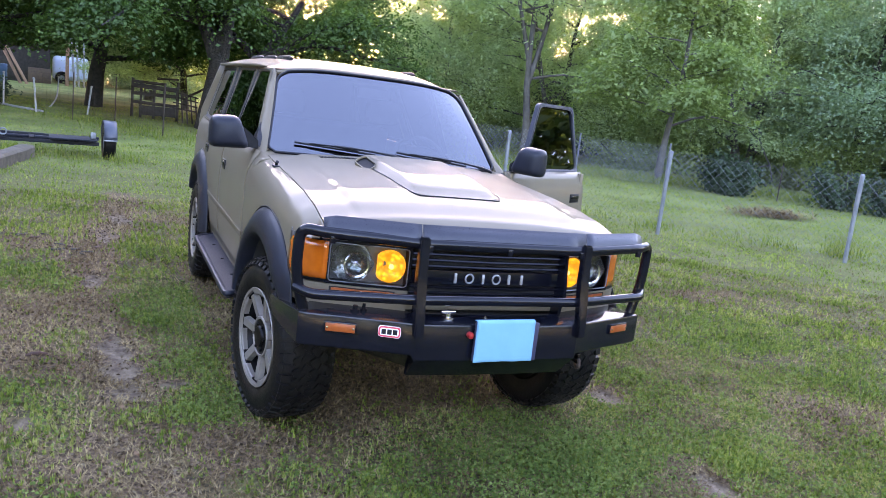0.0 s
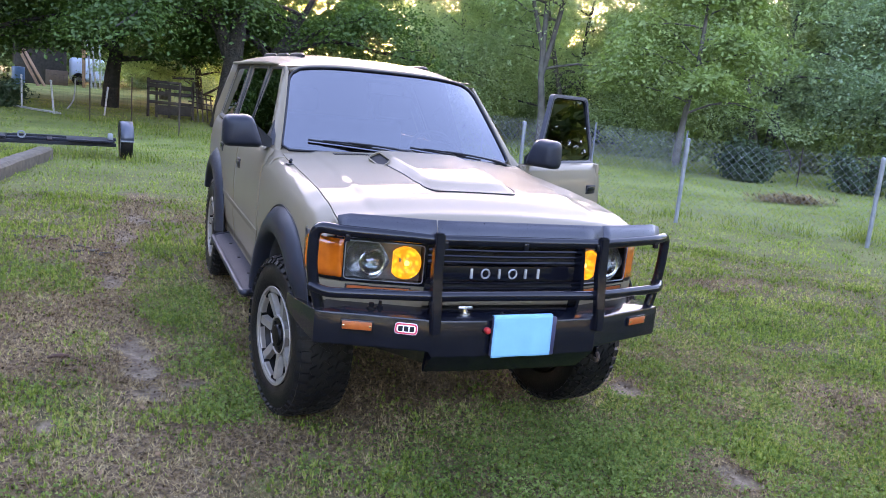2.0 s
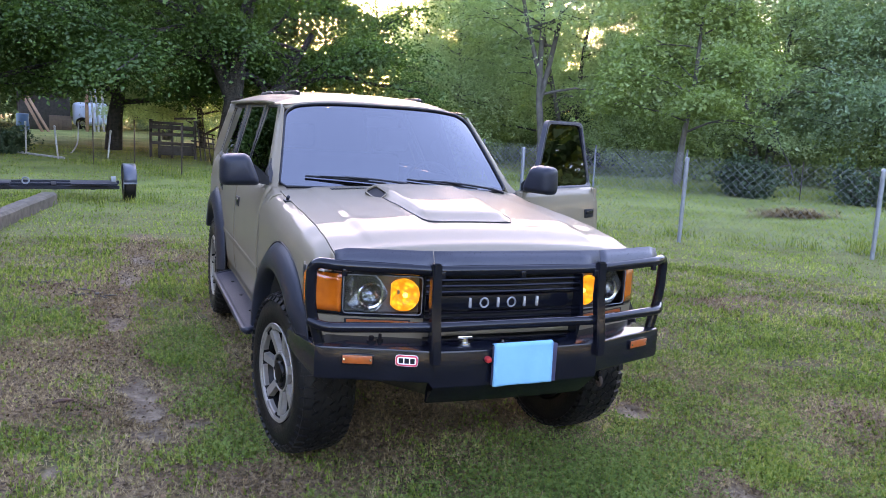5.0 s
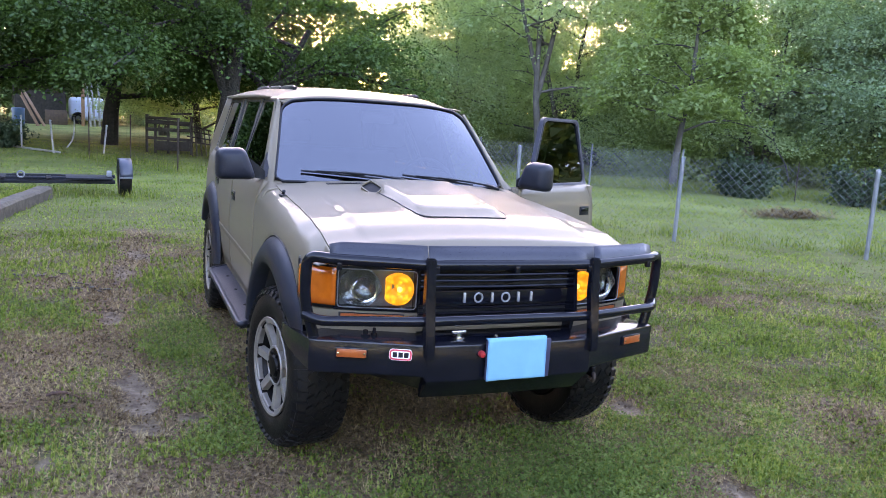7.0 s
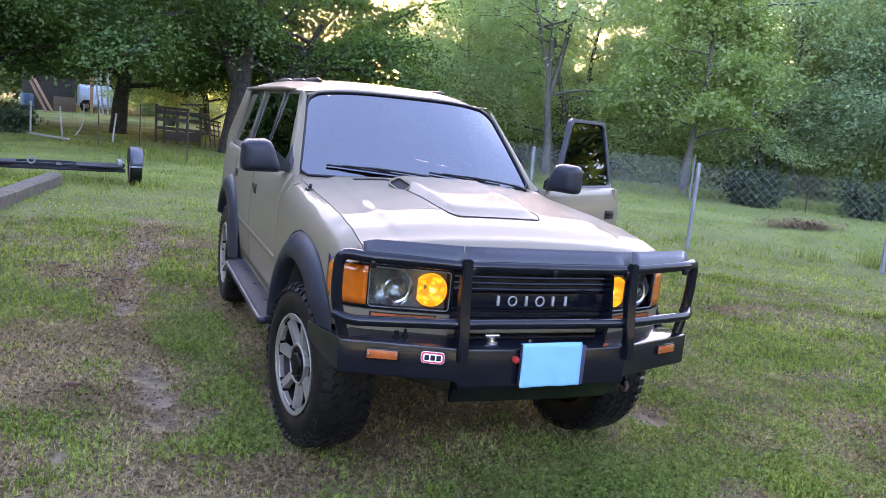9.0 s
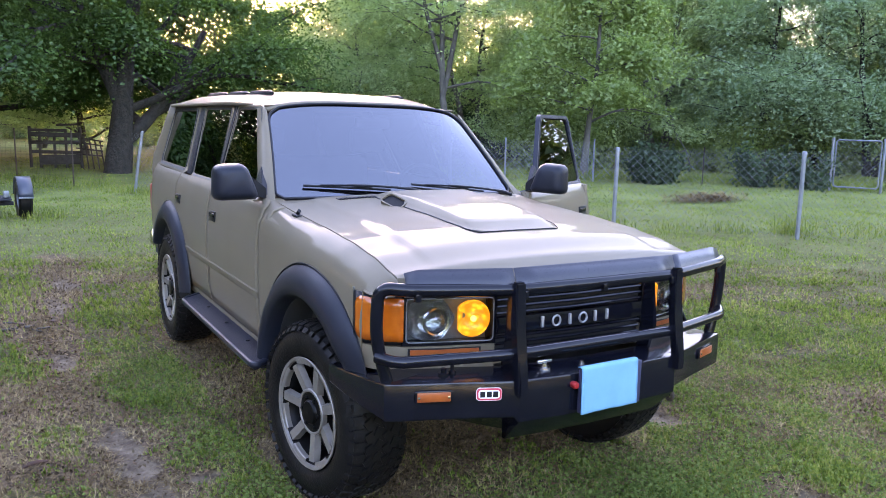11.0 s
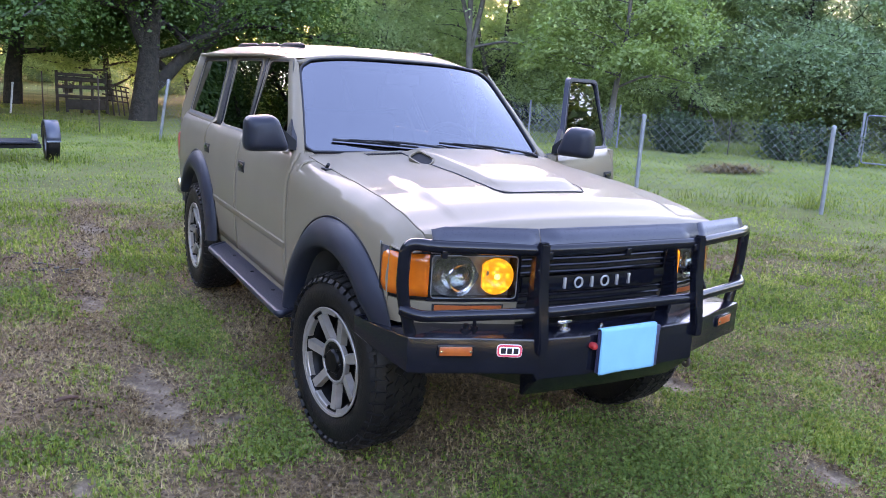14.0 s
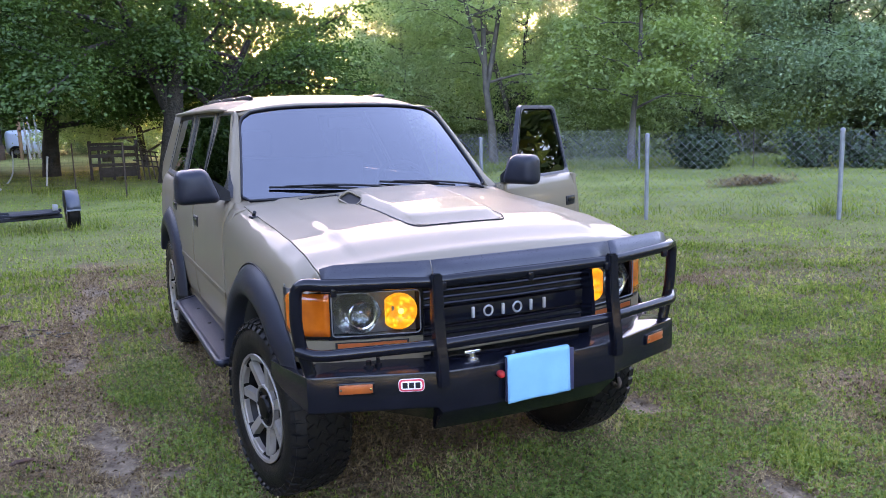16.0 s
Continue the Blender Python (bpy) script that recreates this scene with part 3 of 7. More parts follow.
def outline_plate(name, pts, side, mat, parent, inset=0.0, depth=0.02, label="", r=0.0):
    bm = bmesh.new()
    P = [Vector((y, z, 0)) for y, z in pts]
    if r:
        P = rounded(P, r, 5, True)
    prism(bm, P, lambda p: (side * (side_x(p.x, p.y) - inset), p.x, p.y), lambda p: (side * (side_x(p.x, p.y) - inset - depth), p.x, p.y))
    return part(name, bm, mat, parent, label, smooth=False)


def ring_plate(name, outer, inner, side, mat, parent, inset=0.0, depth=0.02, r=0.03, ri=None, label=""):
    bm = bmesh.new()
    a = rounded([(y, z, 0) for y, z in outer], r, 6, True)
    b = rounded([(y, z, 0) for y, z in inner], r if ri is None else ri, 6, True)
    f = lambda p, d: (side * (side_x(p.x, p.y) - inset - d), p.x, p.y)
    A, B = [bm.verts.new(f(p, 0)) for p in a], [bm.verts.new(f(p, 0)) for p in b]
    C, D = [bm.verts.new(f(p, depth)) for p in b], [bm.verts.new(f(p, depth)) for p in a]
    n = len(A)
    for r1, r2 in ((A, B), (B, C), (C, D), (D, A)):
        for i in range(n):
            bm.faces.new((r1[i], r1[(i + 1) % n], r2[(i + 1) % n], r2[i]))
    return part(name, bm, mat, parent, label, smooth=False)


def handle(y, z, side, parent, label="black recessed door handle"):
    x = side_x(y, z)
    bm = bmesh.new()
    box(bm, (side * x - 0.006, y - 0.065, z - 0.032), (side * x + 0.006, y + 0.065, z + 0.032), 0.005)
    h = part("door_handle", bm, PLASTIC, parent, label)
    bm = bmesh.new()
    box(bm, (side * (x + 0.004) - 0.006, y - 0.052, z - 0.004), (side * (x + 0.004) + 0.008, y + 0.052, z + 0.02), 0.004)
    part("lever", bm, BLACK_COAT, h)


def sill(y):
    return 0.545


FW = [(0.965, 1.288), (1.685, 1.288), (1.755, 1.718), (1.297, 1.718)]
FWO = [(0.925, BELT), (1.722, BELT), (1.79, 1.742), (1.285, 1.742)]
RW = [(1.80, 1.288), (2.36, 1.288), (2.56, 1.718), (1.915, 1.718)]
RWO = [(1.765, BELT), (2.41, BELT), (2.60, 1.742), (1.88, 1.742)]
QWO = [(2.58, BELT), (3.87, BELT), (3.86, 1.742), (2.755, 1.742)]
QW = [(2.665, 1.305), (3.72, 1.305), (3.77, 1.708), (2.815, 1.708)]


def grown(pts, d):
    """The outline pushed outwards by d."""
    cy, cz = sum(p[0] for p in pts) / len(pts), sum(p[1] for p in pts) / len(pts)
    return [(y + math.copysign(d, y - cy), z + math.copysign(d, z - cz)) for y, z in pts]


def rear_door_low(y):
    return arch(y, WB, 0.50, 0.545)


def closed_side(side):
    fd = side_panel("front_door", frange(0.70, 1.735, 18), sill, lambda y: BELT, side)
    handle(1.60, 1.085, side, fd)
    ring_plate("window_frame", FWO, FW, side, PAINT, fd, 0.0, 0.012, 0.05)
    ring_plate("window_seal", grown(FW, 0.004), grown(FW, -0.012), side, PLASTIC, fd, -0.002, 0.02, 0.05)
    outline_plate("window_pane", grown(FW, 0.008), side, SIDE_GLASS, fd, 0.007, 0.003)
    rear_side(side)


def rear_side(side):
    rd = side_panel("rear_door", frange(1.743, 2.66, 24), rear_door_low, lambda y: BELT, side)
    handle(2.56, 1.10, side, rd)
    ring_plate("window_frame", RWO, RW, side, PAINT, rd, 0.0, 0.012, 0.04)
    ring_plate("window_seal", grown(RW, 0.004), grown(RW, -0.012), side, PLASTIC, rd, -0.002, 0.02, 0.04)
    outline_plate("window_pane", grown(RW, 0.008), side, SIDE_GLASS, rd, 0.007, 0.003)
    q = side_panel("rear_quarter", frange(2.667, 3.95, 34), lambda y: max(rear_door_low(y), 0.58), lambda y: BELT, side)
    ring_plate("quarter_frame", QWO, QW, side, PAINT, q, 0.0, 0.012, 0.05)
    outline_plate("window_pane", grown(QW, 0.008), side, SIDE_GLASS, q, 0.007, 0.003)
    ring_plate("window_seal", grown(QW, 0.004), grown(QW, -0.020), side, PLASTIC, q, -0.004, 0.02, 0.06)
    for yb, yt, wd in ((1.757, 1.842, 0.024), (2.492, 2.682, 0.060)):
        outline_plate("pillar_trim", [(yb - wd, 1.278), (yb + wd, 1.278), (yt + wd, 1.738), (yt - wd, 1.738)], side, PLASTIC, q, 0.004, 0.03, "matt black pillar trim")
    # belt moulding line and sill
    bm = bmesh.new()
    for y0, y1 in ((0.70, 2.34),):
        grid(bm, [[(side * (side_x(y, z) + d), y, z) for z, d in ((0.765, 0.001), (0.772, 0.006), (0.80, 0.006), (0.807, 0.001))] for y in frange(y0, y1, 20)])
    part("side_moulding", bm, PAINT, car)
    bm = bmesh.new()
    rows = [[(side * (x), y, z) for x, z in ((0.70, 0.47), (0.80, 0.465), (0.83, 0.49), (0.838, 0.54), (0.80, 0.56))] for y in frange(0.46, 2.40, 8)]
    grid(bm, rows)
    part("sill_panel", bm, PAINT, car)


def mirror(side, parent, m=None):
    """Door mirror: black shell on a triangular foot; built for the closed door."""
    bm = bmesh.new()
    cx, cy, cz = side * 0.972, 0.70, 1.358
    rings = []
    for k, (dy, sx, sz) in enumerate(((-0.075, 0.55, 0.55), (-0.065, 0.80, 0.80), (-0.035, 0.95, 0.96), (0.0, 1.0, 1.0), (0.035, 1.0, 1.0), (0.045, 0.96, 0.95))):
        ring = []
        for p in rounded([(-0.120, -0.076, 0), (0.108, -0.080, 0), (0.104, 0.074, 0), (-0.050, 0.084, 0)], 0.042, 6, True):
            ring.append((cx + side * p.x * sx, cy + dy, cz + p.y * sz * 1.12))
        rings.append(ring)
    vs = grid(bm, rings, True)
    cap(bm, vs[0])
    mr = part("door_mirror", bm, FLARE, parent, "black plastic door mirror", angle=50)
    bm = bmesh.new()
    cap(bm, [bm.verts.new((cx + side * p.x * 0.92, cy + 0.0455, cz + p.y * 0.9)) for p in rounded([(-0.120, -0.076, 0), (0.108, -0.080, 0), (0.104, 0.074, 0), (-0.050, 0.084, 0)], 0.042, 6, True)])
    part("mirror_glass", bm, CHROME, mr, "mirror glass", smooth=False)
    bm = bmesh.new()
    prism(bm, [Vector(q + (0,)) for q in ((0.80, 1.272), (0.885, 1.285), (0.93, 1.33), (0.90, 1.40), (0.83, 1.345), (0.80, 1.32))], lambda p: (side * p.x, 0.745, p.y), lambda p: (side * p.x, 0.835, p.y))
    prism(bm, [Vector((0.80, 1.282, 0)), Vector((0.985, 1.282, 0)), Vector((0.985, 1.415, 0))], lambda p: (side * (side_x(p.x, 1.3 + (p.y - 1.3) * 1.0) + 0.008), p.x, p.y), lambda p: (side * (side_x(p.x, p.y) - 0.02), p.x, p.y))
    part("mirror_foot", bm, PLASTIC, mr, smooth=False)


def open_door():
    """Driver's door, swung out on its front hinge."""
    side = 1
    hinge = pose(0.845, 0.69, 0)
    turn = pose(0.812, 0.73, 0, 0, 0, -60) @ hinge.inverted()
    fd = side_panel("front_door", frange(0.70, 1.735, 18), sill, lambda y: BELT, side)
    fd["label"] = "driver's door standing wide open"
    handle(1.60, 1.085, side, fd)
    ring_plate("window_frame", FWO, FW, side, FLARE, fd, 0.0, 0.03, 0.05, label="satin black window frame")
    ring_plate("window_seal", grown(FW, 0.004), grown(FW, -0.010), side, PLASTIC, fd, -0.003, 0.03)
    outline_plate("window_pane", grown(FW, 0.008), side, DOOR_GLASS, fd, 0.014, 0.004)
    bm = bmesh.new()
    grid(bm, [[(side_x(y, z) - 0.075, y, z) for z in frange(0.58, 1.265, 8)] for y in frange(0.76, 1.70, 6)])
    part("door_card", bm, INTERIOR, fd, "grey inner door card", thick=0.03)
    bm = bmesh.new()
    box(bm, (0.80, 0.71, 0.60), (0.845, 0.75, 1.265), 0.008)
    part("door_edge", bm, PAINT, fd)
    bm = bmesh.new()
    box(bm, (0.79, 1.69, 0.60), (0.845, 1.732, 1.265), 0.008)
    part("door_edge", bm, PAINT, fd)
    mirror(1, fd)
    fd.matrix_local = turn


def wheel(x, y, steer, side):
    """Mud tyre on a machined seven-spoke rim; the local -x (or +x) face looks outwards."""
    w = thing("wheel", "", "")
    for key in ("label", "category"):
        if key in w:
            del w[key]
    w["label"] = "muddy all-terrain wheel with machined black alloy rim"
    w.parent = car
    w.matrix_local = pose(x, y, 0.41, 0, 0, steer) @ (Matrix.Identity(4) if side < 0 else pose(0, 0, 0, 0, 0, 180))
    R, hw = 0.396, 0.128
    bm = bmesh.new()
    prof = [(0.245, -hw + 0.012), (0.262, -hw - 0.004), (0.30, -hw - 0.012), (0.335, -hw - 0.010), (0.362, -hw + 0.004), (0.385, -hw + 0.022), (R - 0.006, -hw + 0.05), (R, -0.05), (R, 0.05), (R - 0.006, hw - 0.05), (0.385, hw - 0.022), (0.35, hw), (0.30, hw + 0.008), (0.245, hw - 0.012)]
    lathe(bm, prof, 72)
    ty = part("tyre", bm, RUBBER, w, "muddy black all-terrain tyre", angle=50)
    bm = bmesh.new()
    rng = random.Random(4)
    N = 46
    for k in range(N):
        t = 2 * math.pi * k / N
        rot = Matrix.Rotation(t, 4, 'X')
        for row, (xc, wd, ln, tw, off) in enumerate(((-0.104, 0.046, 0.036, 0.0, 0.0), (-0.062, 0.040, 0.038, 0.5, 0.4), (-0.018, 0.034, 0.040, -0.5, 0.1), (0.024, 0.034, 0.040, 0.5, 0.6), (0.066, 0.040, 0.038, -0.5, 0.2), (0.104, 0.046, 0.036, 0.0, 0.5))):
            m = Matrix.Rotation(t + off * 2 * math.pi / N, 4, 'X') @ Matrix.Translation((xc, 0, R - 0.004 - (0.007 if row in (0, 5) else 0))) @ Matrix.Rotation(tw + rng.uniform(-0.1, 0.1), 4, 'Z')
            if row in (0, 5):
                m = m @ Matrix.Rotation((-0.30 if row == 0 else 0.30), 4, 'Y')
            box(bm, (-wd / 2, -ln / 2, -0.004), (wd / 2, ln / 2, 0.010), 0.0, m)
        # sidewall lugs
        for s in (-1, 1):
            m = rot @ Matrix.Translation((s * (hw - 0.006), 0, 0.374)) @ Matrix.Rotation(s * 0.9, 4, 'Y')
            box(bm, (-0.02, -0.012 if k % 2 else -0.018, -0.006), (0.018, 0.012 if k % 2 else 0.018, 0.007), 0.0, m)
    part("tread", bm, RUBBER, ty, smooth=False)
    bm = bmesh.new()
    lathe(bm, [(0.232, -hw + 0.02), (0.245, -hw + 0.004), (0.247, -hw - 0.002), (0.245, -hw - 0.005), (0.233, -hw - 0.002), (0.230, -hw + 0.010)], 72)
    # raised lands between the spoke ends, and the ring round the hub
    for k in range(7):
        a0, a1 = 2 * math.pi * (k + 0.35) / 7 + 0.185, 2 * math.pi * (k + 1.35) / 7 - 0.185
        rows = []
        for a in frange(a0, a1, 8):
            c, e = math.cos(a), math.sin(a)
            rows.append([(dx, -r * e, r * c) for r, dx in ((0.214, -hw + 0.030), (0.213, -hw + 0.008), (0.216, -hw + 0.004), (0.233, -hw + 0.001), (0.237, -hw + 0.002))])
        grid(bm, rows)
    lathe(bm, [(0.102, -hw + 0.045), (0.102, -hw + 0.024), (0.099, -hw + 0.020), (0.090, -hw + 0.020), (0.088, -hw + 0.024)], 48)
    rim = part("rim", bm, MACHINED, w, "machined alloy rim lip")
    bm = bmesh.new()
    lathe(bm, [(0.234, -hw + 0.008), (0.214, -hw + 0.05), (0.198, -0.01), (0.20, 0.10), (0.235, 0.125)], 60)
    lathe(bm, [(0.20, -0.01), (0.08, -0.03), (0.02, -0.035), (0.001, -0.035)], 40)
    part("barrel", bm, RIM_BLACK, rim, "gloss black rim barrel")
    for k in range(7):
        t = 2 * math.pi * (k + 0.35) / 7
        rot = Matrix.Rotation(t, 4, 'X')
        bm = bmesh.new()
        pts = [(0.094, 0.023), (0.14, 0.0225), (0.205, 0.0235), (0.217, 0.022), (0.217, -0.022), (0.205, -0.0235), (0.14, -0.0225), (0.094, -0.023)]
        def dish(r):
            return -hw + 0.030 - 0.022 * min(1, max(0, (r - 0.07) / 0.15))
        prism(bm, [Vector((r, s, 0)) for r, s in pts], lambda p: rot @ Vector((dish(p.x), p.y * 0.86, p.x)), lambda p: rot @ Vector((dish(p.x) + 0.03, p.y * 1.1, p.x)))
        sp = part("spoke", bm, MACHINED, rim, smooth=False)
    bm = bmesh.new()
    lathe(bm, [(0.089, -hw + 0.05), (0.088, -hw + 0.024), (0.082, -hw + 0.022), (0.056, -hw + 0.022), (0.052, -hw + 0.014), (0.047, -hw + 0.010), (0.001, -hw + 0.008)], 40)
    hub = part("hub_cap", bm, RIM_BLACK, rim, "gloss black hub cap")
    for k in range(6):
        t = 2 * math.pi * k / 6
        bm = bmesh.new()
        m = Matrix.Translation((0, 0.067 * math.cos(t), 0.067 * math.sin(t)))
        lathe(bm, [(0.009, -hw + 0.026), (0.009, -hw + 0.014), (0.006, -hw + 0.012), (0.001, -hw + 0.012)], 6, m)
        part("lug_nut", bm, RIM_BLACK, hub)
    return w


def flare(side, cy, front_end, rear_end, name="fender_flare"):
    """Wide black arch flare, bolted on."""
    bm = bmesh.new()
    rows = []
    n = 34
    for k in range(n + 1):
        a = front_end + (rear_end - front_end) * k / n
        c, s = math.cos(a), math.sin(a)
        stretch = 1.0 + 0.05 * abs(s)
        row = []
        for r, dx in ((0.478, -0.03), (0.490, 0.040), (0.500, 0.052), (0.53, 0.056), (0.565, 0.046), (0.60, 0.024), (0.620, 0.006), (0.626, -0.004)):
            y, z = cy - r * c * 1.03, 0.43 + r * s
            base = half_width(y) if side_x(y, 0.9) else 0.86
            taper = min(1.0, 0.2 + max(0.0, k / n) / 0.16) if cy < 1 else 1.0
            row.append((side * (half_width(max(y, -0.45)) + dx * taper), y, z))
        rows.append(row)
    grid(bm, rows)
    f = part(name, bm, FLARE, car, "black plastic wheel arch flare", angle=50)
    bm = bmesh.new()
    tube(bm, [(side * (half_width(max(cy - 0.628 * math.cos(front_end + (rear_end - front_end) * k / n) * 1.03, -0.45)) + 0.002), cy - 0.628 * math.cos(front_end + (rear_end - front_end) * k / n) * 1.03, 0.43 + 0.628 * math.sin(front_end + (rear_end - front_end) * k / n)) for k in range(n + 1)], 0.004, 6)
    part("edge_trim", bm, PLASTIC, f)
    bm = bmesh.new()
    grid(bm, [[(side * x, cy - 0.485 * math.cos(a), 0.43 + 0.485 * math.sin(a)) for x in (0.52, 0.68, 0.84)] for a in frange(0.25, math.pi - 0.1, 24)])
    grid(bm, [[(side * 0.52, cy + 0.485 * u * math.cos(a), 0.43 + 0.485 * u * math.sin(a)) for u in (0.3, 0.6, 1)] for a in frange(0.1, math.pi - 0.25, 16)])
    part("wheel_well", bm, SHADOWY, car, thick=0.006)


for s in (-1, 1):
    fender(s)
    a_pillar(s)
    cowl_corner(s)
    flare(s, 0.0, radians(28), radians(176))
    flare(s, WB, radians(6), radians(150))
hood_panel()
scoop()
windshield()
roof()
closed_side(-1)
rear_side(1)
open_door()
mirror(-1, car)
wheel(-0.747, 0.0, 9, -1)
wheel(0.747, 0.0, 9, 1)
wheel(-0.757, WB, 0, -1)
wheel(0.757, WB, 0, 1)
# ---- nose: lamps, grille, bull bar, cabin fittings ----
def face_y(x):
    """Front face of lamps and grille in plan."""
    return lerp_table([(0.0, -0.728), (0.37, -0.712), (0.55, -0.668), (0.70, -0.618), (0.775, -0.575), (0.815, -0.535), (0.835, -0.490)], abs(x))


def nose_strip(bm, side, xs, z0, z1, push=0.0, back=0.03):
    """A plate bent along the nose, between two heights."""
    front = [[(side * x, face_y(x) - push, z) for z in (z0, z1)] for x in xs]
    rear = [[(side * (x - 0.006), face_y(x) - push + back, z) for z in (z0, z1)] for x in xs]
    rows = [[f[0], f[1], r[1], r[0]] for f, r in zip(front, rear)]
    vs = grid(bm, rows, True)
    cap(bm, vs[0])
    cap(bm, vs[-1][::-1])


def nose_shape(bm, side, outline, push, back):
    prism(bm, outline, lambda p: (side * p.x, face_y(p.x) - push, p.y), lambda p: (side * p.x, face_y(p.x) - push + back, p.y))


def lamp_cluster(side):
    bm = bmesh.new()
    nose_strip(bm, side, frange(0.376, 0.835, 16), 0.848, 1.045, -0.062, 0.03)
    lamp = part("headlight", bm, HOUSING, car, "clear headlight with lit amber lamp", smooth=False)
    # black surround
    bm = bmesh.new()
    nose_strip(bm, side, frange(0.376, 0.72, 12), 1.026, 1.046, 0.006, 0.05)
    nose_strip(bm, side, frange(0.376, 0.72, 12), 0.846, 0.858, 0.006, 0.05)
    nose_strip(bm, side, (0.372, 0.384), 0.846, 1.046, 0.006, 0.05)
    part("surround", bm, BLACK_COAT, lamp, "black lamp surround")
    # corner marker
    bm = bmesh.new()
    rows = []
    for x, t in [(0.712, 0), (0.73, 0), (0.75, 0), (0.77, 0), (0.79, 0), (0.81, 0.0), (0.822, 0.0), (0.833, 0.0), (0.839, 0.35), (0.842, 1.0)]:
        y = face_y(min(x, 0.835)) - 0.006 + max(0, x - 0.835) * 4
        a, b = 0.862 + 0.03 * t, 1.026 - 0.03 * t
        rows.append([(side * (x + 0.004), y, z) for z in frange(a, b, 6)])
    grid(bm, rows)
    part("corner_marker", bm, AMBER, lamp, "amber corner marker lens", thick=0.012)
    bm = bmesh.new()
    rows = [[(side * (x + 0.001), face_y(min(x, 0.835)) + max(0, x - 0.835) * 5, z) for z in (0.848, 1.04)] for x in (0.70, 0.74, 0.78, 0.82, 0.835, 0.843)]
    grid(bm, rows)
    part("marker_seal", bm, PLASTIC, lamp, "black marker seal", thick=0.004)
    # reflector bowl with projector
    bm = bmesh.new()
    rows = []
    for x in frange(0.522, 0.702, 26):
        zh = 0.08 * (1 - abs((x - 0.612) / 0.092) ** 3.5) + 0.001
        rows.append([(side * x, face_y(x) + 0.012 + 0.05 * (1 - ((x - 0.612) / 0.09) ** 2) * (1 - ((z - 0.942) / 0.085) ** 2), z) for z in frange(0.942 - zh, 0.942 + zh, 9)])
    grid(bm, rows)
    part("reflector", bm, REFLECTOR, lamp, "silvered reflector")
    bm = bmesh.new()
    m = pose(side * 0.592, face_y(0.592) + 0.004, 0.935, 0, 0, -90)
    m = Matrix.Translation((side * 0.592, face_y(0.592) + 0.012, 0.935)) @ Matrix.Rotation(radians(90), 4, 'Z')
    lathe(bm, [(0.056, 0.05), (0.058, 0.0), (0.054, -0.006), (0.047, -0.004), (0.045, 0.008)], 36, m)
    part("projector_ring", bm, CHROME, lamp, "chrome projector ring")
    bm = bmesh.new()
    lathe(bm, [(0.044, 0.012), (0.036, -0.006), (0.024, -0.016), (0.010, -0.020), (0.0005, -0.021)], 32, m)
    part("projector_lens", bm, LENS, lamp, "glass projector lens")
    # amber running lamp
    bm = bmesh.new()
    o = [Vector((0.458 + 0.068 * math.cos(a), 0.943 + 0.072 * math.sin(a), 0)) for a in frange(0, 2 * math.pi, 37)[:-1]]
    o = [Vector((min(p.x, 0.510), p.y, 0)) for p in o]
    c = Vector((0.452, 0.943, 0))
    rings = []
    for k, d in ((1.0, 0.0), (0.93, 0.016), (0.7, 0.032), (0.4, 0.042), (0.08, 0.045)):
        rings.append([(side * (c.x + (p.x - c.x) * k), face_y(p.x) + 0.006 + d, c.y + (p.y - c.y) * k) for p in o])
    vs = grid(bm, rings, True)
    cap(bm, vs[-1])
    part("running_lamp", bm, AMBER_LIT, lamp, "glowing amber running lamp")
    bm = bmesh.new()
    bmesh.ops.create_uvsphere(bm, u_segments=16, v_segments=10, radius=0.012)
    part("bulb", bm, BULB, lamp, "glowing bulb", m=Matrix.Translation((side * 0.445, face_y(0.445) + 0.022, 0.938)))
    # outer lens
    bm = bmesh.new()
    o = rounded([(0.385, 0.859, 0), (0.708, 0.859, 0), (0.708, 1.025, 0), (0.385, 1.025, 0)], 0.018, 4, True)
    xs, zs = frange(0.386, 0.708, 14), frange(0.86, 1.025, 7)
    grid(bm, [[(side * x, face_y(x) - 0.008, z) for z in zs] for x in xs])
    ln = part("lens", bm, LENS, lamp, "clear outer lens", angle=80)
    ln.visible_shadow = False
    bm = bmesh.new()
    tube(bm, [(side * p.x, face_y(p.x) - 0.010, p.y) for p in o], 0.0026, 6, closed=True)
    part("lens_edge", bm, HOUSING, lamp, "pale edge of the clear lens")
    # painted filler below with reflector slot
    bm = bmesh.new()
    nose_strip(bm, side, frange(0.375, 0.832, 16), 0.796, 0.843, 0.006, 0.05)
    f = part("filler_panel", bm, PAINT, car)
    bm = bmesh.new()
    nose_strip(bm, side, frange(0.43, 0.70, 10), 0.806, 0.836, 0.008, 0.03)
    rim_ = part("slot_rim", bm, PLASTIC, f, "black rim of the reflector slot")
    bm = bmesh.new()
    nose_strip(bm, side, frange(0.438, 0.692, 10), 0.811, 0.831, 0.011, 0.02)
    part("reflector_strip", bm, AMBER_DULL, f, "dull amber reflector strip")
    bm = bmesh.new()
    nose_strip(bm, side, frange(0.375, 0.834, 16), 0.752, 0.797, 0.004, 0.06)
    part("valance", bm, PAINT, car)


for s in (-1, 1):
    lamp_cluster(s)

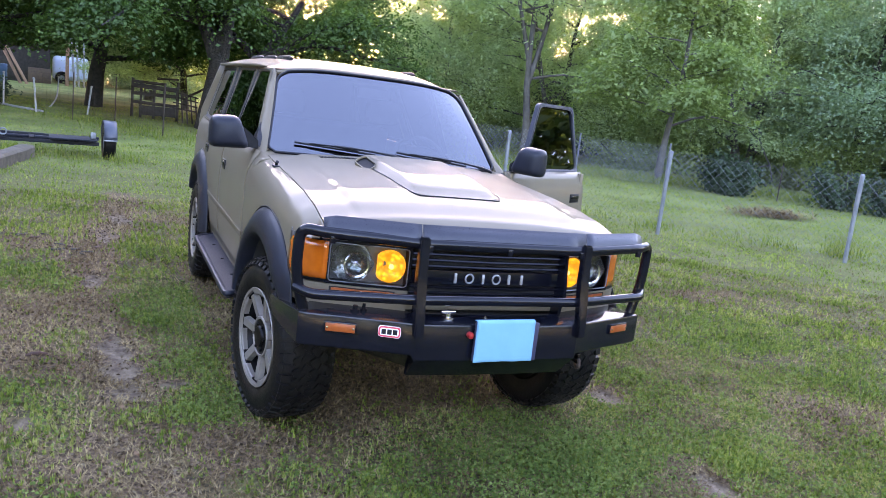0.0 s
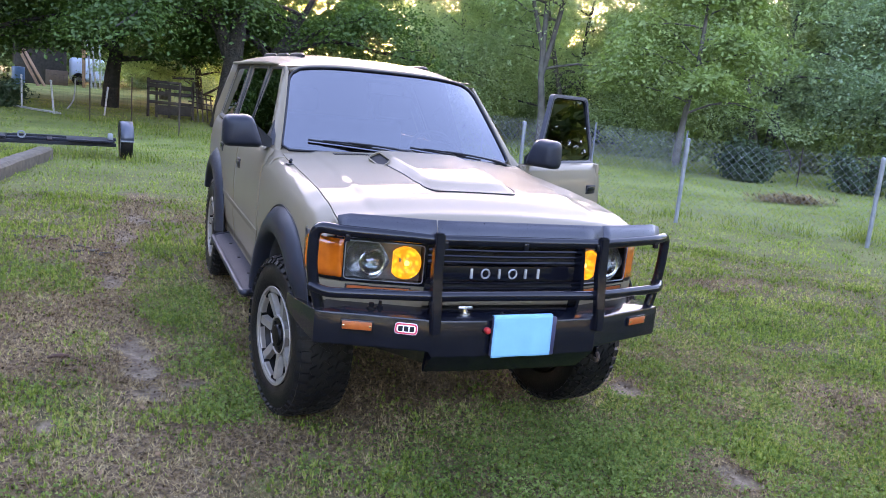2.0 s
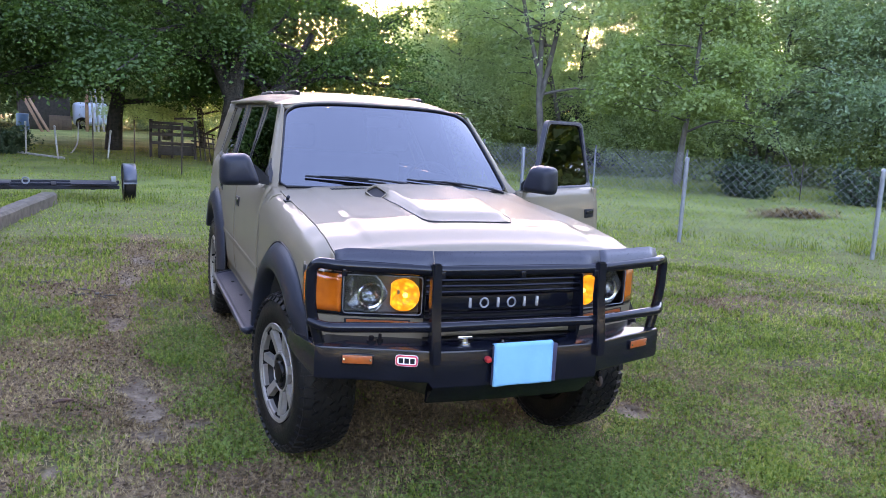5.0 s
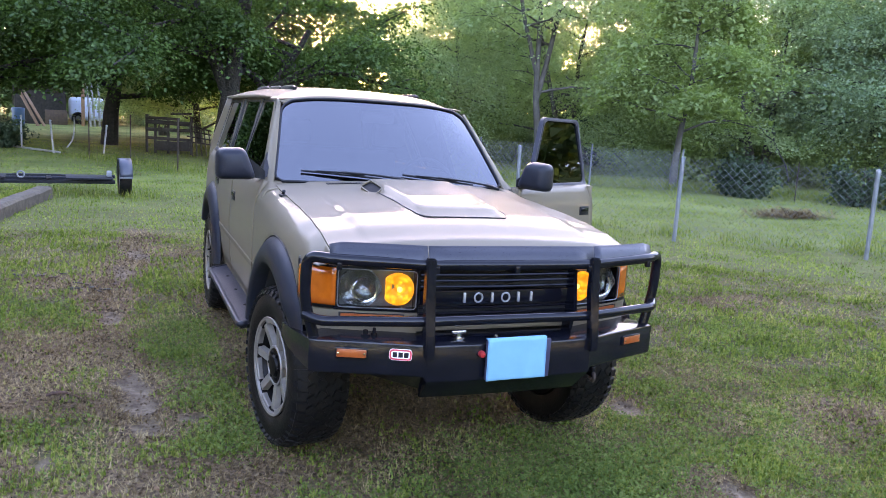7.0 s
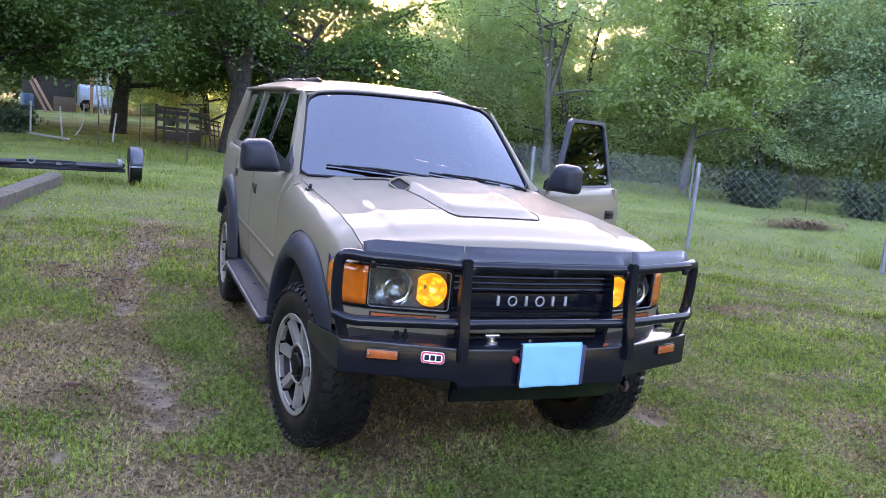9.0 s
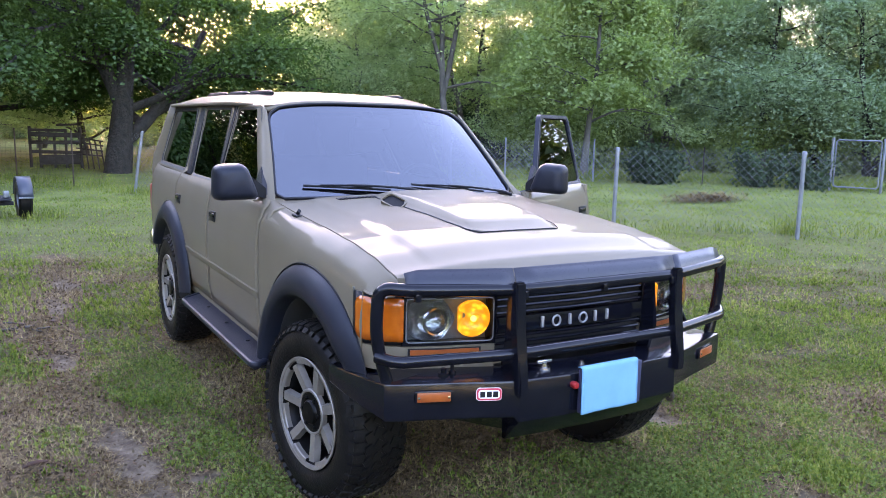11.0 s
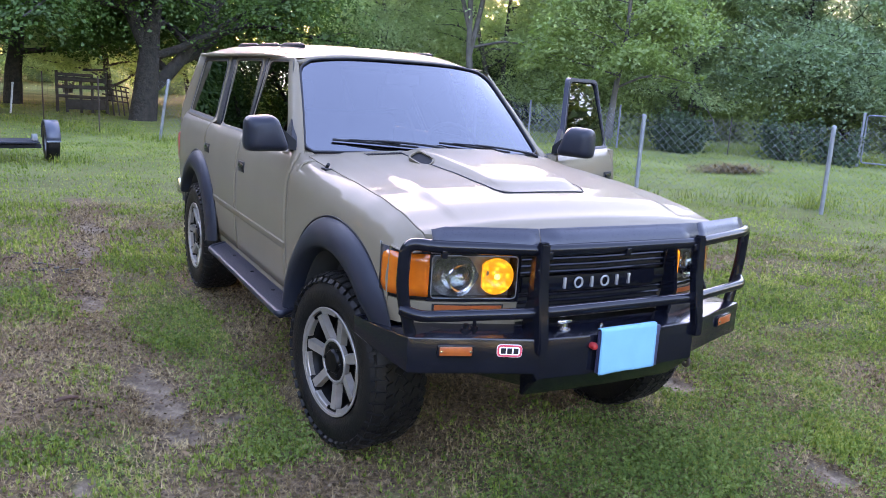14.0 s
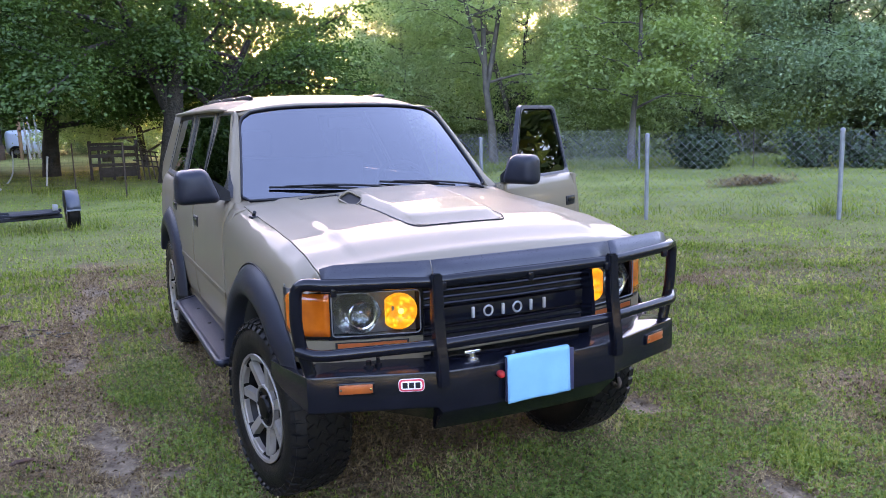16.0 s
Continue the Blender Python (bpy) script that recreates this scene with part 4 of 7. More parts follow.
# grille
bm = bmesh.new()
box(bm, (-0.37, -0.70, 0.79), (0.37, -0.60, 1.05), 0.004)
grille = part("grille", bm, SHADOWY, car, "black grille with silver letter bars")
for z in (0.812, 0.838, 0.864, 0.957, 0.983, 1.009, 1.035):
    bm = bmesh.new()
    rows = [[(x, face_y(x) + dy, z + dz) for dy, dz in ((0.0, -0.005), (-0.004, 0.0), (0.0, 0.005), (0.035, 0.003), (0.035, -0.003))] for x in frange(-0.366, 0.366, 13)]
    grid(bm, rows, True)
    part("slat", bm, BLACK_COAT, grille)
bm = bmesh.new()
rows = [[(x, face_y(x) + dy, z) for dy, z in ((0.03, 0.876), (-0.008, 0.880), (-0.012, 0.91), (-0.008, 0.941), (0.03, 0.945))] for x in frange(-0.368, 0.368, 13)]
grid(bm, rows)
bar = part("centre_bar", bm, BLACK_COAT, grille)
# the maker's lettering, reduced to plain silver shapes
for k in range(6):
    bm = bmesh.new()
    x = -0.165 + 0.066 * k
    y = face_y(x) - 0.016
    z = 0.911
    if k in (1, 3):
        tube(bm, [(x + 0.019 * math.cos(a), y, z + 0.020 * math.sin(a)) for a in frange(0, 2 * math.pi, 25)[:-1]], 0.0042, 6, closed=True)
    else:
        box(bm, (x - 0.006, y - 0.004, z - 0.022), (x + 0.006, y + 0.006, z + 0.022), 0.002)
    part("letter_bar", bm, SILVER, bar, "silver block")
bm = bmesh.new()
box(bm, (-0.40, -0.695, 0.752), (0.40, -0.64, 0.79), 0.01)
part("lower_panel", bm, PAINT, car)
bm = bmesh.new()
box(bm, (-0.74, -0.56, 0.62), (0.74, -0.40, 1.02), 0.0)
part("radiator_support", bm, SHADOWY, car, smooth=False)
for s in (-1, 1):
    bm = bmesh.new()
    nose_strip(bm, s, frange(0.372, 0.80, 12), 1.046, 1.07, -0.012, 0.05)
    part("nose_lip", bm, PLASTIC, car)

# ---- bull bar ----
bull = part("bull_bar", bmesh.new(), BLACK_COAT, car, "black steel bull bar with winch bumper")
PLAN = [(0.0, -0.930), (0.20, -0.927), (0.395, -0.915), (0.41, -0.905), (0.62, -0.825), (0.84, -0.750), (0.862, -0.735), (0.876, -0.60), (0.886, -0.45), (0.888, -0.285)]
ZTOP = [(0.0, 0.752), (0.74, 0.752), (0.86, 0.752), (0.90, 0.748), (1.2, 0.725), (1.4, 0.706)]


def bumper_shell():
    rows = []
    run = 0.0
    pts = [(-x, y) for x, y in PLAN[:0:-1]] + PLAN
    n = len(pts)
    for i, (x, y) in enumerate(pts):
        a, b = Vector(pts[max(i - 1, 0)]), Vector(pts[min(i + 1, n - 1)])
        d = (b - a).normalized()
        inn = Vector((-d.y, d.x))
        if abs(x) < 1e-6:
            inn = Vector((0, 1))
        back = max(0.0, (y + 0.735) / 0.45) if abs(x) > 0.855 else 0.0
        zt = 0.752 - 0.047 * back
        centre = abs(x) < 0.4
        zf = 0.622 + 0.016 * back if not centre else 0.60
        zb = (0.528 + 0.112 * min(1.0, max(0, abs(x) - 0.42) / 0.44) if not centre else 0.495) + 0.0 * back
        rake = 0.10 * (1 - back) + 0.006
        sh = 0.17 * (1 - 0.6 * back)
        q = [(sh, zt - 0.02), (sh, zt + 0.006), (0.012, zt + 0.004), (0.003, zt + 0.001), (0.0, zt - 0.006), (0.0, zf), (0.004, zf - 0.006), (rake, min(zb, zf - 0.01)), (rake + 0.02, min(zb, zf - 0.01)), (rake + 0.02, zf)]
        rows.append([(x + inn.x * o, y + inn.y * o, z) for o, z in q])
    bm = bmesh.new()
    vs = grid(bm, rows)
    cap(bm, vs[0])
    cap(bm, vs[-1])
    part("bumper", bm, BLACK_COAT, bull, "black folded steel winch bumper", angle=25)


bumper_shell()
bull.scale = (0.984, 1, 1)


def plan_y(x):
    for (a, ya), (b, yb) in zip(PLAN, PLAN[1:]):
        if a <= abs(x) <= b:
            return ya + (yb - ya) * (abs(x) - a) / (b - a)
    return -0.7


def rail_y(x):
    return lerp_table([(0.0, -0.884), (0.395, -0.874), (0.80, -0.765), (0.9, -0.70)], abs(x))


bm = bmesh.new()
hoop = [(-0.835, -0.70, 0.75), (-0.880, -0.695, 0.915), (-0.876, -0.705, 1.098), (-0.79, -0.765, 1.092), (-0.395, -0.868, 1.083), (0, -0.878, 1.083), (0.395, -0.868, 1.083), (0.79, -0.765, 1.092), (0.876, -0.705, 1.098), (0.880, -0.695, 0.915), (0.835, -0.70, 0.75)]
tube(bm, rounded(hoop, 0.075, 7), 0.0235, 14)
part("hoop_tube", bm, BLACK_COAT, bull, angle=60)
bm = bmesh.new()
tube(bm, rounded([(-0.878, -0.70, 0.848), (-0.83, -0.765, 0.836), (-0.395, -0.888, 0.850), (0.395, -0.888, 0.852), (0.83, -0.765, 0.852), (0.878, -0.70, 0.866)], 0.06, 5), 0.0215, 14)
part("cross_tube", bm, BLACK_COAT, bull, angle=60)
for s in (-1, 1):
    pts = [(-0.902, 1.115), (-0.908, 0.95), (-0.925, 0.84), (-0.943, 0.76), (-0.943, 0.70), (-0.912, 0.70), (-0.912, 0.755), (-0.892, 0.84), (-0.872, 0.95), (-0.868, 1.115)]
    bm = bmesh.new()
    prism(bm, [Vector((y, z, 0)) for y, z in pts], lambda p: (s * 0.398 - 0.021, p.x, p.y), lambda p: (s * 0.398 + 0.021, p.x, p.y))
    bmesh.ops.bevel(bm, geom=list(bm.edges), offset=0.006, segments=2, affect='EDGES')
    part("upright", bm, BLACK_COAT, bull)
    bm = bmesh.new()
    prism(bm, [Vector(q + (0,)) for q in ((-0.80, 1.08), (-0.83, 0.87), (-0.80, 0.76), (-0.735, 0.76), (-0.755, 0.87), (-0.765, 1.08))], lambda p: (s * 0.352 - 0.008, p.x, p.y), lambda p: (s * 0.352 + 0.008, p.x, p.y))
    part("brace", bm, BLACK_COAT, bull, smooth=False)
    bm = bmesh.new()
    lathe(bm, [(0.013, 0.012), (0.013, -0.004), (0.0005, -0.006)], 10, Matrix.Translation((s * 0.398, -0.938, 0.722)) @ Matrix.Rotation(radians(90), 4, 'Z'))
    part("bolt", bm, BLACK_COAT, bull)
    # indicator in the face
    bm = bmesh.new()
    x0, x1 = 0.628, 0.762
    for a, b, c in (((x0, plan_y(x0)), (x1, plan_y(x1)), 0.004),):
        d = (Vector(b) - Vector(a)).normalized()
        ang = math.atan2(d.y, d.x)
        mid = (Vector(a) + Vector(b)) / 2
    m = Matrix.Translation((s * mid.x, mid.y, 0.706)) @ Matrix.Rotation(s * ang, 4, 'Z')
    box(bm, (-0.070, -0.010, -0.024), (0.070, 0.01, 0.024), 0.006, m)
    ind = part("indicator", bm, BLACK_COAT, bull, "amber bumper indicator in black housing")
    bm = bmesh.new()
    box(bm, (-0.062, -0.014, -0.0175), (0.062, 0.0, 0.0175), 0.004, m)
    part("lens", bm, AMBER_DULL, ind, "amber lens")
    for q in (-0.055, 0.055):
        bm = bmesh.new()
        lathe(bm, [(0.005, 0.0), (0.005, -0.003), (0.0005, -0.004)], 8, m @ Matrix.Translation((q, -0.013, 0)) @ Matrix.Rotation(radians(90), 4, 'Z'))
        part("screw", bm, CHROME, ind)
# round-cornered maker's badge as plain shapes
x = -0.503
d = Vector((0.21, -0.08)).normalized()
m = Matrix.Translation((x, plan_y(x) - 0.002, 0.709)) @ Matrix.Rotation(-math.atan2(0.0875, 0.21), 4, 'Z') @ Matrix.Rotation(radians(90), 4, 'X')
for name, w, h, z, mt, lab in (("badge", 0.048, 0.024, 0.002, BADGE_WHITE, "white badge with red border"), ("badge_border", 0.0465, 0.0225, 0.003, BADGE_RED, "red border"), ("badge_field", 0.0395, 0.0155, 0.004, BADGE_WHITE, "white field")):
    bm = bmesh.new()
    o = rounded([(-w, -h, 0), (w, -h, 0), (w, h, 0), (-w, h, 0)], h * 0.7, 5, True)
    prism(bm, o, lambda p: m @ Vector((p.x, p.y, z)), lambda p: m @ Vector((p.x, p.y, -0.006)))
    if name == "badge":
        bad = part(name, bm, mt, bull, lab, smooth=False)
    else:
        part(name, bm, mt, bad, lab, smooth=False)
for k in (-1, 0, 1):
    bm = bmesh.new()
    box(bm, (k * 0.024 - 0.0095, -0.011, 0.003), (k * 0.024 + 0.0095, 0.011, 0.0055), 0.001, m)
    part("badge_bar", bm, PLASTIC, bad, "black block")
# deflector in three bent panels
for s, pts in ((0, ((-0.40, -0.872), (0.40, -0.872))), (-1, ((-0.795, -0.762), (-0.405, -0.871))), (1, ((0.405, -0.871), (0.795, -0.762)))):
    bm = bmesh.new()
    (xa, ya), (xb, yb) = pts
    ta, tb = (0.040, 0.034) if s == 0 else (0.036, 0.036)
    rows = []
    for t in frange(0, 1, 9):
        x, y = xa + (xb - xa) * t, ya + (yb - ya) * t
        zt = 1.157
        out = abs(x) - 0.77
        if out > 0.012:
            zt -= 0.012 * ((out - 0.012) / 0.013) ** 2
        rows.append([(x, y + 0.012, 1.064), (x, y - 0.010, 1.070), (x, y - 0.006, 1.10), (x, y + 0.022, zt + 0.004)])
    grid(bm, rows)
    part("deflector", bm, DEFLECT, bull, "black acrylic bonnet deflector", thick=0.005, angle=30)
for x in (-0.76, -0.37, 0.0, 0.37, 0.76):
    bm = bmesh.new()
    y = rail_y(x) + 0.012
    box(bm, (x - 0.011, y - 0.034, 1.052), (x + 0.011, y - 0.016, 1.082), 0.003)
    part("clamp", bm, BLACK_COAT, bull)
# winch clutch knob, bolts, towing eyes
for x, y, r, h, nm, mt in ((-0.225, -0.83, 0.026, 0.016, "clutch_knob", CHROME), (-0.05, -0.845, 0.012, 0.01, "bolt", CHROME), (-0.62, -0.74, 0.02, 0.02, "bolt", BLACK_COAT), (-0.58, -0.735, 0.014, 0.024, "bolt", BLACK_COAT), (-0.085, -0.90, 0.013, 0.014, "bolt", CHROME)):
    bm = bmesh.new()
    m = Matrix.Translation((x, y, 0.756)) @ Matrix.Rotation(radians(-90), 4, 'Y')
    lathe(bm, [(r, 0.0), (r, h * 0.5), (r * 0.55, h * 0.6), (r * 0.5, h * 1.4), (0.0005, h * 1.45)], 18, m)
    if nm == "clutch_knob":
        box(bm, (x - 0.034, y - 0.007, 0.756 + h * 1.4), (x + 0.034, y + 0.007, 0.756 + h * 1.4 + 0.013), 0.004)
    part(nm, bm, mt, bull, "chromed winch clutch knob" if nm == "clutch_knob" else "")
for x in (0.50,):
    bm = bmesh.new()
    box(bm, (x - 0.009, -0.81, 0.53), (x + 0.009, -0.72, 0.58), 0.004)
    part("tow_bracket", bm, BLACK_COAT, bull)
    bm = bmesh.new()
    tube(bm, [(x, -0.80 + 0.018 * math.cos(a), 0.532 + 0.02 * math.sin(a)) for a in frange(0, 2 * math.pi, 21)[:-1]], 0.009, 8, closed=True)
    part("shackle", bm, RUSTY, bull, "dark steel shackle")
# number plate, covered by a cloth
bm = bmesh.new()
box(bm, (-0.145, -0.956, 0.605), (0.165, -0.940, 0.775), 0.004)
pl = part("plate_holder", bm, PLATE, bull, "dark blue number plate holder", m=pose(0, 0, 0, 0, 0, 0))
bm = bmesh.new()
lathe(bm, [(0.013, 0.02), (0.015, 0.0), (0.011, -0.008), (0.0005, -0.010)], 16, Matrix.Translation((-0.160, -0.945, 0.715)) @ Matrix.Rotation(radians(90), 4, 'Z'))
part("red_knob", bm, RED_PAINT, bull, "red rubber knob")
bm = bmesh.new()
rows = []
for j in range(17):
    u = j / 16
    x = -0.142 + 0.278 * u
    col = []
    for k in range(22):
        v = k / 21
        L = 0.03 + 0.175
        s = v * L
        rip = 0.0022 * math.sin(u * 9 + 1) * v + 0.0015 * math.sin(u * 21) * v
        if s < 0.03:
            y, z = -0.935 - (s / 0.03) * 0.026, 0.782 + 0.003 * math.sin(math.pi * s / 0.03)
        else:
            y, z = -0.962 - rip - 0.004 * v, 0.779 - (s - 0.03)
        col.append((x + 0.004 * (v - 0.3) * (u - 0.5), y, z + 0.004 * u))
    rows.append(col)
grid(bm, rows)
cloth = solo("cloth", bm, CLOTH, "pale blue cloth draped over the number plate", "cloth", angle=80)
sm = cloth.modifiers.new("thickness", 'SOLIDIFY')
sm.thickness = 0.004
cloth.matrix_world = pose(0, 0, 0, 0, 0.6, -1.1)

# ---- wipers, cowl, fender aerial, louvres ----
bm = bmesh.new()
rows = []
for k in range(25):
    u = -1 + k / 12
    x = u * 0.745
    c = abs(u)
    a = ws(u * 0.99, -0.01)
    yb = 0.655 + 0.05 * c ** 2
    rows.append([(x, yb - 0.02, hood_z(x, yb) - 0.02), (x, yb + 0.008, hood_z(x, yb) - 0.006), (x, (yb + a.y) / 2 + 0.01, (hood_z(x, yb) + a.z) / 2 - 0.002), (a.x, a.y + 0.01, a.z)])
grid(bm, rows)
cowl = part("cowl", bm, PAINT, car, "sand beige cowl panel", thick=0.004)
for k in range(12):
    x = -0.47 + 0.018 * k
    bm = bmesh.new()
    box(bm, (x - 0.005, 0.575, hood_z(x, 0.60) - 0.002), (x + 0.005, 0.625, hood_z(x, 0.60) + 0.0035), 0.0)
    part("louvre", bm, PLASTIC, cowl, smooth=False)
for (tu, tv), (eu, ev), piv in (((-0.80, 0.115), (0.03, 0.035), (0.075, 0.705, 1.287)), ((0.06, 0.105), (0.86, -0.005), (0.665, 0.70, 1.262))):
    bm = bmesh.new()
    pts = [ws(tu + (eu - tu) * t, tv + (ev - tv) * t, 0.016) for t in frange(0, 0.80, 12)]
    tube(bm, pts, 0.0065, 8)
    wp = part("wiper", bm, PLASTIC, car, "black wiper")
    bm = bmesh.new()
    mid = ws(tu + (eu - tu) * 0.38, tv + (ev - tv) * 0.38, 0.036)
    tube(bm, smooth_line([piv, Vector(piv) * 0.8 + mid * 0.2 + Vector((0, -0.01, 0.012)), Vector(piv) * 0.4 + mid * 0.6 + Vector((0, 0, 0.01)), mid], 5), [0.010] * 6 + [0.0065] * 10, 8)
    part("arm", bm, PLASTIC, wp)
    bm = bmesh.new()
    tube(bm, [ws(tu + (eu - tu) * t, tv + (ev - tv) * t, 0.034 - 0.04 * abs(t - 0.38)) for t in frange(0.14, 0.62, 8)], 0.0045, 6)
    part("bracket", bm, PLASTIC, wp)
bm = bmesh.new()
box(bm, (-0.775, 0.375, 1.212), (-0.74, 0.44, 1.226), 0.005)
tube(bm, [(-0.757, 0.42, 1.22), (-0.757, 0.385, 1.245)], 0.009, 8)
part("aerial_base", bm, PLASTIC, car, "black aerial base")

# ---- running boards, chassis, tail ----
for s in (-1, 1):
    bm = bmesh.new()
    o = rounded([(0.80, 0.62, 0), (0.955, 0.46, 0), (0.955, 1.98, 0), (0.80, 2.12, 0)], 0.05, 6, True)
    prism(bm, o, lambda p: (s * p.x, p.y, 0.512), lambda p: (s * p.x, p.y, 0.47))
    sb = part("running_board", bm, FLARE, car, "black running board with tube edge", smooth=False)
    bm = bmesh.new()
    tube(bm, rounded([(s * 0.72, 0.60, 0.47), (s * 0.82, 0.56, 0.50), (s * 0.962, 0.44, 0.50), (s * 0.962, 2.0, 0.50), (s * 0.80, 2.14, 0.50), (s * 0.72, 2.10, 0.47)], 0.06, 6), 0.018, 10)
    part("edge_tube", bm, FLARE, sb, "black tube edge")
    for k in range(3):
        bm = bmesh.new()
        y = 0.85 + 0.42 * k
        lathe(bm, [(0.011, -0.004), (0.011, 0.004), (0.0005, 0.006)], 10, Matrix.Translation((s * 0.875, y, 0.513)) @ Matrix.Rotation(radians(-90), 4, 'Y'))
        part("bolt", bm, PLASTIC, sb)
    bm = bmesh.new()
    box(bm, (s * 0.80 - 0.05, 3.42, 0.30), (s * 0.80 + 0.06, 3.44, 0.66), 0.004)
    part("mud_flap", bm, RUBBER, car)
    bm = bmesh.new()
    box(bm, (min(s * 0.70, s * 0.805), 3.86, 0.86), (max(s * 0.70, s * 0.795), 3.97, 1.10), 0.02)
    part("tail_lamp", bm, RED_PAINT, car, "red tail lamp")
    bm = bmesh.new()
    box(bm, (s * 0.5 - 0.05, -0.40, 0.50), (s * 0.5 + 0.05, 3.5, 0.60), 0.01)
    part("chassis_rail", bm, SHADOWY, car)
bm = bmesh.new()
box(bm, (-0.81, 3.92, 0.56), (0.81, 4.04, 0.70), 0.03)
part("rear_bumper", bm, CHROME, car, "bright rear bumper")
bm = bmesh.new()
grid(bm, [[(x, 3.91 + 0.03 * (1 - (x / 0.8) ** 2) - (0.12 * max(0, (z - 1.3) / 0.45)), z) for x in frange(-0.79 + 0.14 * max(0, (z - 1.3) / 0.45), 0.79 - 0.14 * max(0, (z - 1.3) / 0.45), 9)] for z in frange(0.60, 1.76, 12)])
part("tailgate", bm, PAINT, car, thick=0.03)
bm = bmesh.new()
grid(bm, [[(x, 3.955 - 0.10 * (z - 1.3) / 0.45, z) for x in (-0.60, 0, 0.60)] for z in (1.34, 1.68)])
part("rear_window", bm, SIDE_GLASS, car)
bm = bmesh.new()
box(bm, (-0.80, 0.50, 0.53), (0.80, 3.80, 0.60), 0.0)
part("floor_pan", bm, SHADOWY, car, smooth=False)
bm = bmesh.new()
box(bm, (-0.70, -0.45, 0.55), (0.70, 0.62, 1.02), 0.0)
box(bm, (-0.40, -0.40, 0.55), (0.40, 0.5, 1.05), 0.0)
part("engine_bay", bm, SHADOWY, car, smooth=False)
# unseen underbody boxes, added to block light from behind under the car
for nm, lo, hi, r_ in (("gearbox_light_block", (-0.22, 0.45, 0.38), (0.22, 1.35, 0.56), 0.05), ("transfer_light_block", (-0.30, 1.35, 0.36), (0.34, 1.75, 0.56), 0.05), ("tank_light_block", (-0.48, 3.05, 0.40), (0.48, 3.60, 0.58), 0.06), ("cross_member", (-0.50, 1.72, 0.42), (0.50, 1.84, 0.52), 0.01), ("sump_light_block", (-0.42, -0.30, 0.44), (0.42, 0.40, 0.50), 0.02), ("rear_light_block", (-0.70, 3.82, 0.40), (0.70, 3.90, 0.62), 0.02)):
    bm = bmesh.new()
    box(bm, lo, hi, r_)
    part(nm, bm, SHADOWY, car)
for y in (0.0, WB):
    bm = bmesh.new()
    tube(bm, [(-0.66, y, 0.40), (0.66, y, 0.40)], 0.05, 12)
    bmesh.ops.create_uvsphere(bm, u_segments=14, v_segments=10, radius=0.15, matrix=Matrix.Translation((0.15, y, 0.40)))
    part("axle", bm, SHADOWY, car)

# ---- cabin ----
bm = bmesh.new()
rows = [[(x, y, z) for y, z in ((0.74, 1.20), (0.80, 1.252), (0.95, 1.262), (1.08, 1.24), (1.12, 1.16), (1.08, 0.90))] for x in frange(-0.70, 0.70, 12)]
grid(bm, rows)
part("dashboard", bm, INTERIOR, car, "grey dashboard", angle=50)
bm = bmesh.new()
C, tilt = Vector((0.37, 1.20, 1.235)), radians(62)
ux, uy = Vector((1, 0, 0)), Vector((0, math.cos(tilt), math.sin(tilt)))
tube(bm, [C + (ux * math.cos(a) + uy * math.sin(a)) * 0.19 for a in frange(0, 2 * math.pi, 41)[:-1]], 0.014, 8, closed=True)
tube(bm, [C - ux * 0.18, C - uy * 0.03, C + ux * 0.18], 0.02, 8)
tube(bm, [C - uy * 0.03, C - Vector((0, 0.25, 0.10))], 0.03, 8)
part("steering_wheel", bm, INTERIOR, car, "grey steering wheel")
for x in (-0.37, 0.37):
    bm = bmesh.new()
    box(bm, (x - 0.25, 1.35, 0.72), (x + 0.25, 1.85, 0.92), 0.06)
    st = part("front_seat", bm, INTERIOR, car, "grey cloth front seat")
    bm = bmesh.new()
    box(bm, (x - 0.24, 1.80, 0.85), (x + 0.24, 1.95, 1.45), 0.06, Matrix.Translation((0, 0.1, -0.05)) @ Matrix.Rotation(radians(-8), 4, 'X') @ Matrix.Translation((0, 0.1, 0)))
    part("backrest", bm, INTERIOR, st)
    bm = bmesh.new()
    box(bm, (x - 0.13, 2.06, 1.44), (x + 0.13, 2.16, 1.62), 0.04)
    part("headrest", bm, INTERIOR, st)
bm = bmesh.new()
box(bm, (-0.60, 2.55, 0.75), (0.60, 2.70, 1.40), 0.05)
part("rear_seat", bm, INTERIOR, car)
bm = bmesh.new()
box(bm, (-0.11, 1.20, 1.625), (0.11, 1.235, 1.69), 0.012)
rv = part("rear_view_mirror", bm, INTERIOR, car)
bm = bmesh.new()
grid(bm, [[(x, y, 1.742 + 0.03 * (1 - (x / 0.62) ** 2)) for x in frange(-0.62, 0.62, 7)] for y in frange(1.34, 3.4, 6)])
part("headlining", bm, INTERIOR, car)
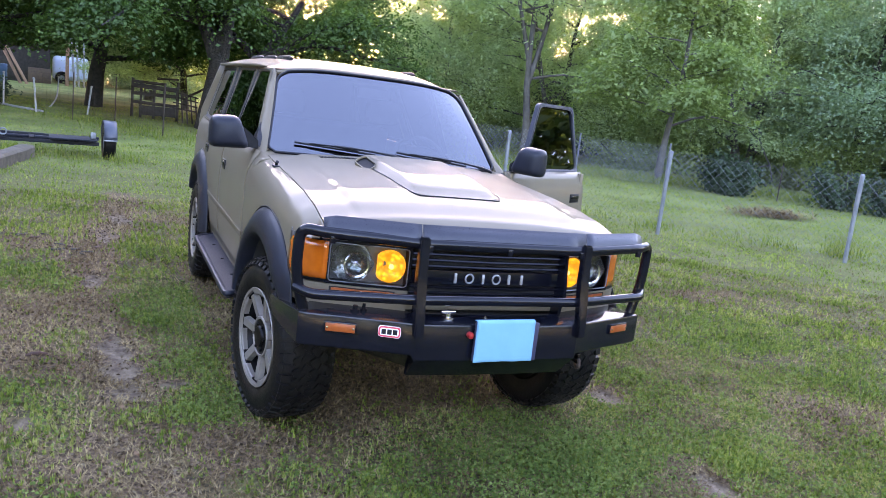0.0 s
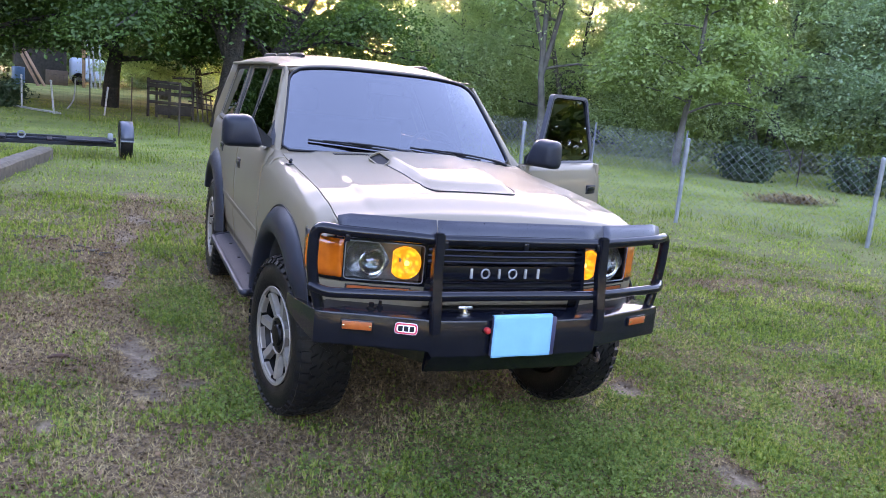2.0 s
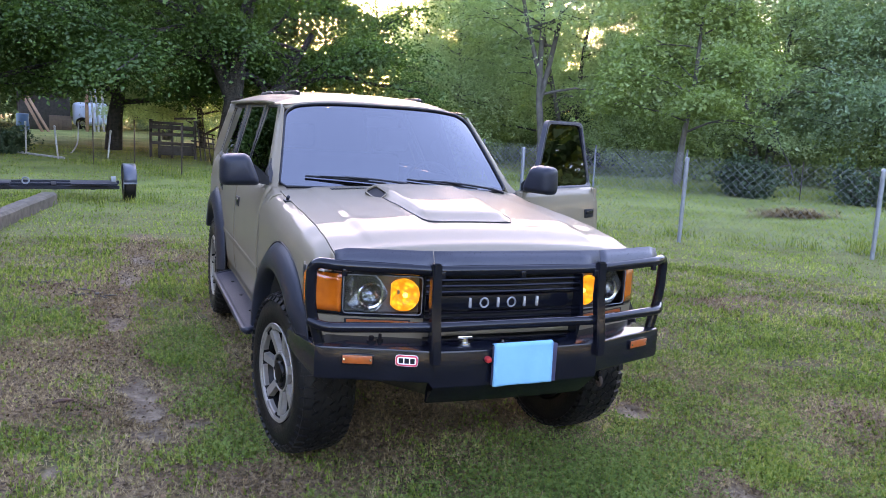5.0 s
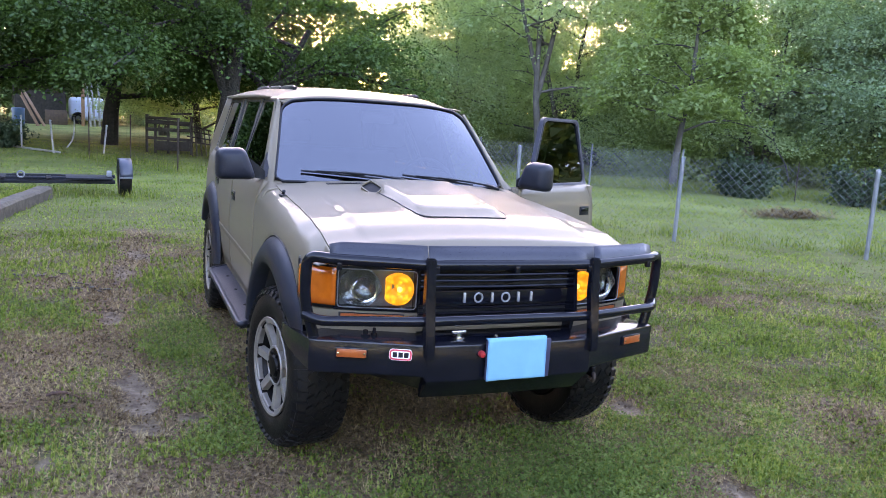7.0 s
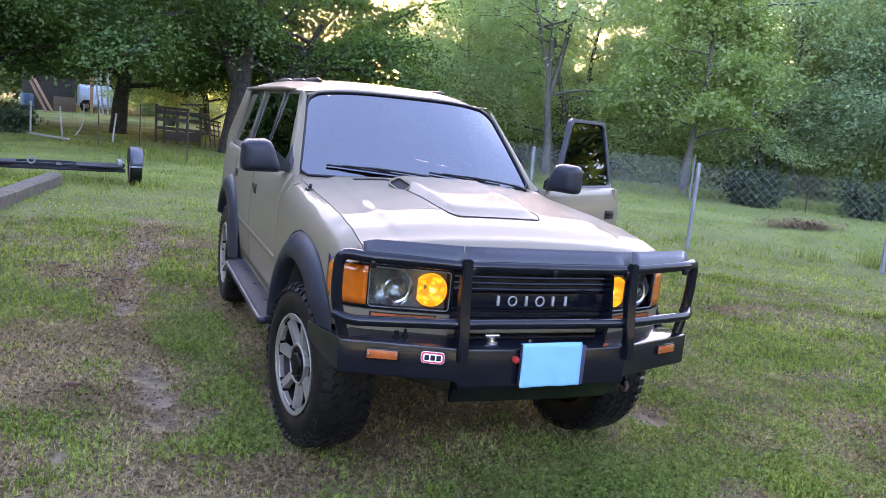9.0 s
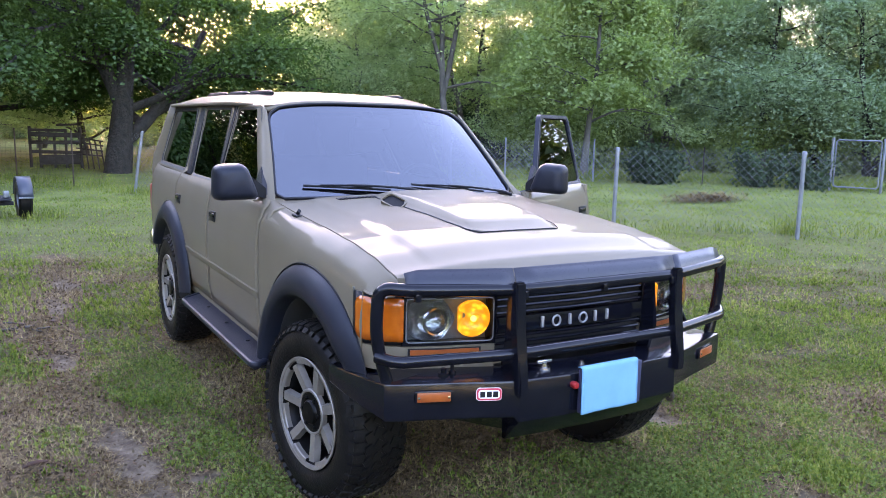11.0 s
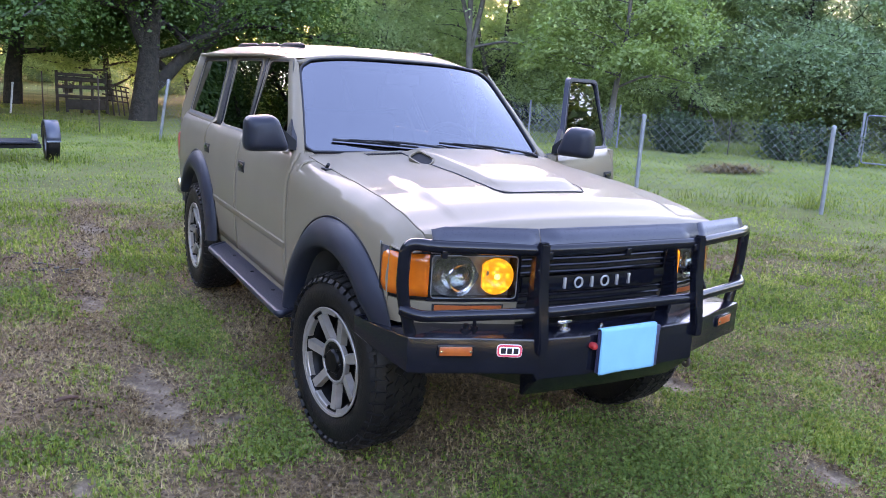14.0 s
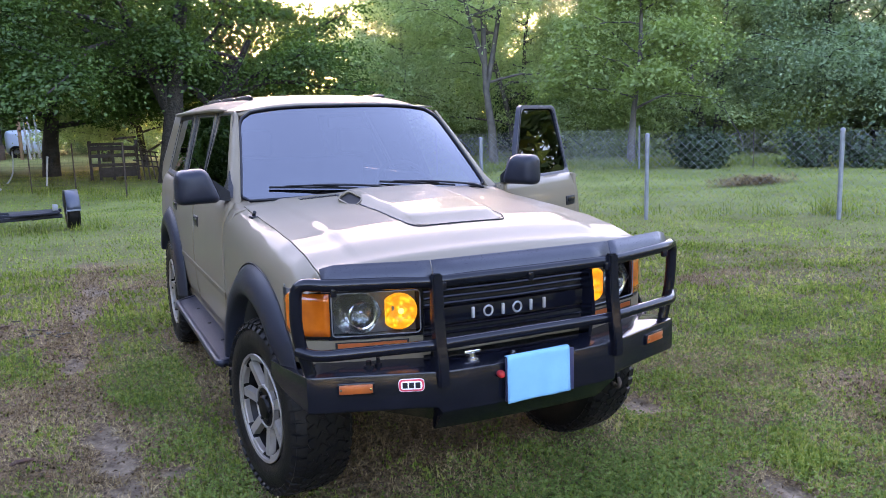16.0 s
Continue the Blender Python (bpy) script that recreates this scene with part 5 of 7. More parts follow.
# ---- trees, shrubs ----
def leaf_material(name, dark, light, through):
    m = bpy.data.materials.new(name)
    m.use_nodes = True
    n, l = m.node_tree.nodes, m.node_tree.links
    n.remove(n["Principled BSDF"])
    geo, tc, nz = n.new("ShaderNodeNewGeometry"), n.new("ShaderNodeTexCoord"), n.new("ShaderNodeTexNoise")
    nz.inputs["Scale"].default_value, nz.inputs["Detail"].default_value = 0.7, 3
    l.new(tc.outputs["Object"], nz.inputs["Vector"])
    ad = n.new("ShaderNodeMath")
    ad.operation = 'MULTIPLY_ADD'
    l.new(geo.outputs["Random Per Island"], ad.inputs[0])
    ad.inputs[1].default_value = 0.4
    mr = n.new("ShaderNodeMapRange")
    mr.inputs["From Min"].default_value, mr.inputs["From Max"].default_value, mr.inputs["To Max"].default_value = 0.3, 0.7, 0.6
    l.new(nz.outputs["Fac"], mr.inputs["Value"])
    l.new(mr.outputs[0], ad.inputs[2])
    mx = n.new("ShaderNodeMix")
    mx.data_type = 'RGBA'
    mx.inputs[6].default_value, mx.inputs[7].default_value = (*dark, 1), (*light, 1)
    l.new(ad.outputs[0], mx.inputs[0])
    df, tr, gl, ms, m2 = n.new("ShaderNodeBsdfDiffuse"), n.new("ShaderNodeBsdfTranslucent"), n.new("ShaderNodeBsdfGlossy"), n.new("ShaderNodeMixShader"), n.new("ShaderNodeMixShader")
    l.new(mx.outputs[2], df.inputs[0])
    tint = n.new("ShaderNodeMix")
    tint.data_type, tint.blend_type = 'RGBA', 'MULTIPLY'
    tint.inputs[0].default_value = 1.0
    tint.inputs[7].default_value = (1.45, 1.55, 0.7, 1)
    l.new(mx.outputs[2], tint.inputs[6])
    l.new(tint.outputs[2], tr.inputs[0])
    ms.inputs[0].default_value = through
    l.new(df.outputs[0], ms.inputs[1])
    l.new(tr.outputs[0], ms.inputs[2])
    gl.inputs["Roughness"].default_value = 0.45
    m2.inputs[0].default_value = 0.018
    l.new(ms.outputs[0], m2.inputs[1])
    l.new(gl.outputs[0], m2.inputs[2])
    l.new(m2.outputs[0], n["Material Output"].inputs[0])
    return m


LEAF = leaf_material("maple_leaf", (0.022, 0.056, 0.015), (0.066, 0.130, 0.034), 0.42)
# wood-edge leaves: distance haze is put into this pale grey-green
LEAF_HAZE = leaf_material("hazed_wood_leaf", (0.145, 0.215, 0.125), (0.35, 0.44, 0.26), 0.55)
# paler yellow-green leaf: evening light is put into the colour
LEAF_LIT = leaf_material("evening_lit_leaf", (0.095, 0.15, 0.055), (0.215, 0.285, 0.11), 0.5)
# darkest leaf green: deep shade is put into the colour
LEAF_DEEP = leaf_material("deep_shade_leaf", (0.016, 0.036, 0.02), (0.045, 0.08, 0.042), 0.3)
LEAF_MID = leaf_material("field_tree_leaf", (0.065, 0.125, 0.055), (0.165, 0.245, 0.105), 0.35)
# darker wood-edge leaf, likewise paled to paint in the haze
LEAF_DARK_HAZE = leaf_material("hazed_dark_leaf", (0.10, 0.165, 0.105), (0.24, 0.33, 0.21), 0.5)


def leaf_mesh(name, centres, normals, size, rng, mat, long=1.5, single=False):
    """Leaf blades as one mesh: folded in two, or single pointed ones for far crowns."""
    n = len(centres)
    s = size * rng.uniform(0.6, 1.3, n)[:, None]
    nn = normals / np.linalg.norm(normals, axis=1)[:, None]
    t = np.cross(nn, rng.normal(size=(n, 3)))
    t /= np.linalg.norm(t, axis=1)[:, None] + 1e-9
    b = np.cross(nn, t)
    fold = nn * s * 0.18
    P = np.empty((n, 4, 3))
    P[:, 0] = centres - t * s * long * 0.5
    P[:, 1] = centres + b * s * 0.5 + fold
    P[:, 2] = centres + t * s * long * 0.5
    P[:, 3] = centres - b * s * 0.5 + fold
    if single:
        P[:, 1] += b * s * 0.35
    me = bpy.data.meshes.new(name)
    if single:
        me.vertices.add(n * 3)
        me.vertices.foreach_set("co", P[:, :3].reshape(-1))
        me.loops.add(n * 3)
        me.loops.foreach_set("vertex_index", np.arange(n * 3).astype(np.int32))
        me.polygons.add(n)
        me.polygons.foreach_set("loop_start", (np.arange(n) * 3).astype(np.int32))
        me.update(calc_edges=True)
        me.materials.append(mat)
        return me
    me.vertices.add(n * 4)
    me.vertices.foreach_set("co", P.reshape(-1))
    me.loops.add(n * 6)
    idx = (np.arange(n)[:, None] * 4 + np.array([0, 1, 2, 0, 2, 3])[None]).reshape(-1)
    me.loops.foreach_set("vertex_index", idx.astype(np.int32))
    me.polygons.add(n * 2)
    me.polygons.foreach_set("loop_start", (np.arange(n * 2) * 3).astype(np.int32))
    me.update(calc_edges=True)
    me.materials.append(mat)
    return me


def limb(bm, a, d, length, r, rng, bends=5, droop=0.0, n=8):
    pts, rs = [Vector(a)], [r]
    d = Vector(d).normalized()
    for k in range(bends):
        d = (d + Vector(rng.normal(0, 0.16, 3)) + Vector((0, 0, droop))).normalized()
        pts.append(pts[-1] + d * length / bends)
        rs.append(r * (1 - 0.8 * (k + 1) / bends))
    tube(bm, pts, rs, n)
    return pts


def grow_tree(name, label, at, rng, height, spread, trunk_r, leaf, n_leaf, mat, bark, low=0.3, lean=(0, 0), fork=2, limbs=9, cluster=0.55, category="tree", group="", arms=(), limb_lift=0.35, droop=-0.02, squash=0.75, lowcut=0.15, single=False, reach=0.95, away=None):
    """Tapered trunk with forks and limbs; leaves hang in uneven clusters round the limb ends."""
    root = thing(name, label, category, at, 0, group)
    bm = bmesh.new()
    ends = []
    base = Vector((0, 0, -0.15))
    stems = []
    for f in range(fork):
        a = 2 * math.pi * f / max(1, fork) + rng.uniform(0, 1)
        tilt = 0.0 if fork == 1 else rng.uniform(0.12, 0.3)
        d = Vector((math.cos(a) * tilt + lean[0], math.sin(a) * tilt + lean[1], 1)).normalized()
        pts, rs = [base + Vector((math.cos(a), math.sin(a), 0)) * trunk_r * (0.35 if fork > 1 else 0)], [trunk_r * (1.15 if fork == 1 else 1.0)]
        steps = 9
        for k in range(steps):
            d = (d + Vector(rng.normal(0, 0.06, 3))).normalized()
            d.z = max(d.z, 0.5)
            pts.append(pts[-1] + d * height * 0.92 / steps)
            rs.append(trunk_r * (0.95 if k == 0 else 0.88 * (1 - 0.85 * (k + 1) / steps)) * (1.0 if fork == 1 else 0.8))
        tube(bm, pts, rs, 10)
        stems.append(pts)
    for h0, d0, l0, r0 in arms:
        i = int(h0 / (height * 0.92) * 9)
        pts = [stems[0][i].lerp(stems[0][i + 1], h0 / (height * 0.92) * 9 - i)]
        d = Vector(d0).normalized()
        for k in range(6):
            pts.append(pts[-1] + d * l0 / 6)
            d = (d + Vector(rng.normal(0, 0.05, 3)) + Vector((0, 0, 0.13))).normalized()
        tube(bm, smooth_line(pts, 3), [r0 * (1.15 - 0.75 * k / 18) for k in range(len(smooth_line(pts, 3)))], 10)
        stems.append(pts[:1] + [p for p in pts[1:]])
    part("trunk", bm, bark, root, angle=60)
    bm = bmesh.new()
    for k in range(limbs):
        st = stems[k % len(stems)]
        t = low + (reach - low) * (k + rng.uniform(0, 0.8)) / limbs
        i = min(int(t * (len(st) - 1)), len(st) - 2)
        p = st[i].lerp(st[i + 1], t * (len(st) - 1) - i)
        a = 2.4 * k + rng.uniform(-0.5, 0.5)
        if away is not None and t < 0.62 and math.cos(a - away) < -0.45:
            a += math.pi
        L = spread * (1.05 - 0.55 * max(0, t - low) / (1 - low)) * rng.uniform(0.75, 1.15)
        pts = limb(bm, p, (math.cos(a), math.sin(a), limb_lift), L, trunk_r * 0.36 * (1.1 - 0.7 * t), rng, 6, droop)
        for j in range(2 if away is None else 4, 7):
            ends.append((pts[j], 0.6 + 0.12 * j))
        for j in ((2, 3, 4, 5) if away is None else (3, 4, 5)):
            a2 = a + rng.uniform(-1.3, 1.3)
            sub = limb(bm, pts[j], (math.cos(a2), math.sin(a2), rng.uniform(-0.15, 0.4)), L * rng.uniform(0.3, 0.5), trunk_r * 0.11, rng, 4, droop, 5)
            ends += [(q, 0.9) for q in sub[1:]]
    for st in stems:
        ends += [(q, 0.8) for q in st[-4:]]
    part("branchwork", bm, bark, root, angle=60)
    E = np.array([tuple(e) for e, w in ends])
    wt = np.array([w for e, w in ends])
    wt *= np.where(rng.uniform(size=len(wt)) < 0.72, rng.uniform(0.5, 1.5, len(wt)), 0.04)
    size = cluster * rng.uniform(0.65, 1.35, len(wt))
    wt *= size ** 2
    pick = rng.choice(len(E), n_leaf, p=wt / wt.sum())
    rad = size[pick][:, None]
    off = rng.normal(size=(n_leaf, 3)) * rad * np.array([1, 1, 0.34 * squash])
    off[:, 2] += 0.25 * rad[:, 0] - 0.30 * (off[:, 0] ** 2 + off[:, 1] ** 2) / rad[:, 0]
    C = E[pick] + off
    ok = C[:, 2] > lowcut + 0.35 * np.sin(C[:, 0] * 1.7) * np.cos(C[:, 1] * 1.3)
    C, off, rad = C[ok], off[ok], rad[ok]
    n_leaf = len(C)
    nrm = rng.normal(size=(n_leaf, 3)) * 0.55 + np.array([0, 0, 1.0]) + off / rad * np.array([0.45, 0.45, 0])
    cr = new("crown", leaf_mesh("crown", C, nrm, leaf, rng, mat, 1.5, single))
    cr.parent = root
    cr["label"] = "loose crown of many green leaves"
    return root


def rng_of(k):
    return np.random.default_rng(k)


# the broad trees beside the yard
grow_tree("tree", "broad leafy tree with dark forked trunk", (1.7, 21.2, 0), rng_of(11), 12.5, 6.6, 0.36, 0.075, 150000, LEAF, BARK, 0.15, (0.05, 0), 1, 28, 0.55, arms=((1.0, (0.8, 0.1, 0.62), 4.2, 0.19), (2.0, (-0.35, 0.2, 1), 4.5, 0.2)), limb_lift=0.40, droop=-0.05, lowcut=1.75, reach=0.92, away=1.4)
grow_tree("tree", "large shade tree with one thick dark trunk", (-1.4, 28.0, 0), rng_of(12), 13.0, 7.2, 0.28, 0.085, 150000, LEAF, BARK, 0.15, (0, 0), 1, 28, 0.62, limb_lift=0.40, droop=-0.05, lowcut=1.9, reach=0.85, away=1.57)
side_tree = grow_tree("tree", "leafy tree overhanging the grass", (-7.5, 27.5, 0), rng_of(13), 12.0, 6.8, 0.38, 0.10, 80000, LEAF, BARK, 0.16, (0, 0), 1, 24, 0.7, limb_lift=0.40, droop=-0.05, lowcut=1.8, reach=0.8)

# two copies out of view, added to shade the left lawn and car side
for x, y, a in ((-13.5, 8.5, 70), (-13.0, 18.5, 200)):
    copy_thing(side_tree, pose(x, y, 0, 0, 0, a))

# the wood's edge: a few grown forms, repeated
forms = [grow_tree("tree", "tall wood-edge tree with slender grey trunk", (17.5, 33.0, 0), rng_of(21), 12.0, 4.0, 0.17, 0.066, 72000, LEAF_HAZE, BARK_GREY, 0.10, (0.03, 0), 2, 24, 0.55, group="wood edge", single=True, lowcut=1.2, reach=0.85),
         grow_tree("tree", "bushy wood-edge tree with low hanging leaves", (24.0, 29.0, 0), rng_of(22), 10.0, 3.6, 0.15, 0.066, 72000, LEAF_HAZE, BARK_GREY, 0.05, (0, 0), 1, 24, 0.6, group="wood edge", single=True, lowcut=0.6, reach=0.85),
         grow_tree("tree", "dark dense wood-edge tree", (29.5, 24.0, 0), rng_of(23), 11.0, 4.0, 0.18, 0.066, 72000, LEAF_DARK_HAZE, BARK, 0.08, (0, 0.02), 2, 22, 0.6, group="wood edge", single=True, lowcut=0.9, reach=0.85),
         grow_tree("tree", "light green young wood-edge tree", (9.5, 35.0, 0), rng_of(24), 9.0, 3.2, 0.11, 0.064, 60000, LEAF_LIT, BARK_GREY, 0.08, (0, 0), 2, 20, 0.5, group="wood edge", single=True, lowcut=0.4, reach=0.9)]
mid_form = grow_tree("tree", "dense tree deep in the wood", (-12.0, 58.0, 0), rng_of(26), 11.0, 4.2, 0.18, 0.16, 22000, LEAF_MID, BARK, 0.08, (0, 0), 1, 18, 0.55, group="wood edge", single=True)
far_form = grow_tree("tree", "coarse distant tree, also added out of view to block sky light", (30.0, -30.0, 0), rng_of(25), 11.0, 4.4, 0.2, 0.30, 8000, LEAF_MID, BARK, 0.1, (0, 0), 1, 14, 0.7, group="distant trees", single=True)
place = random.Random(5)
cam_x, cam_y = -1.8, -3.4


def polar(az_deg, dist):
    return cam_x + dist * math.sin(radians(az_deg)), cam_y + dist * math.cos(radians(az_deg))


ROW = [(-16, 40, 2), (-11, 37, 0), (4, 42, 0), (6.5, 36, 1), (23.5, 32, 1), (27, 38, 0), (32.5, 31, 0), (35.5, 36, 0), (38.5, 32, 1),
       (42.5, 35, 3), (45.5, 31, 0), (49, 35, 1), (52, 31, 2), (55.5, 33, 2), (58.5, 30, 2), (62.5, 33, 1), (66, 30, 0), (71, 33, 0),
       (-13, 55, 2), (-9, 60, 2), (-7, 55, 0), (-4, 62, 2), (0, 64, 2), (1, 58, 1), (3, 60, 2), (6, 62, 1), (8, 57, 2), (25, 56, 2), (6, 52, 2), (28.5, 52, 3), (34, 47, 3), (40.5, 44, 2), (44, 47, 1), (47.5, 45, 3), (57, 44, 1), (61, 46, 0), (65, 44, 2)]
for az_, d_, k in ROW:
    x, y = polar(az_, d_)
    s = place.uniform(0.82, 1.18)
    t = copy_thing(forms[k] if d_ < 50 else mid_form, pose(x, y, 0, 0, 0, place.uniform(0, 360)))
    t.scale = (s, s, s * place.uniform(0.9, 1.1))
# unseen trees away to the sides and behind, scaled to block low sky light
for az_, d_, k in ((80, 40, 1), (92, 44, 2), (106, 50, 0), (-30, 38, 1), (-42, 34, 2), (-55, 36, 0), (-68, 40, 1), (-82, 46, 3), (-98, 52, 0), (-118, 60, 2), (122, 60, 1), (140, 70, 2), (160, 76, 0), (180, 80, 1), (-160, 76, 2), (-140, 68, 0), (-108, 40, 0), (-128, 44, 0), (-150, 48, 0), (-171, 44, 0), (170, 50, 0), (150, 46, 0), (131, 44, 0), (114, 42, 0), (99, 40, 0), (-90, 40, 0), (-75, 36, 0)):
    x, y = polar(az_, d_)
    t = copy_thing(far_form, pose(x, y, 0, 0, 0, place.uniform(0, 360)))
    s = place.uniform(0.58, 0.72) if 84 < az_ < 112 else place.uniform(1.25, 1.65)
    t.scale = (s, s, s)

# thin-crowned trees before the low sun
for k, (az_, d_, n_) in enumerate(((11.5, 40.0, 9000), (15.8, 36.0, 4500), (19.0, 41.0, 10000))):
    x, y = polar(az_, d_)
    grow_tree("tree", "thin-crowned tree with bare twigs against the sky", (x, y, 0), rng_of(70 + k), 9.5, 3.4, 0.15, 0.10, n_, LEAF_LIT, BARK, 0.10, (0.02, 0), 2, 26, 0.5, group="thin trees", single=True, lowcut=0.8)

# the deeper wood
for k in range(34):
    x, y = polar(-26 + 3.1 * k + place.uniform(-1, 1), 78 + place.uniform(-7, 9))
    if k in (11, 12, 13, 14):
        continue
    t = copy_thing(far_form, pose(x, y, 0, 0, 0, place.uniform(0, 360)))
    s = place.uniform(0.75, 1.05)
    t.scale = (s, s, s)


def grow_shrub(label, at, rng, r, h, leaf, n, mat, group="undergrowth"):
    root = thing("shrub", label, "shrub", at, 0, group)
    bm = bmesh.new()
    tips = []
    for k in range(12):
        a = rng.uniform(0, 6.28)
        pts = limb(bm, (rng.normal(0, r * 0.15), rng.normal(0, r * 0.15), -0.05), (math.cos(a) * 0.7, math.sin(a) * 0.7, 0.9), h * rng.uniform(0.8, 1.25), 0.02, rng, 4, 0, 5)
        tips += pts[1:]
    part("stem", bm, BARK, root)
    T = np.array([tuple(p) for p in tips])
    pick = rng.integers(0, len(T), n)
    off = rng.normal(size=(n, 3)) * np.array([r * 0.3, r * 0.3, h * 0.2])
    C = T[pick] + off
    C[:, 2] = np.abs(C[:, 2]) + 0.03
    cr = new("foliage", leaf_mesh("foliage", C, rng.normal(size=(n, 3)) * 0.7 + off + np.array([0, 0, 0.5]), leaf, rng, mat))
    cr.parent = root
    return root


bushes = [grow_shrub("tangled dark green undergrowth shrub", (19.5, 35.5, 0), rng_of(31), 1.6, 1.1, 0.085, 6000, LEAF_DARK_HAZE),
          grow_shrub("leafy green undergrowth shrub", (29.0, 33.5, 0), rng_of(32), 1.7, 1.3, 0.085, 6000, LEAF_DARK_HAZE)]
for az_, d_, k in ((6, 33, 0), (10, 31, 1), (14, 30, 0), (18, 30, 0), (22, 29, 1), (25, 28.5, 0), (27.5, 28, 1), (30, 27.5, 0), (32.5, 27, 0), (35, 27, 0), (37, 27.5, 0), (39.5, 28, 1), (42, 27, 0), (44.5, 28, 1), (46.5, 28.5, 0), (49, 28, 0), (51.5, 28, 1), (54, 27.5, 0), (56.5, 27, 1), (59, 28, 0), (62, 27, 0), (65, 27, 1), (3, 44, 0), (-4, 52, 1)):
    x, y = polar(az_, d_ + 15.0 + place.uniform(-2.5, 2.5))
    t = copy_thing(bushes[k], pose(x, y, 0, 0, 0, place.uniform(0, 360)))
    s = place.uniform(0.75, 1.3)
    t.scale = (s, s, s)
light_bush = grow_shrub("light green saplings, evening light put into the leaf colour", (*polar(21.0, 31.0), 0), rng_of(38), 1.5, 2.0, 0.085, 6000, LEAF_LIT, "saplings")
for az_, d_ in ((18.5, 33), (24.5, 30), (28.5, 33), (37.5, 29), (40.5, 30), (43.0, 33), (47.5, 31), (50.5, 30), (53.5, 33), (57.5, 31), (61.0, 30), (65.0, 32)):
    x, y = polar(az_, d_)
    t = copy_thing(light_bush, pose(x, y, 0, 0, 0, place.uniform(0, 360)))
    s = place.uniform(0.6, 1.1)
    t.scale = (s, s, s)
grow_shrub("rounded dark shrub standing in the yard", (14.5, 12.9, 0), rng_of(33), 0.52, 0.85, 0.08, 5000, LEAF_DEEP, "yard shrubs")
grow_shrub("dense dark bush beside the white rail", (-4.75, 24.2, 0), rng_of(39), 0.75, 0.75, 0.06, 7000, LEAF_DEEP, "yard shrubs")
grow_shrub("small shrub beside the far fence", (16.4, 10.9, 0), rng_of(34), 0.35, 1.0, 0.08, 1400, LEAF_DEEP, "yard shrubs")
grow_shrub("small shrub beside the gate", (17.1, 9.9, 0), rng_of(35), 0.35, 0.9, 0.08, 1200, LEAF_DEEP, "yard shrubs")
grow_tree("tree", "slender young yard tree with leaning trunk", (13.9, 15.2, 0), rng_of(36), 8.0, 2.3, 0.12, 0.08, 30000, LEAF_LIT, BARK_GREY, 0.24, (0.03, 0), 1, 20, 0.42, lowcut=2.0)
# dark thickets at the wood edge, their shade painted into the leaves
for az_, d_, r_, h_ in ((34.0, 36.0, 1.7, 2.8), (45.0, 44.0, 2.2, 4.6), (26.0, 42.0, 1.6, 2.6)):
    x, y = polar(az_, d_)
    grow_shrub("tall dark evergreen thicket at the wood edge, leaves coloured for shade", (x, y, 0), rng_of(int(az_)), r_, h_, 0.10, 9000, LEAF_DEEP, "thickets")
for k, (az_, d_) in enumerate(((30.6, 27.0), (37.0, 36.0))):
    x, y = polar(az_, d_)
    grow_tree("tree", "tall slender tree with bare grey double trunk", (x, y, 0), rng_of(60 + k), 13.0, 3.4, 0.14, 0.08, 26000, LEAF_HAZE, BARK_GREY, 0.22, (0.01, 0), 1, 24, 0.5, group="slender trees", single=True, lowcut=2.6, arms=((2.6, (0.30, 0.1, 1), 7.0, 0.085), (3.4, (-0.34, 0, 1), 5.5, 0.07)))
# ---- fences ----
FENCE_H = 1.27


def chain_panel(bm, a, b, h=FENCE_H, cell=0.125, r=0.0019, sag=0.0):
    """Woven wire between two posts: two families of crossing wires, a twisted top edge."""
    a, b = Vector(a), Vector(b)
    L = (b - a).length
    ux = (b - a) / L
    nrm = Vector((-ux.y, ux.x, 0))

    def at(s, z, off):
        return a + ux * s + Vector((0, 0, z)) + nrm * off

    n = int((L + h) / cell) + 2
    for fam in (1, -1):
        for k in range(n + 1):
            s0 = k * cell - (h if fam == 1 else 0)
            pts = []
            for z in (0.03, h):
                s = s0 + z if fam == 1 else s0 - z + 0.0
                pts.append((s, z))
            (sa, za), (sb, zb) = pts
            if fam == -1:
                sa, sb = s0, s0 - (h - 0.03)
            lo, hi = min(sa, sb), max(sa, sb)
            if hi <= 0 or lo >= L:
                continue
            def clip(s):
                t = (s - sa) / (sb - sa)
                return za + (zb - za) * t
            e = sorted([max(0, lo), min(L, hi)])
            p, q = at(e[0], clip(e[0]), 0.003 * fam), at(e[1], clip(e[1]), -0.003 * fam)
            tube(bm, [p, q], r, 3)


def post(label, at, h, r=0.03, lean=(0, 0), mat=None, group="fence posts", capped=True):
    bm = bmesh.new()
    x, y, z = at
    top = Vector((x + lean[0] * h, y + lean[1] * h, z + h))
    tube(bm, [(x, y, z - 0.15), Vector((x, y, z)).lerp(top, 0.5), top], r, 12)
    ob = solo("fence_post", bm, mat or GALV, label, "post", group, angle=60)
    if capped:
        bm = bmesh.new()
        lathe(bm, [(r * 1.12, -0.03), (r * 1.14, 0.0), (r * 0.8, 0.018), (0.0005, 0.024)], 12, Matrix.Translation(top) @ Matrix.Rotation(radians(-90), 4, 'Y'))
        part("post_cap", bm, mat or GALV, ob)
    return ob


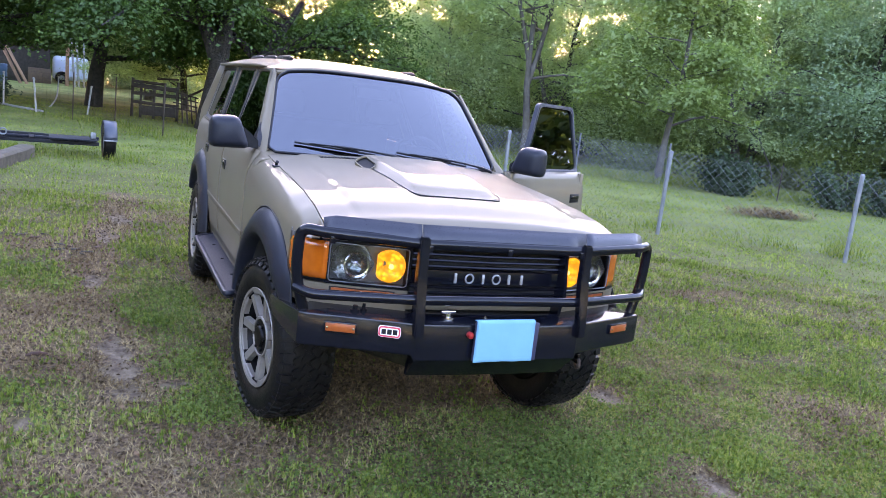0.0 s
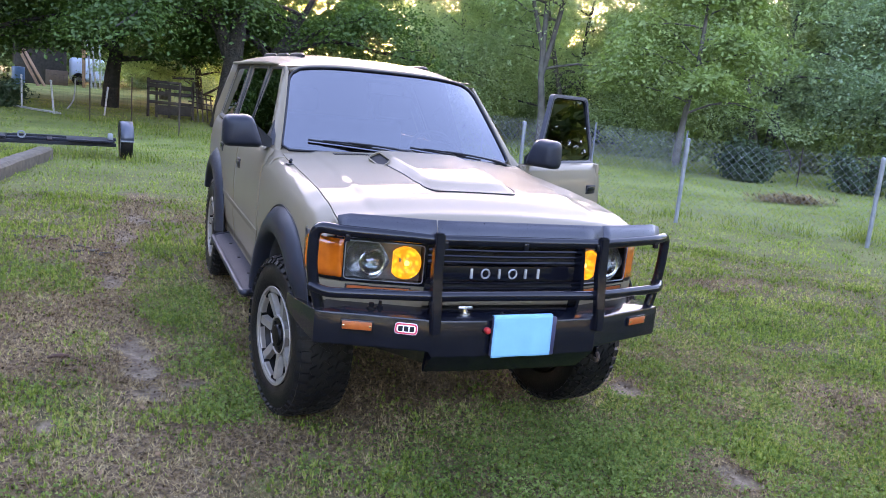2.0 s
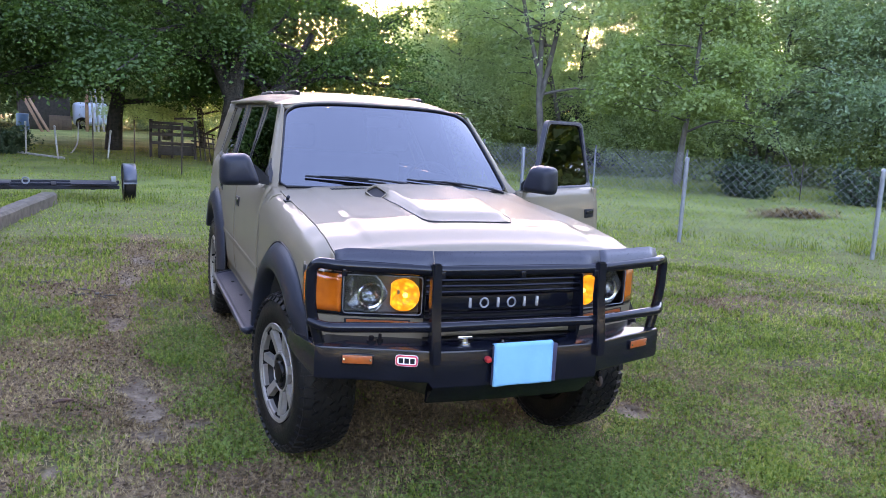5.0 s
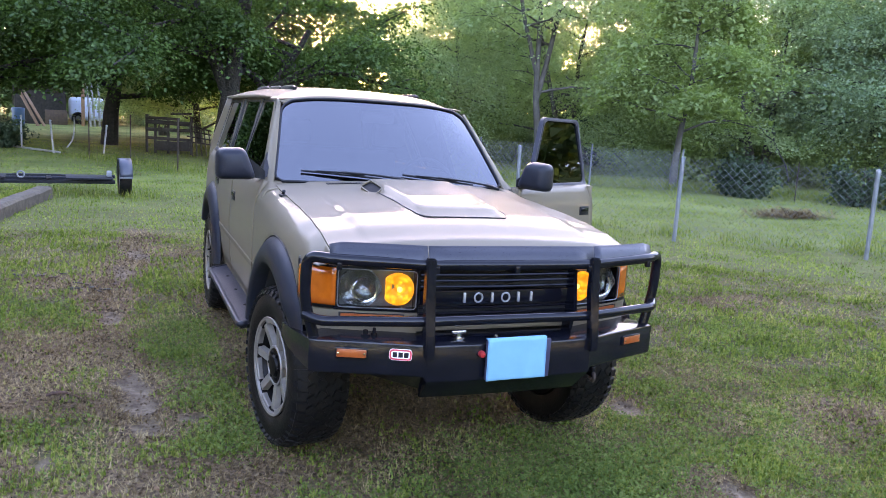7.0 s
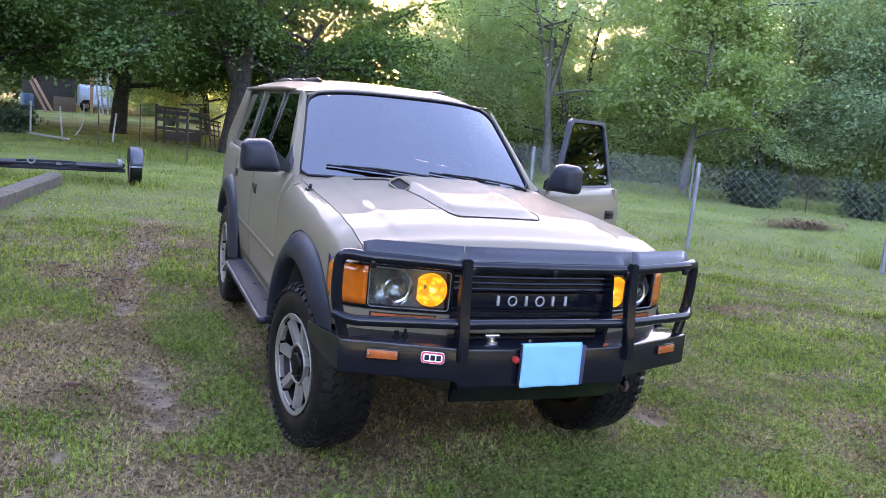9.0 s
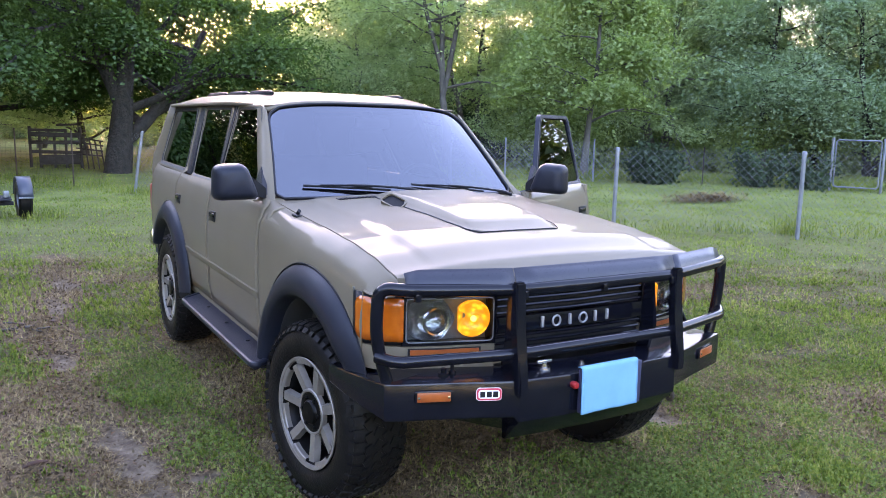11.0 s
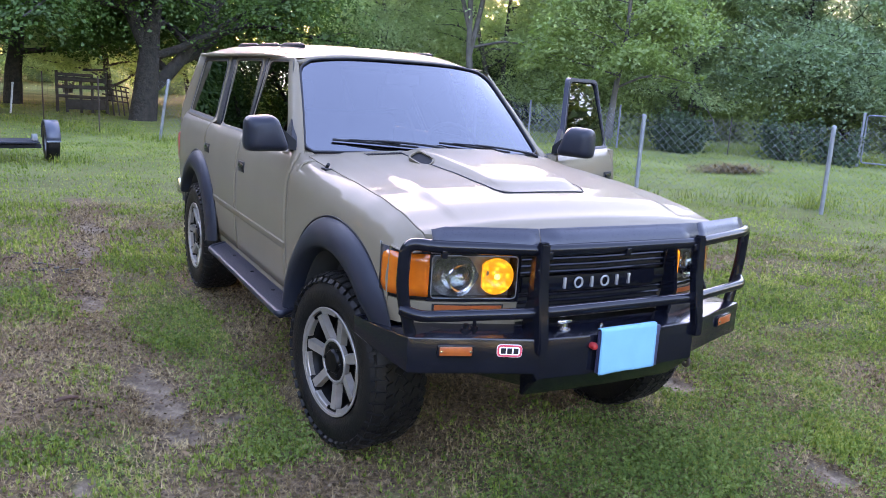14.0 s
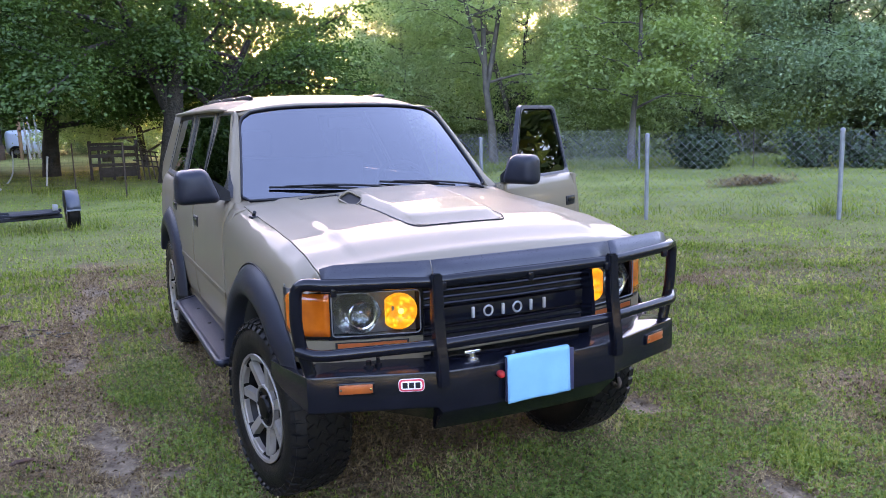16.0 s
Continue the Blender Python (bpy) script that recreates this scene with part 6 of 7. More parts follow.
NEAR = [(1.08, 15.1), (3.45, 11.7), (5.10, 8.55), (6.62, 6.10), (8.60, 4.25), (10.6, 2.35), (12.6, 0.45)]
for i, (x, y) in enumerate(NEAR):
    post("leaning galvanised steel fence post" if i == 0 else "galvanised steel fence post in the lawn", (x, y, ground_z(x, y)), 1.30, 0.032, (0.17, 0.0) if i == 0 else (0.01 * (i % 2), 0))
for i, ((xa, ya), (xb, yb)) in enumerate(zip(NEAR, NEAR[1:])):
    bm = bmesh.new()
    chain_panel(bm, (xa, ya, 0), (xb, yb, 0))
    solo("chain_link_panel", bm, GALV, "thin galvanised chain-link fence mesh", "fence", "near fence", smooth=False)
FAR = [(3.6, 21.2), (6.0, 19.2), (8.5, 17.2), (11.0, 15.2), (13.2, 14.0)]
for i, (x, y) in enumerate(FAR):
    post("slim grey steel fence post at the back", (x, y, 0), 1.18, 0.024)
for (xa, ya), (xb, yb) in zip(FAR, FAR[1:]):
    bm = bmesh.new()
    chain_panel(bm, (xa, ya, 0), (xb, yb, 0), 1.12, 0.11, 0.0028)
    solo("chain_link_panel", bm, GALV, "grey chain-link mesh along the back", "fence", "back fence", smooth=False)
WIRE = [(13.2, 14.0), (14.4, 13.2), (15.4, 12.0), (16.4, 10.8), (17.3, 9.45)]
for x, y in WIRE[1:-1]:
    post("thin dark steel stake of the wire fence", (x, y, 0), 1.05, 0.014, mat=RUSTY, capped=False)
for (xa, ya), (xb, yb) in zip(WIRE, WIRE[1:]):
    bm = bmesh.new()
    chain_panel(bm, (xa, ya, 0), (xb, yb, 0), 1.0, 0.16, 0.0024)
    solo("wire_fence_panel", bm, GALV, "low field wire fence overgrown by grass", "fence", "back fence", "stuff", smooth=False)
# gate
ga, gb = Vector((17.3, 9.45, 0)), Vector((17.75, 8.35, 0))
post("galvanised steel gate post, round", ga, 1.36, 0.035, group="gate posts")
post("galvanised steel gate post, round", gb, 1.36, 0.035, group="gate posts")
gate = thing("gate", "chain-link gate with galvanised tube frame", "gate")
bm = bmesh.new()
d = (gb - ga) * 0.06
z1, z0 = Vector((0, 0, 1.32)), Vector((0, 0, 0.12))
tube(bm, rounded([ga + d + z0, ga + d + z1, gb - d + z1, gb - d + z0], 0.08, 5, True), 0.02, 10, closed=True)
part("gate_frame", bm, GALV, gate, angle=60)
bm = bmesh.new()
chain_panel(bm, ga + d + Vector((0, 0, 0.12)), gb - d + Vector((0, 0, 0.12)), 1.18, 0.11, 0.0026)
part("gate_mesh", bm, GALV, gate, smooth=False)
gc = Vector((18.15, 7.2, 0))
bm = bmesh.new()
chain_panel(bm, gb, gc, 1.2, 0.11, 0.0026)
solo("chain_link_panel", bm, GALV, "grey chain-link mesh beside the gate", "fence", "back fence", smooth=False)

# wire fence by the big trees
STAKES = [(-3.1, 21.9), (-1.96, 20.0), (-0.92, 19.6), (0.09, 16.95)]
for x, y in STAKES[1:]:
    post("dark steel stake of the garden wire fence", (x, y, 0), 1.28, 0.017, mat=RUSTY, group="garden stakes", capped=False)
for i, ((xa, ya), (xb, yb)) in enumerate(zip(STAKES, STAKES[1:])):
    bm = bmesh.new()
    for z in (0.2, 0.45, 0.7, 0.95, 1.15):
        tube(bm, [(xa, ya, z), (xb, yb, z)], 0.0022, 3)
    n = 10
    for k in range(1, n):
        x, y = xa + (xb - xa) * k / n, ya + (yb - ya) * k / n
        tube(bm, [(x, y, 0.05), (x, y, 1.15)], 0.0016, 3)
    solo("garden_wire", bm, RUSTY, "thin rusty wire mesh between stakes", "fence", "garden wire", smooth=False)


# ---- white plastic posts ----
def white_post(at, top, r, label, bend=None):
    bm = bmesh.new()
    pts = [at, top] if bend is None else smooth_line([at, bend, top], 6)
    tube(bm, pts, r, 10)
    ob = solo("white_pole", bm, WHITE_PLASTIC, label, "pole", "white poles", angle=60)
    bm = bmesh.new()
    bmesh.ops.create_uvsphere(bm, u_segments=12, v_segments=8, radius=r * 1.35, matrix=Matrix.Translation(top))
    part("pole_cap", bm, WHITE_PLASTIC, ob)


white_post((-2.92, 21.9, -0.05), (-3.0, 21.9, 0.95), 0.026, "white plastic pole of a low frame")
white_post((-3.9, 23.8, -0.05), (-3.9, 23.8, 1.0), 0.026, "white plastic pole of a low frame")
bm = bmesh.new()
tube(bm, [(-2.75, 21.7, 0.07), (-3.5, 23.0, 0.06), (-4.6, 25.2, 0.05)], 0.032, 10)
solo("white_rail", bm, WHITE_PLASTIC, "white plastic rail lying along the ground", "rail", angle=60)
white_post((-2.75, 24.8, -0.05), (-2.45, 24.8, 1.0), 0.022, "bent white plastic pole", (-2.5, 24.8, 0.35))
white_post((-1.6, 22.7, -0.05), (-1.5, 22.7, 0.85), 0.026, "short white plastic pole")
white_post((-2.2, 46.0, 0.0), (-2.45, 46.0, 2.6), 0.06, "tall white pole beside the shed")
white_post((-2.0, 46.5, 0.0), (-2.2, 46.5, 2.6), 0.06, "tall white pole beside the shed")
white_post((-1.75, 47.0, 0.0), (-1.8, 47.0, 2.4), 0.06, "tall white pole beside the shed")

# ---- weathered board screen and leaning slatted frame ----
scr = thing("board_screen", "weathered grey board screen with gaps", "fence", (-0.31, 24.0, 0), -24)
for k, (x, h) in enumerate(((0.02, 1.25), (0.30, 1.18), (0.72, 1.0), (1.05, 1.15), (1.48, 1.25))):
    bm = bmesh.new()
    box(bm, (x - 0.035, -0.03, -0.05), (x + 0.035, 0.04, h), 0.004)
    part("post", bm, OLD_WOOD, scr)
for k, (z, h, x0, x1) in enumerate(((0.10, 0.30, 0.30, 1.45), (0.45, 0.10, 0.0, 1.5), (0.72, 0.11, 0.0, 1.5), (0.95, 0.14, 0.0, 1.5), (1.10, 0.09, 0.0, 1.1), (1.20, 0.06, 0.9, 1.6))):
    bm = bmesh.new()
    box(bm, (x0, -0.055, z), (x1, -0.032, z + h), 0.003, Matrix.Rotation(radians((-1, 0.8, -0.6, 1.0, 0.5, -4)[k]), 4, 'Y'))
    part("board", bm, OLD_WOOD, scr)
lf = thing("slatted_frame", "weathered wooden slatted frame leaning over", "frame", (0.82, 23.1, 0), -16)
for k in range(5):
    bm = bmesh.new()
    x = 0.08 + 0.15 * k
    tube(bm, [(x + 0.16, -0.05, -0.02), (x, 0.3, 1.08 - 0.07 * k)], 0.028, 4)
    part("slat", bm, OLD_WOOD, lf, smooth=False)
for z in (0.45, 0.62, 0.80, 0.95):
    bm = bmesh.new()
    tube(bm, [(0.02, 0.30 * z + 0.02, z), (0.78, 0.30 * z - 0.02, z * 0.86)], 0.03, 4)
    part("rail", bm, OLD_WOOD, lf, smooth=False)

# ---- low timber edge of the raised bed ----
bm = bmesh.new()
ends = [Vector(p) for p in ((-2.38, 10.55, 0), (-2.72, 8.72, 0), (-3.25, 6.0, 0), (-3.6, 4.4, 0))]
rows = []
for i in range(3):
    for k in range(16):
        p = ends[i].lerp(ends[i + 1], k / 15.0)
        w = [0.014 * noise.noise((p.x * 4 + q * 3.7, p.y * 4, q * 1.9)) for q in range(4)]
        rows.append([(p.x - 0.24, p.y + 0.05, -0.1), (p.x - 0.235 + w[0], p.y + 0.05, 0.20 + w[1]), (p.x - 0.19, p.y + 0.05, 0.225 + w[2]), (p.x - 0.04 + w[3], p.y, 0.215 + w[0]), (p.x + w[1] * 0.7, p.y, 0.18 + w[3]), (p.x + w[2] * 0.6, p.y, 0.08), (p.x + w[0] * 0.5, p.y, -0.1)])
vs = grid(bm, rows, True)
cap(bm, vs[0])
cap(bm, vs[-1])
solo("bed_edge", bm, CONCRETE, "weathered timber edge of a raised bed", "edging", kind="", angle=30)
bm = bmesh.new()
rows = []
for j in range(14):
    t = j / 13
    x = -2.6 - 1.15 * t
    y = 10.5 - 6.0 * t
    rows.append([(x - 5.0 * u * u - 0.02, y + 0.6 * u, 0.215 * (1 - u ** 3) + 0.03 * noise.noise((x * 2 - u * 5, y * 2, 2)) - 0.02) for u in frange(0, 1, 12)])
grid(bm, rows)
bed_mat = bpy.data.materials["lawn_earth"]
solo("raised_bed", bm, bed_mat, "grassy raised bed behind its timber edge", "ground", kind="structure")

# ---- low car trailer ----
tr = thing("trailer", "low black car trailer standing in the grass", "trailer", (-1.27, 11.35, 0), 4)
bm = bmesh.new()
rows = [[(x, -0.34 * math.cos(a), 0.30 + 0.36 * math.sin(a)) for x in (-0.105, 0.105)] for a in frange(0.12, math.pi - 0.12, 16)]
grid(bm, rows)
mg = part("mudguard", bm, MUDGUARD, tr, "dark blue-black curved mudguard", thick=0.006)
bm = bmesh.new()
box(bm, (-0.108, -0.352, 0.325), (0.108, -0.334, 0.35), 0.003)
part("trim_strip", bm, GALV, mg, "pale strip")
bm = bmesh.new()
lathe(bm, [(0.15, -0.085), (0.20, -0.10), (0.27, -0.098), (0.295, -0.07), (0.30, 0.0), (0.295, 0.07), (0.27, 0.098), (0.20, 0.10), (0.15, 0.085)], 36, Matrix.Translation((0, 0, 0.30)))
wl = part("wheel", bm, RUBBER, tr)
bm = bmesh.new()
lathe(bm, [(0.155, -0.08), (0.14, -0.05), (0.06, -0.06), (0.001, -0.065)], 24, Matrix.Translation((0, 0, 0.30)))
part("rim", bm, GALV, wl)
for y, z, x0, x1, h in ((-0.28, 0.26, -2.9, -0.18, 0.03), (0.28, 0.26, -2.9, -0.18, 0.03), (0.75, 0.26, -2.6, -0.1, 0.03)):
    bm = bmesh.new()
    box(bm, (x0, y - 0.04, z - h), (x1, y + 0.04, z + h), 0.008)
    part("frame_rail", bm, TRAILER, tr)
for x in (-2.5, -1.9, -1.2, -0.6):
    bm = bmesh.new()
    box(bm, (x - 0.04, -0.28, 0.22), (x + 0.04, 0.75, 0.29), 0.006)
    part("cross_member", bm, TRAILER, tr)
for x0, x1, tilt in ((-0.95, -0.22, 3), (-1.75, -1.02, -4), (-2.7, -1.85, 2)):
    bm = bmesh.new()
    box(bm, (x0, -0.45, 0.34), (x1, -0.05, 0.365), 0.006, Matrix.Rotation(radians(tilt), 4, 'X'))
    part("ramp_plate", bm, TRAILER, tr, "black steel ramp plate")
bm = bmesh.new()
tube(bm, [(-1.62 + 0.05 * math.cos(a), -0.48, 0.39 + 0.05 * math.sin(a)) for a in frange(0, 2 * math.pi, 25)[:-1]], 0.014, 8, closed=True)
part("hoop", bm, GALV, tr, "pale metal hoop")
bm = bmesh.new()
box(bm, (-0.32, -0.40, 0.36), (-0.24, -0.30, 0.46), 0.008)
part("lamp", bm, GALV, tr)

# ---- shed corner, planks, drum, white tank far behind ----
shed = thing("shed", "small brown garden shed in deep shade", "shed", (-4.8, 47.0, 0), 8)
for nm, lo, hi, mt in (("wall", (-1.3, 0, 0), (1.3, 2.4, 2.3), OLD_WOOD), ("plinth", (0.2, -0.06, 0), (1.36, 0.0, 0.85), surface("brown_siding", (0.10, 0.064, 0.04), (0.075, 0.05, 0.033), 9, 0.8)), ("roof", (-1.6, -0.4, 2.3), (1.6, 2.8, 2.45), BARK)):
    bm = bmesh.new()
    box(bm, lo, hi, 0.02)
    part(nm, bm, mt, shed)
for k, (foot, tip) in enumerate((((-4.42, 43.6, 0.0), (-5.45, 44.4, 1.85)), ((-4.72, 43.6, 0.0), (-5.62, 44.4, 1.75)))):
    bm = bmesh.new()
    way = Vector(tip) - Vector(foot)
    box(bm, (-0.09, -0.025, 0), (0.09, 0.025, way.length), 0.004, Matrix.Translation(foot) @ way.to_track_quat('Z', 'Y').to_matrix().to_4x4())
    solo("plank", bm, TAN_WOOD, "tan wooden plank leaning on the shed", "plank", "planks")
bm = bmesh.new()
lathe(bm, [(0.001, 0.0), (0.3, 0.0), (0.31, 0.3), (0.30, 0.6), (0.31, 0.9), (0.28, 0.95), (0.001, 0.95)], 24, Matrix.Translation((-5.62, 43.2, 0)) @ Matrix.Rotation(radians(-90), 4, 'Y'))
solo("drum", bm, surface("blue_plastic", (0.03, 0.09, 0.17), (0.025, 0.07, 0.13), 8, 0.5), "blue plastic drum beside the planks", "drum")
bm = bmesh.new()
box(bm, (-3.5, 50.0, 0.25), (-1.5, 51.6, 1.65), 0.25, None, 4)
solo("camper", bm, surface("white_sheet_metal", (0.62, 0.70, 0.80), (0.5, 0.58, 0.68), 2, 0.4), "white box trailer body far behind the trees", "trailer")
bm = bmesh.new()
lathe(bm, [(0.15, -0.1), (0.34, -0.11), (0.38, 0), (0.34, 0.11), (0.15, 0.1)], 24, Matrix.Translation((-2.95, 49.85, 0.38)) @ Matrix.Rotation(radians(90), 4, 'Z'))
solo("spare_wheel", bm, RUBBER, "black wheel leaning on the white trailer", "wheel")
bm = bmesh.new()
box(bm, (-2.70, 45.9, -0.1), (-2.52, 46.05, 2.6), 0.01)
solo("wooden_post", bm, TAN_WOOD, "brown wooden post beside the shed", "post")
# ---- grass, dead thatch, clover, weeds ----
GX0, GX1, GY0, GY1, GS = -7.0, 9.0, -4.0, 13.0, 0.08
gnx, gny = int((GX1 - GX0) / GS) + 1, int((GY1 - GY0) / GS) + 1
BARE = np.array([[bareness(GX0 + i * GS, GY0 + j * GS) for i in range(gnx)] for j in range(gny)])
MUD = np.array([[mud_amount(GX0 + i * GS, GY0 + j * GS) for i in range(gnx)] for j in range(gny)])
LIFT = np.array([[ground_z(GX0 + i * GS, GY0 + j * GS) for i in range(gnx)] for j in range(gny)])


def sample(table, x, y):
    u, v = (x - GX0) / GS, (y - GY0) / GS
    inside = (u >= 0) & (u < gnx - 1) & (v >= 0) & (v < gny - 1)
    u, v = np.clip(u, 0, gnx - 1.001), np.clip(v, 0, gny - 1.001)
    i, j = u.astype(int), v.astype(int)
    fu, fv = u - i, v - j
    r = table[j, i] * (1 - fu) * (1 - fv) + table[j, i + 1] * fu * (1 - fv) + table[j + 1, i] * (1 - fu) * fv + table[j + 1, i + 1] * fu * fv
    return np.where(inside, r, 0.0)


FX0, FY0, FS = -10.0, -5.0, 0.3
FAR_LIFT = np.array([[ground_z(FX0 + i * FS, FY0 + j * FS) for i in range(150)] for j in range(140)])


def lift(x, y):
    """Height of the ground under each root: fine near the vehicle, coarse beyond."""
    u, v = np.clip((x - FX0) / FS, 0, 148.99), np.clip((y - FY0) / FS, 0, 138.99)
    i, j = u.astype(int), v.astype(int)
    fu, fv = u - i, v - j
    T = FAR_LIFT
    far = T[j, i] * (1 - fu) * (1 - fv) + T[j, i + 1] * fu * (1 - fv) + T[j + 1, i] * (1 - fu) * fv + T[j + 1, i + 1] * fu * fv
    near = (x > GX0) & (x < GX1 - GS) & (y > GY0) & (y < GY1 - GS)
    return np.where(near, sample(LIFT, x, y), far)


def blade_material(name, cols, through=0.35, patch=1.4):
    m = bpy.data.materials.new(name)
    m.use_nodes = True
    n, l = m.node_tree.nodes, m.node_tree.links
    n.remove(n["Principled BSDF"])
    geo, tc, nz = n.new("ShaderNodeNewGeometry"), n.new("ShaderNodeTexCoord"), n.new("ShaderNodeTexNoise")
    nz.inputs["Scale"].default_value, nz.inputs["Detail"].default_value = patch, 4
    l.new(tc.outputs["Object"], nz.inputs["Vector"])
    clump = n.new("ShaderNodeTexNoise")
    clump.inputs["Scale"].default_value, clump.inputs["Detail"].default_value = 34.0, 2
    l.new(tc.outputs["Object"], clump.inputs["Vector"])
    cm = n.new("ShaderNodeMapRange")
    cm.inputs["From Min"].default_value, cm.inputs["From Max"].default_value, cm.inputs["To Max"].default_value = 0.40, 0.60, 0.45
    l.new(clump.outputs["Fac"], cm.inputs["Value"])
    tw = n.new("ShaderNodeMath")
    tw.operation = 'ADD'
    l.new(cm.outputs[0], tw.inputs[0])
    ad = n.new("ShaderNodeMath")
    ad.operation = 'MULTIPLY_ADD'
    ad.inputs[1].default_value = 0.3
    l.new(geo.outputs["Random Per Island"], ad.inputs[0])
    mr = n.new("ShaderNodeMapRange")
    mr.inputs["From Min"].default_value, mr.inputs["From Max"].default_value, mr.inputs["To Max"].default_value = 0.38, 0.62, 0.32
    l.new(nz.outputs["Fac"], mr.inputs["Value"])
    l.new(mr.outputs[0], tw.inputs[1])
    l.new(tw.outputs[0], ad.inputs[2])
    rp = n.new("ShaderNodeValToRGB")
    rp.color_ramp.elements[0].color, rp.color_ramp.elements[1].color = (*cols[0], 1), (*cols[-1], 1)
    for k, c in enumerate(cols[1:-1]):
        rp.color_ramp.elements.new((k + 1) / (len(cols) - 1)).color = (*c, 1)
    l.new(ad.outputs[0], rp.inputs[0])
    df, tr, ms = n.new("ShaderNodeBsdfDiffuse"), n.new("ShaderNodeBsdfTranslucent"), n.new("ShaderNodeMixShader")
    l.new(rp.outputs[0], df.inputs[0])
    l.new(rp.outputs[0], tr.inputs[0])
    ms.inputs[0].default_value = through
    l.new(df.outputs[0], ms.inputs[1])
    l.new(tr.outputs[0], ms.inputs[2])
    l.new(ms.outputs[0], n["Material Output"].inputs[0])
    return m


def blades(name, x, y, z, length, width, tilt, rng, mat, label, category="grass", single=False):
    """Single bent blades as one mesh: two triangles each."""
    n = len(x)
    a = rng.uniform(0, 2 * np.pi, n)
    d = np.stack([np.cos(a), np.sin(a), np.zeros(n)], 1)
    side = np.stack([-np.sin(a), np.cos(a), np.zeros(n)], 1) * (width / 2)[:, None]
    base = np.stack([x, y, z - 0.004], 1)
    up = np.array([0, 0, 1.0])
    c, s = np.cos(tilt)[:, None], np.sin(tilt)[:, None]
    mid = base + (up * c + d * s) * (length * 0.55)[:, None]
    c2, s2 = np.cos(tilt * 1.5 + 0.2)[:, None], np.sin(tilt * 1.5 + 0.2)[:, None]
    tip = mid + (up * c2 + d * s2) * (length * 0.45)[:, None]
    tip[:, 2] = np.maximum(tip[:, 2], z + 0.002)
    if single:
        tip = base + (up * c + d * s) * length[:, None]
        P = np.stack([base - side, base + side, tip], 1)
        me = bpy.data.meshes.new(name)
        me.vertices.add(n * 3)
        me.vertices.foreach_set("co", P.reshape(-1))
        me.loops.add(n * 3)
        me.loops.foreach_set("vertex_index", np.arange(n * 3).astype(np.int32))
        me.polygons.add(n)
        me.polygons.foreach_set("loop_start", (np.arange(n) * 3).astype(np.int32))
        me.update(calc_edges=True)
        me.materials.append(mat)
        return tagged(new(name, me), label, category, kind="stuff")
    P = np.stack([base - side, base + side, mid + side * 0.8, mid - side * 0.8, tip], 1)
    me = bpy.data.meshes.new(name)
    me.vertices.add(n * 5)
    me.vertices.foreach_set("co", P.reshape(-1))
    me.loops.add(n * 7)
    me.loops.foreach_set("vertex_index", (np.arange(n)[:, None] * 5 + np.array([0, 1, 2, 3, 3, 2, 4])[None]).reshape(-1).astype(np.int32))
    me.polygons.add(n * 2)
    st = (np.arange(n)[:, None] * 7 + np.array([0, 4])[None]).reshape(-1)
    me.polygons.foreach_set("loop_start", st.astype(np.int32))
    me.update(calc_edges=True)
    me.materials.append(mat)
    return tagged(new(name, me), label, category, kind="stuff")


def scatter(rng, n, r0, r1, a0=-9.0, a1=70.0):
    """Random places in a sector of the lawn before the vehicle and beside it."""
    a = np.radians(rng.uniform(a0, a1, n))
    r = np.sqrt(rng.uniform(r0 ** 2, r1 ** 2, n))
    return -1.85 + r * np.sin(a), -3.45 + r * np.cos(a)


def lumps(x, y, cell, seed):
    """Smooth random field from 0 to 1."""
    u, v = x / cell, y / cell
    i, j = np.floor(u), np.floor(v)
    f, h = u - i, v - j
    f, h = f * f * (3 - 2 * f), h * h * (3 - 2 * h)

    def at(a, b):
        q = np.sin(a * 127.1 + b * 311.7 + seed * 74.7) * 43758.5453
        return q - np.floor(q)

    return (at(i, j) * (1 - f) + at(i + 1, j) * f) * (1 - h) + (at(i, j + 1) * (1 - f) + at(i + 1, j + 1) * f) * h


def growth(x, y):
    """Where the green stands thick (1) and where thatch shows (0)."""
    q = 0.45 * lumps(x, y, 0.42, 1) + 0.35 * lumps(x, y, 0.16, 2) + 0.25 * lumps(x, y, 0.07, 3) + 0.22 * (lumps(x, y, 1.9, 4) - 0.5)
    return np.clip((q - 0.33) / 0.34, 0, 1)


GREEN = blade_material("green_grass", [(0.030, 0.046, 0.009), (0.090, 0.148, 0.022), (0.185, 0.228, 0.044), (0.34, 0.32, 0.11)])
STRAW = blade_material("dead_grass", [(0.035, 0.022, 0.010), (0.140, 0.096, 0.048), (0.36, 0.27, 0.145)], 0.15)
GREEN_FAR = blade_material("lawn_grass", [(0.046, 0.078, 0.013), (0.118, 0.185, 0.030), (0.215, 0.272, 0.054), (0.34, 0.34, 0.10)])
CLOVER = blade_material("clover", [(0.032, 0.058, 0.014), (0.088, 0.138, 0.034), (0.18, 0.230, 0.07)], 0.35, 2.0)
g = np.random.default_rng(77)
layers = [(2.4, 6.2, 480000, 0.014, 0.036, 0.006, 0.011), (6.2, 10.5, 260000, 0.02, 0.05, 0.009, 0.016), (10.5, 18.0, 150000, 0.02, 0.045, 0.010, 0.018), (18.0, 34.0, 90000, 0.025, 0.05, 0.02, 0.034)]
CL = np.random.default_rng(3)
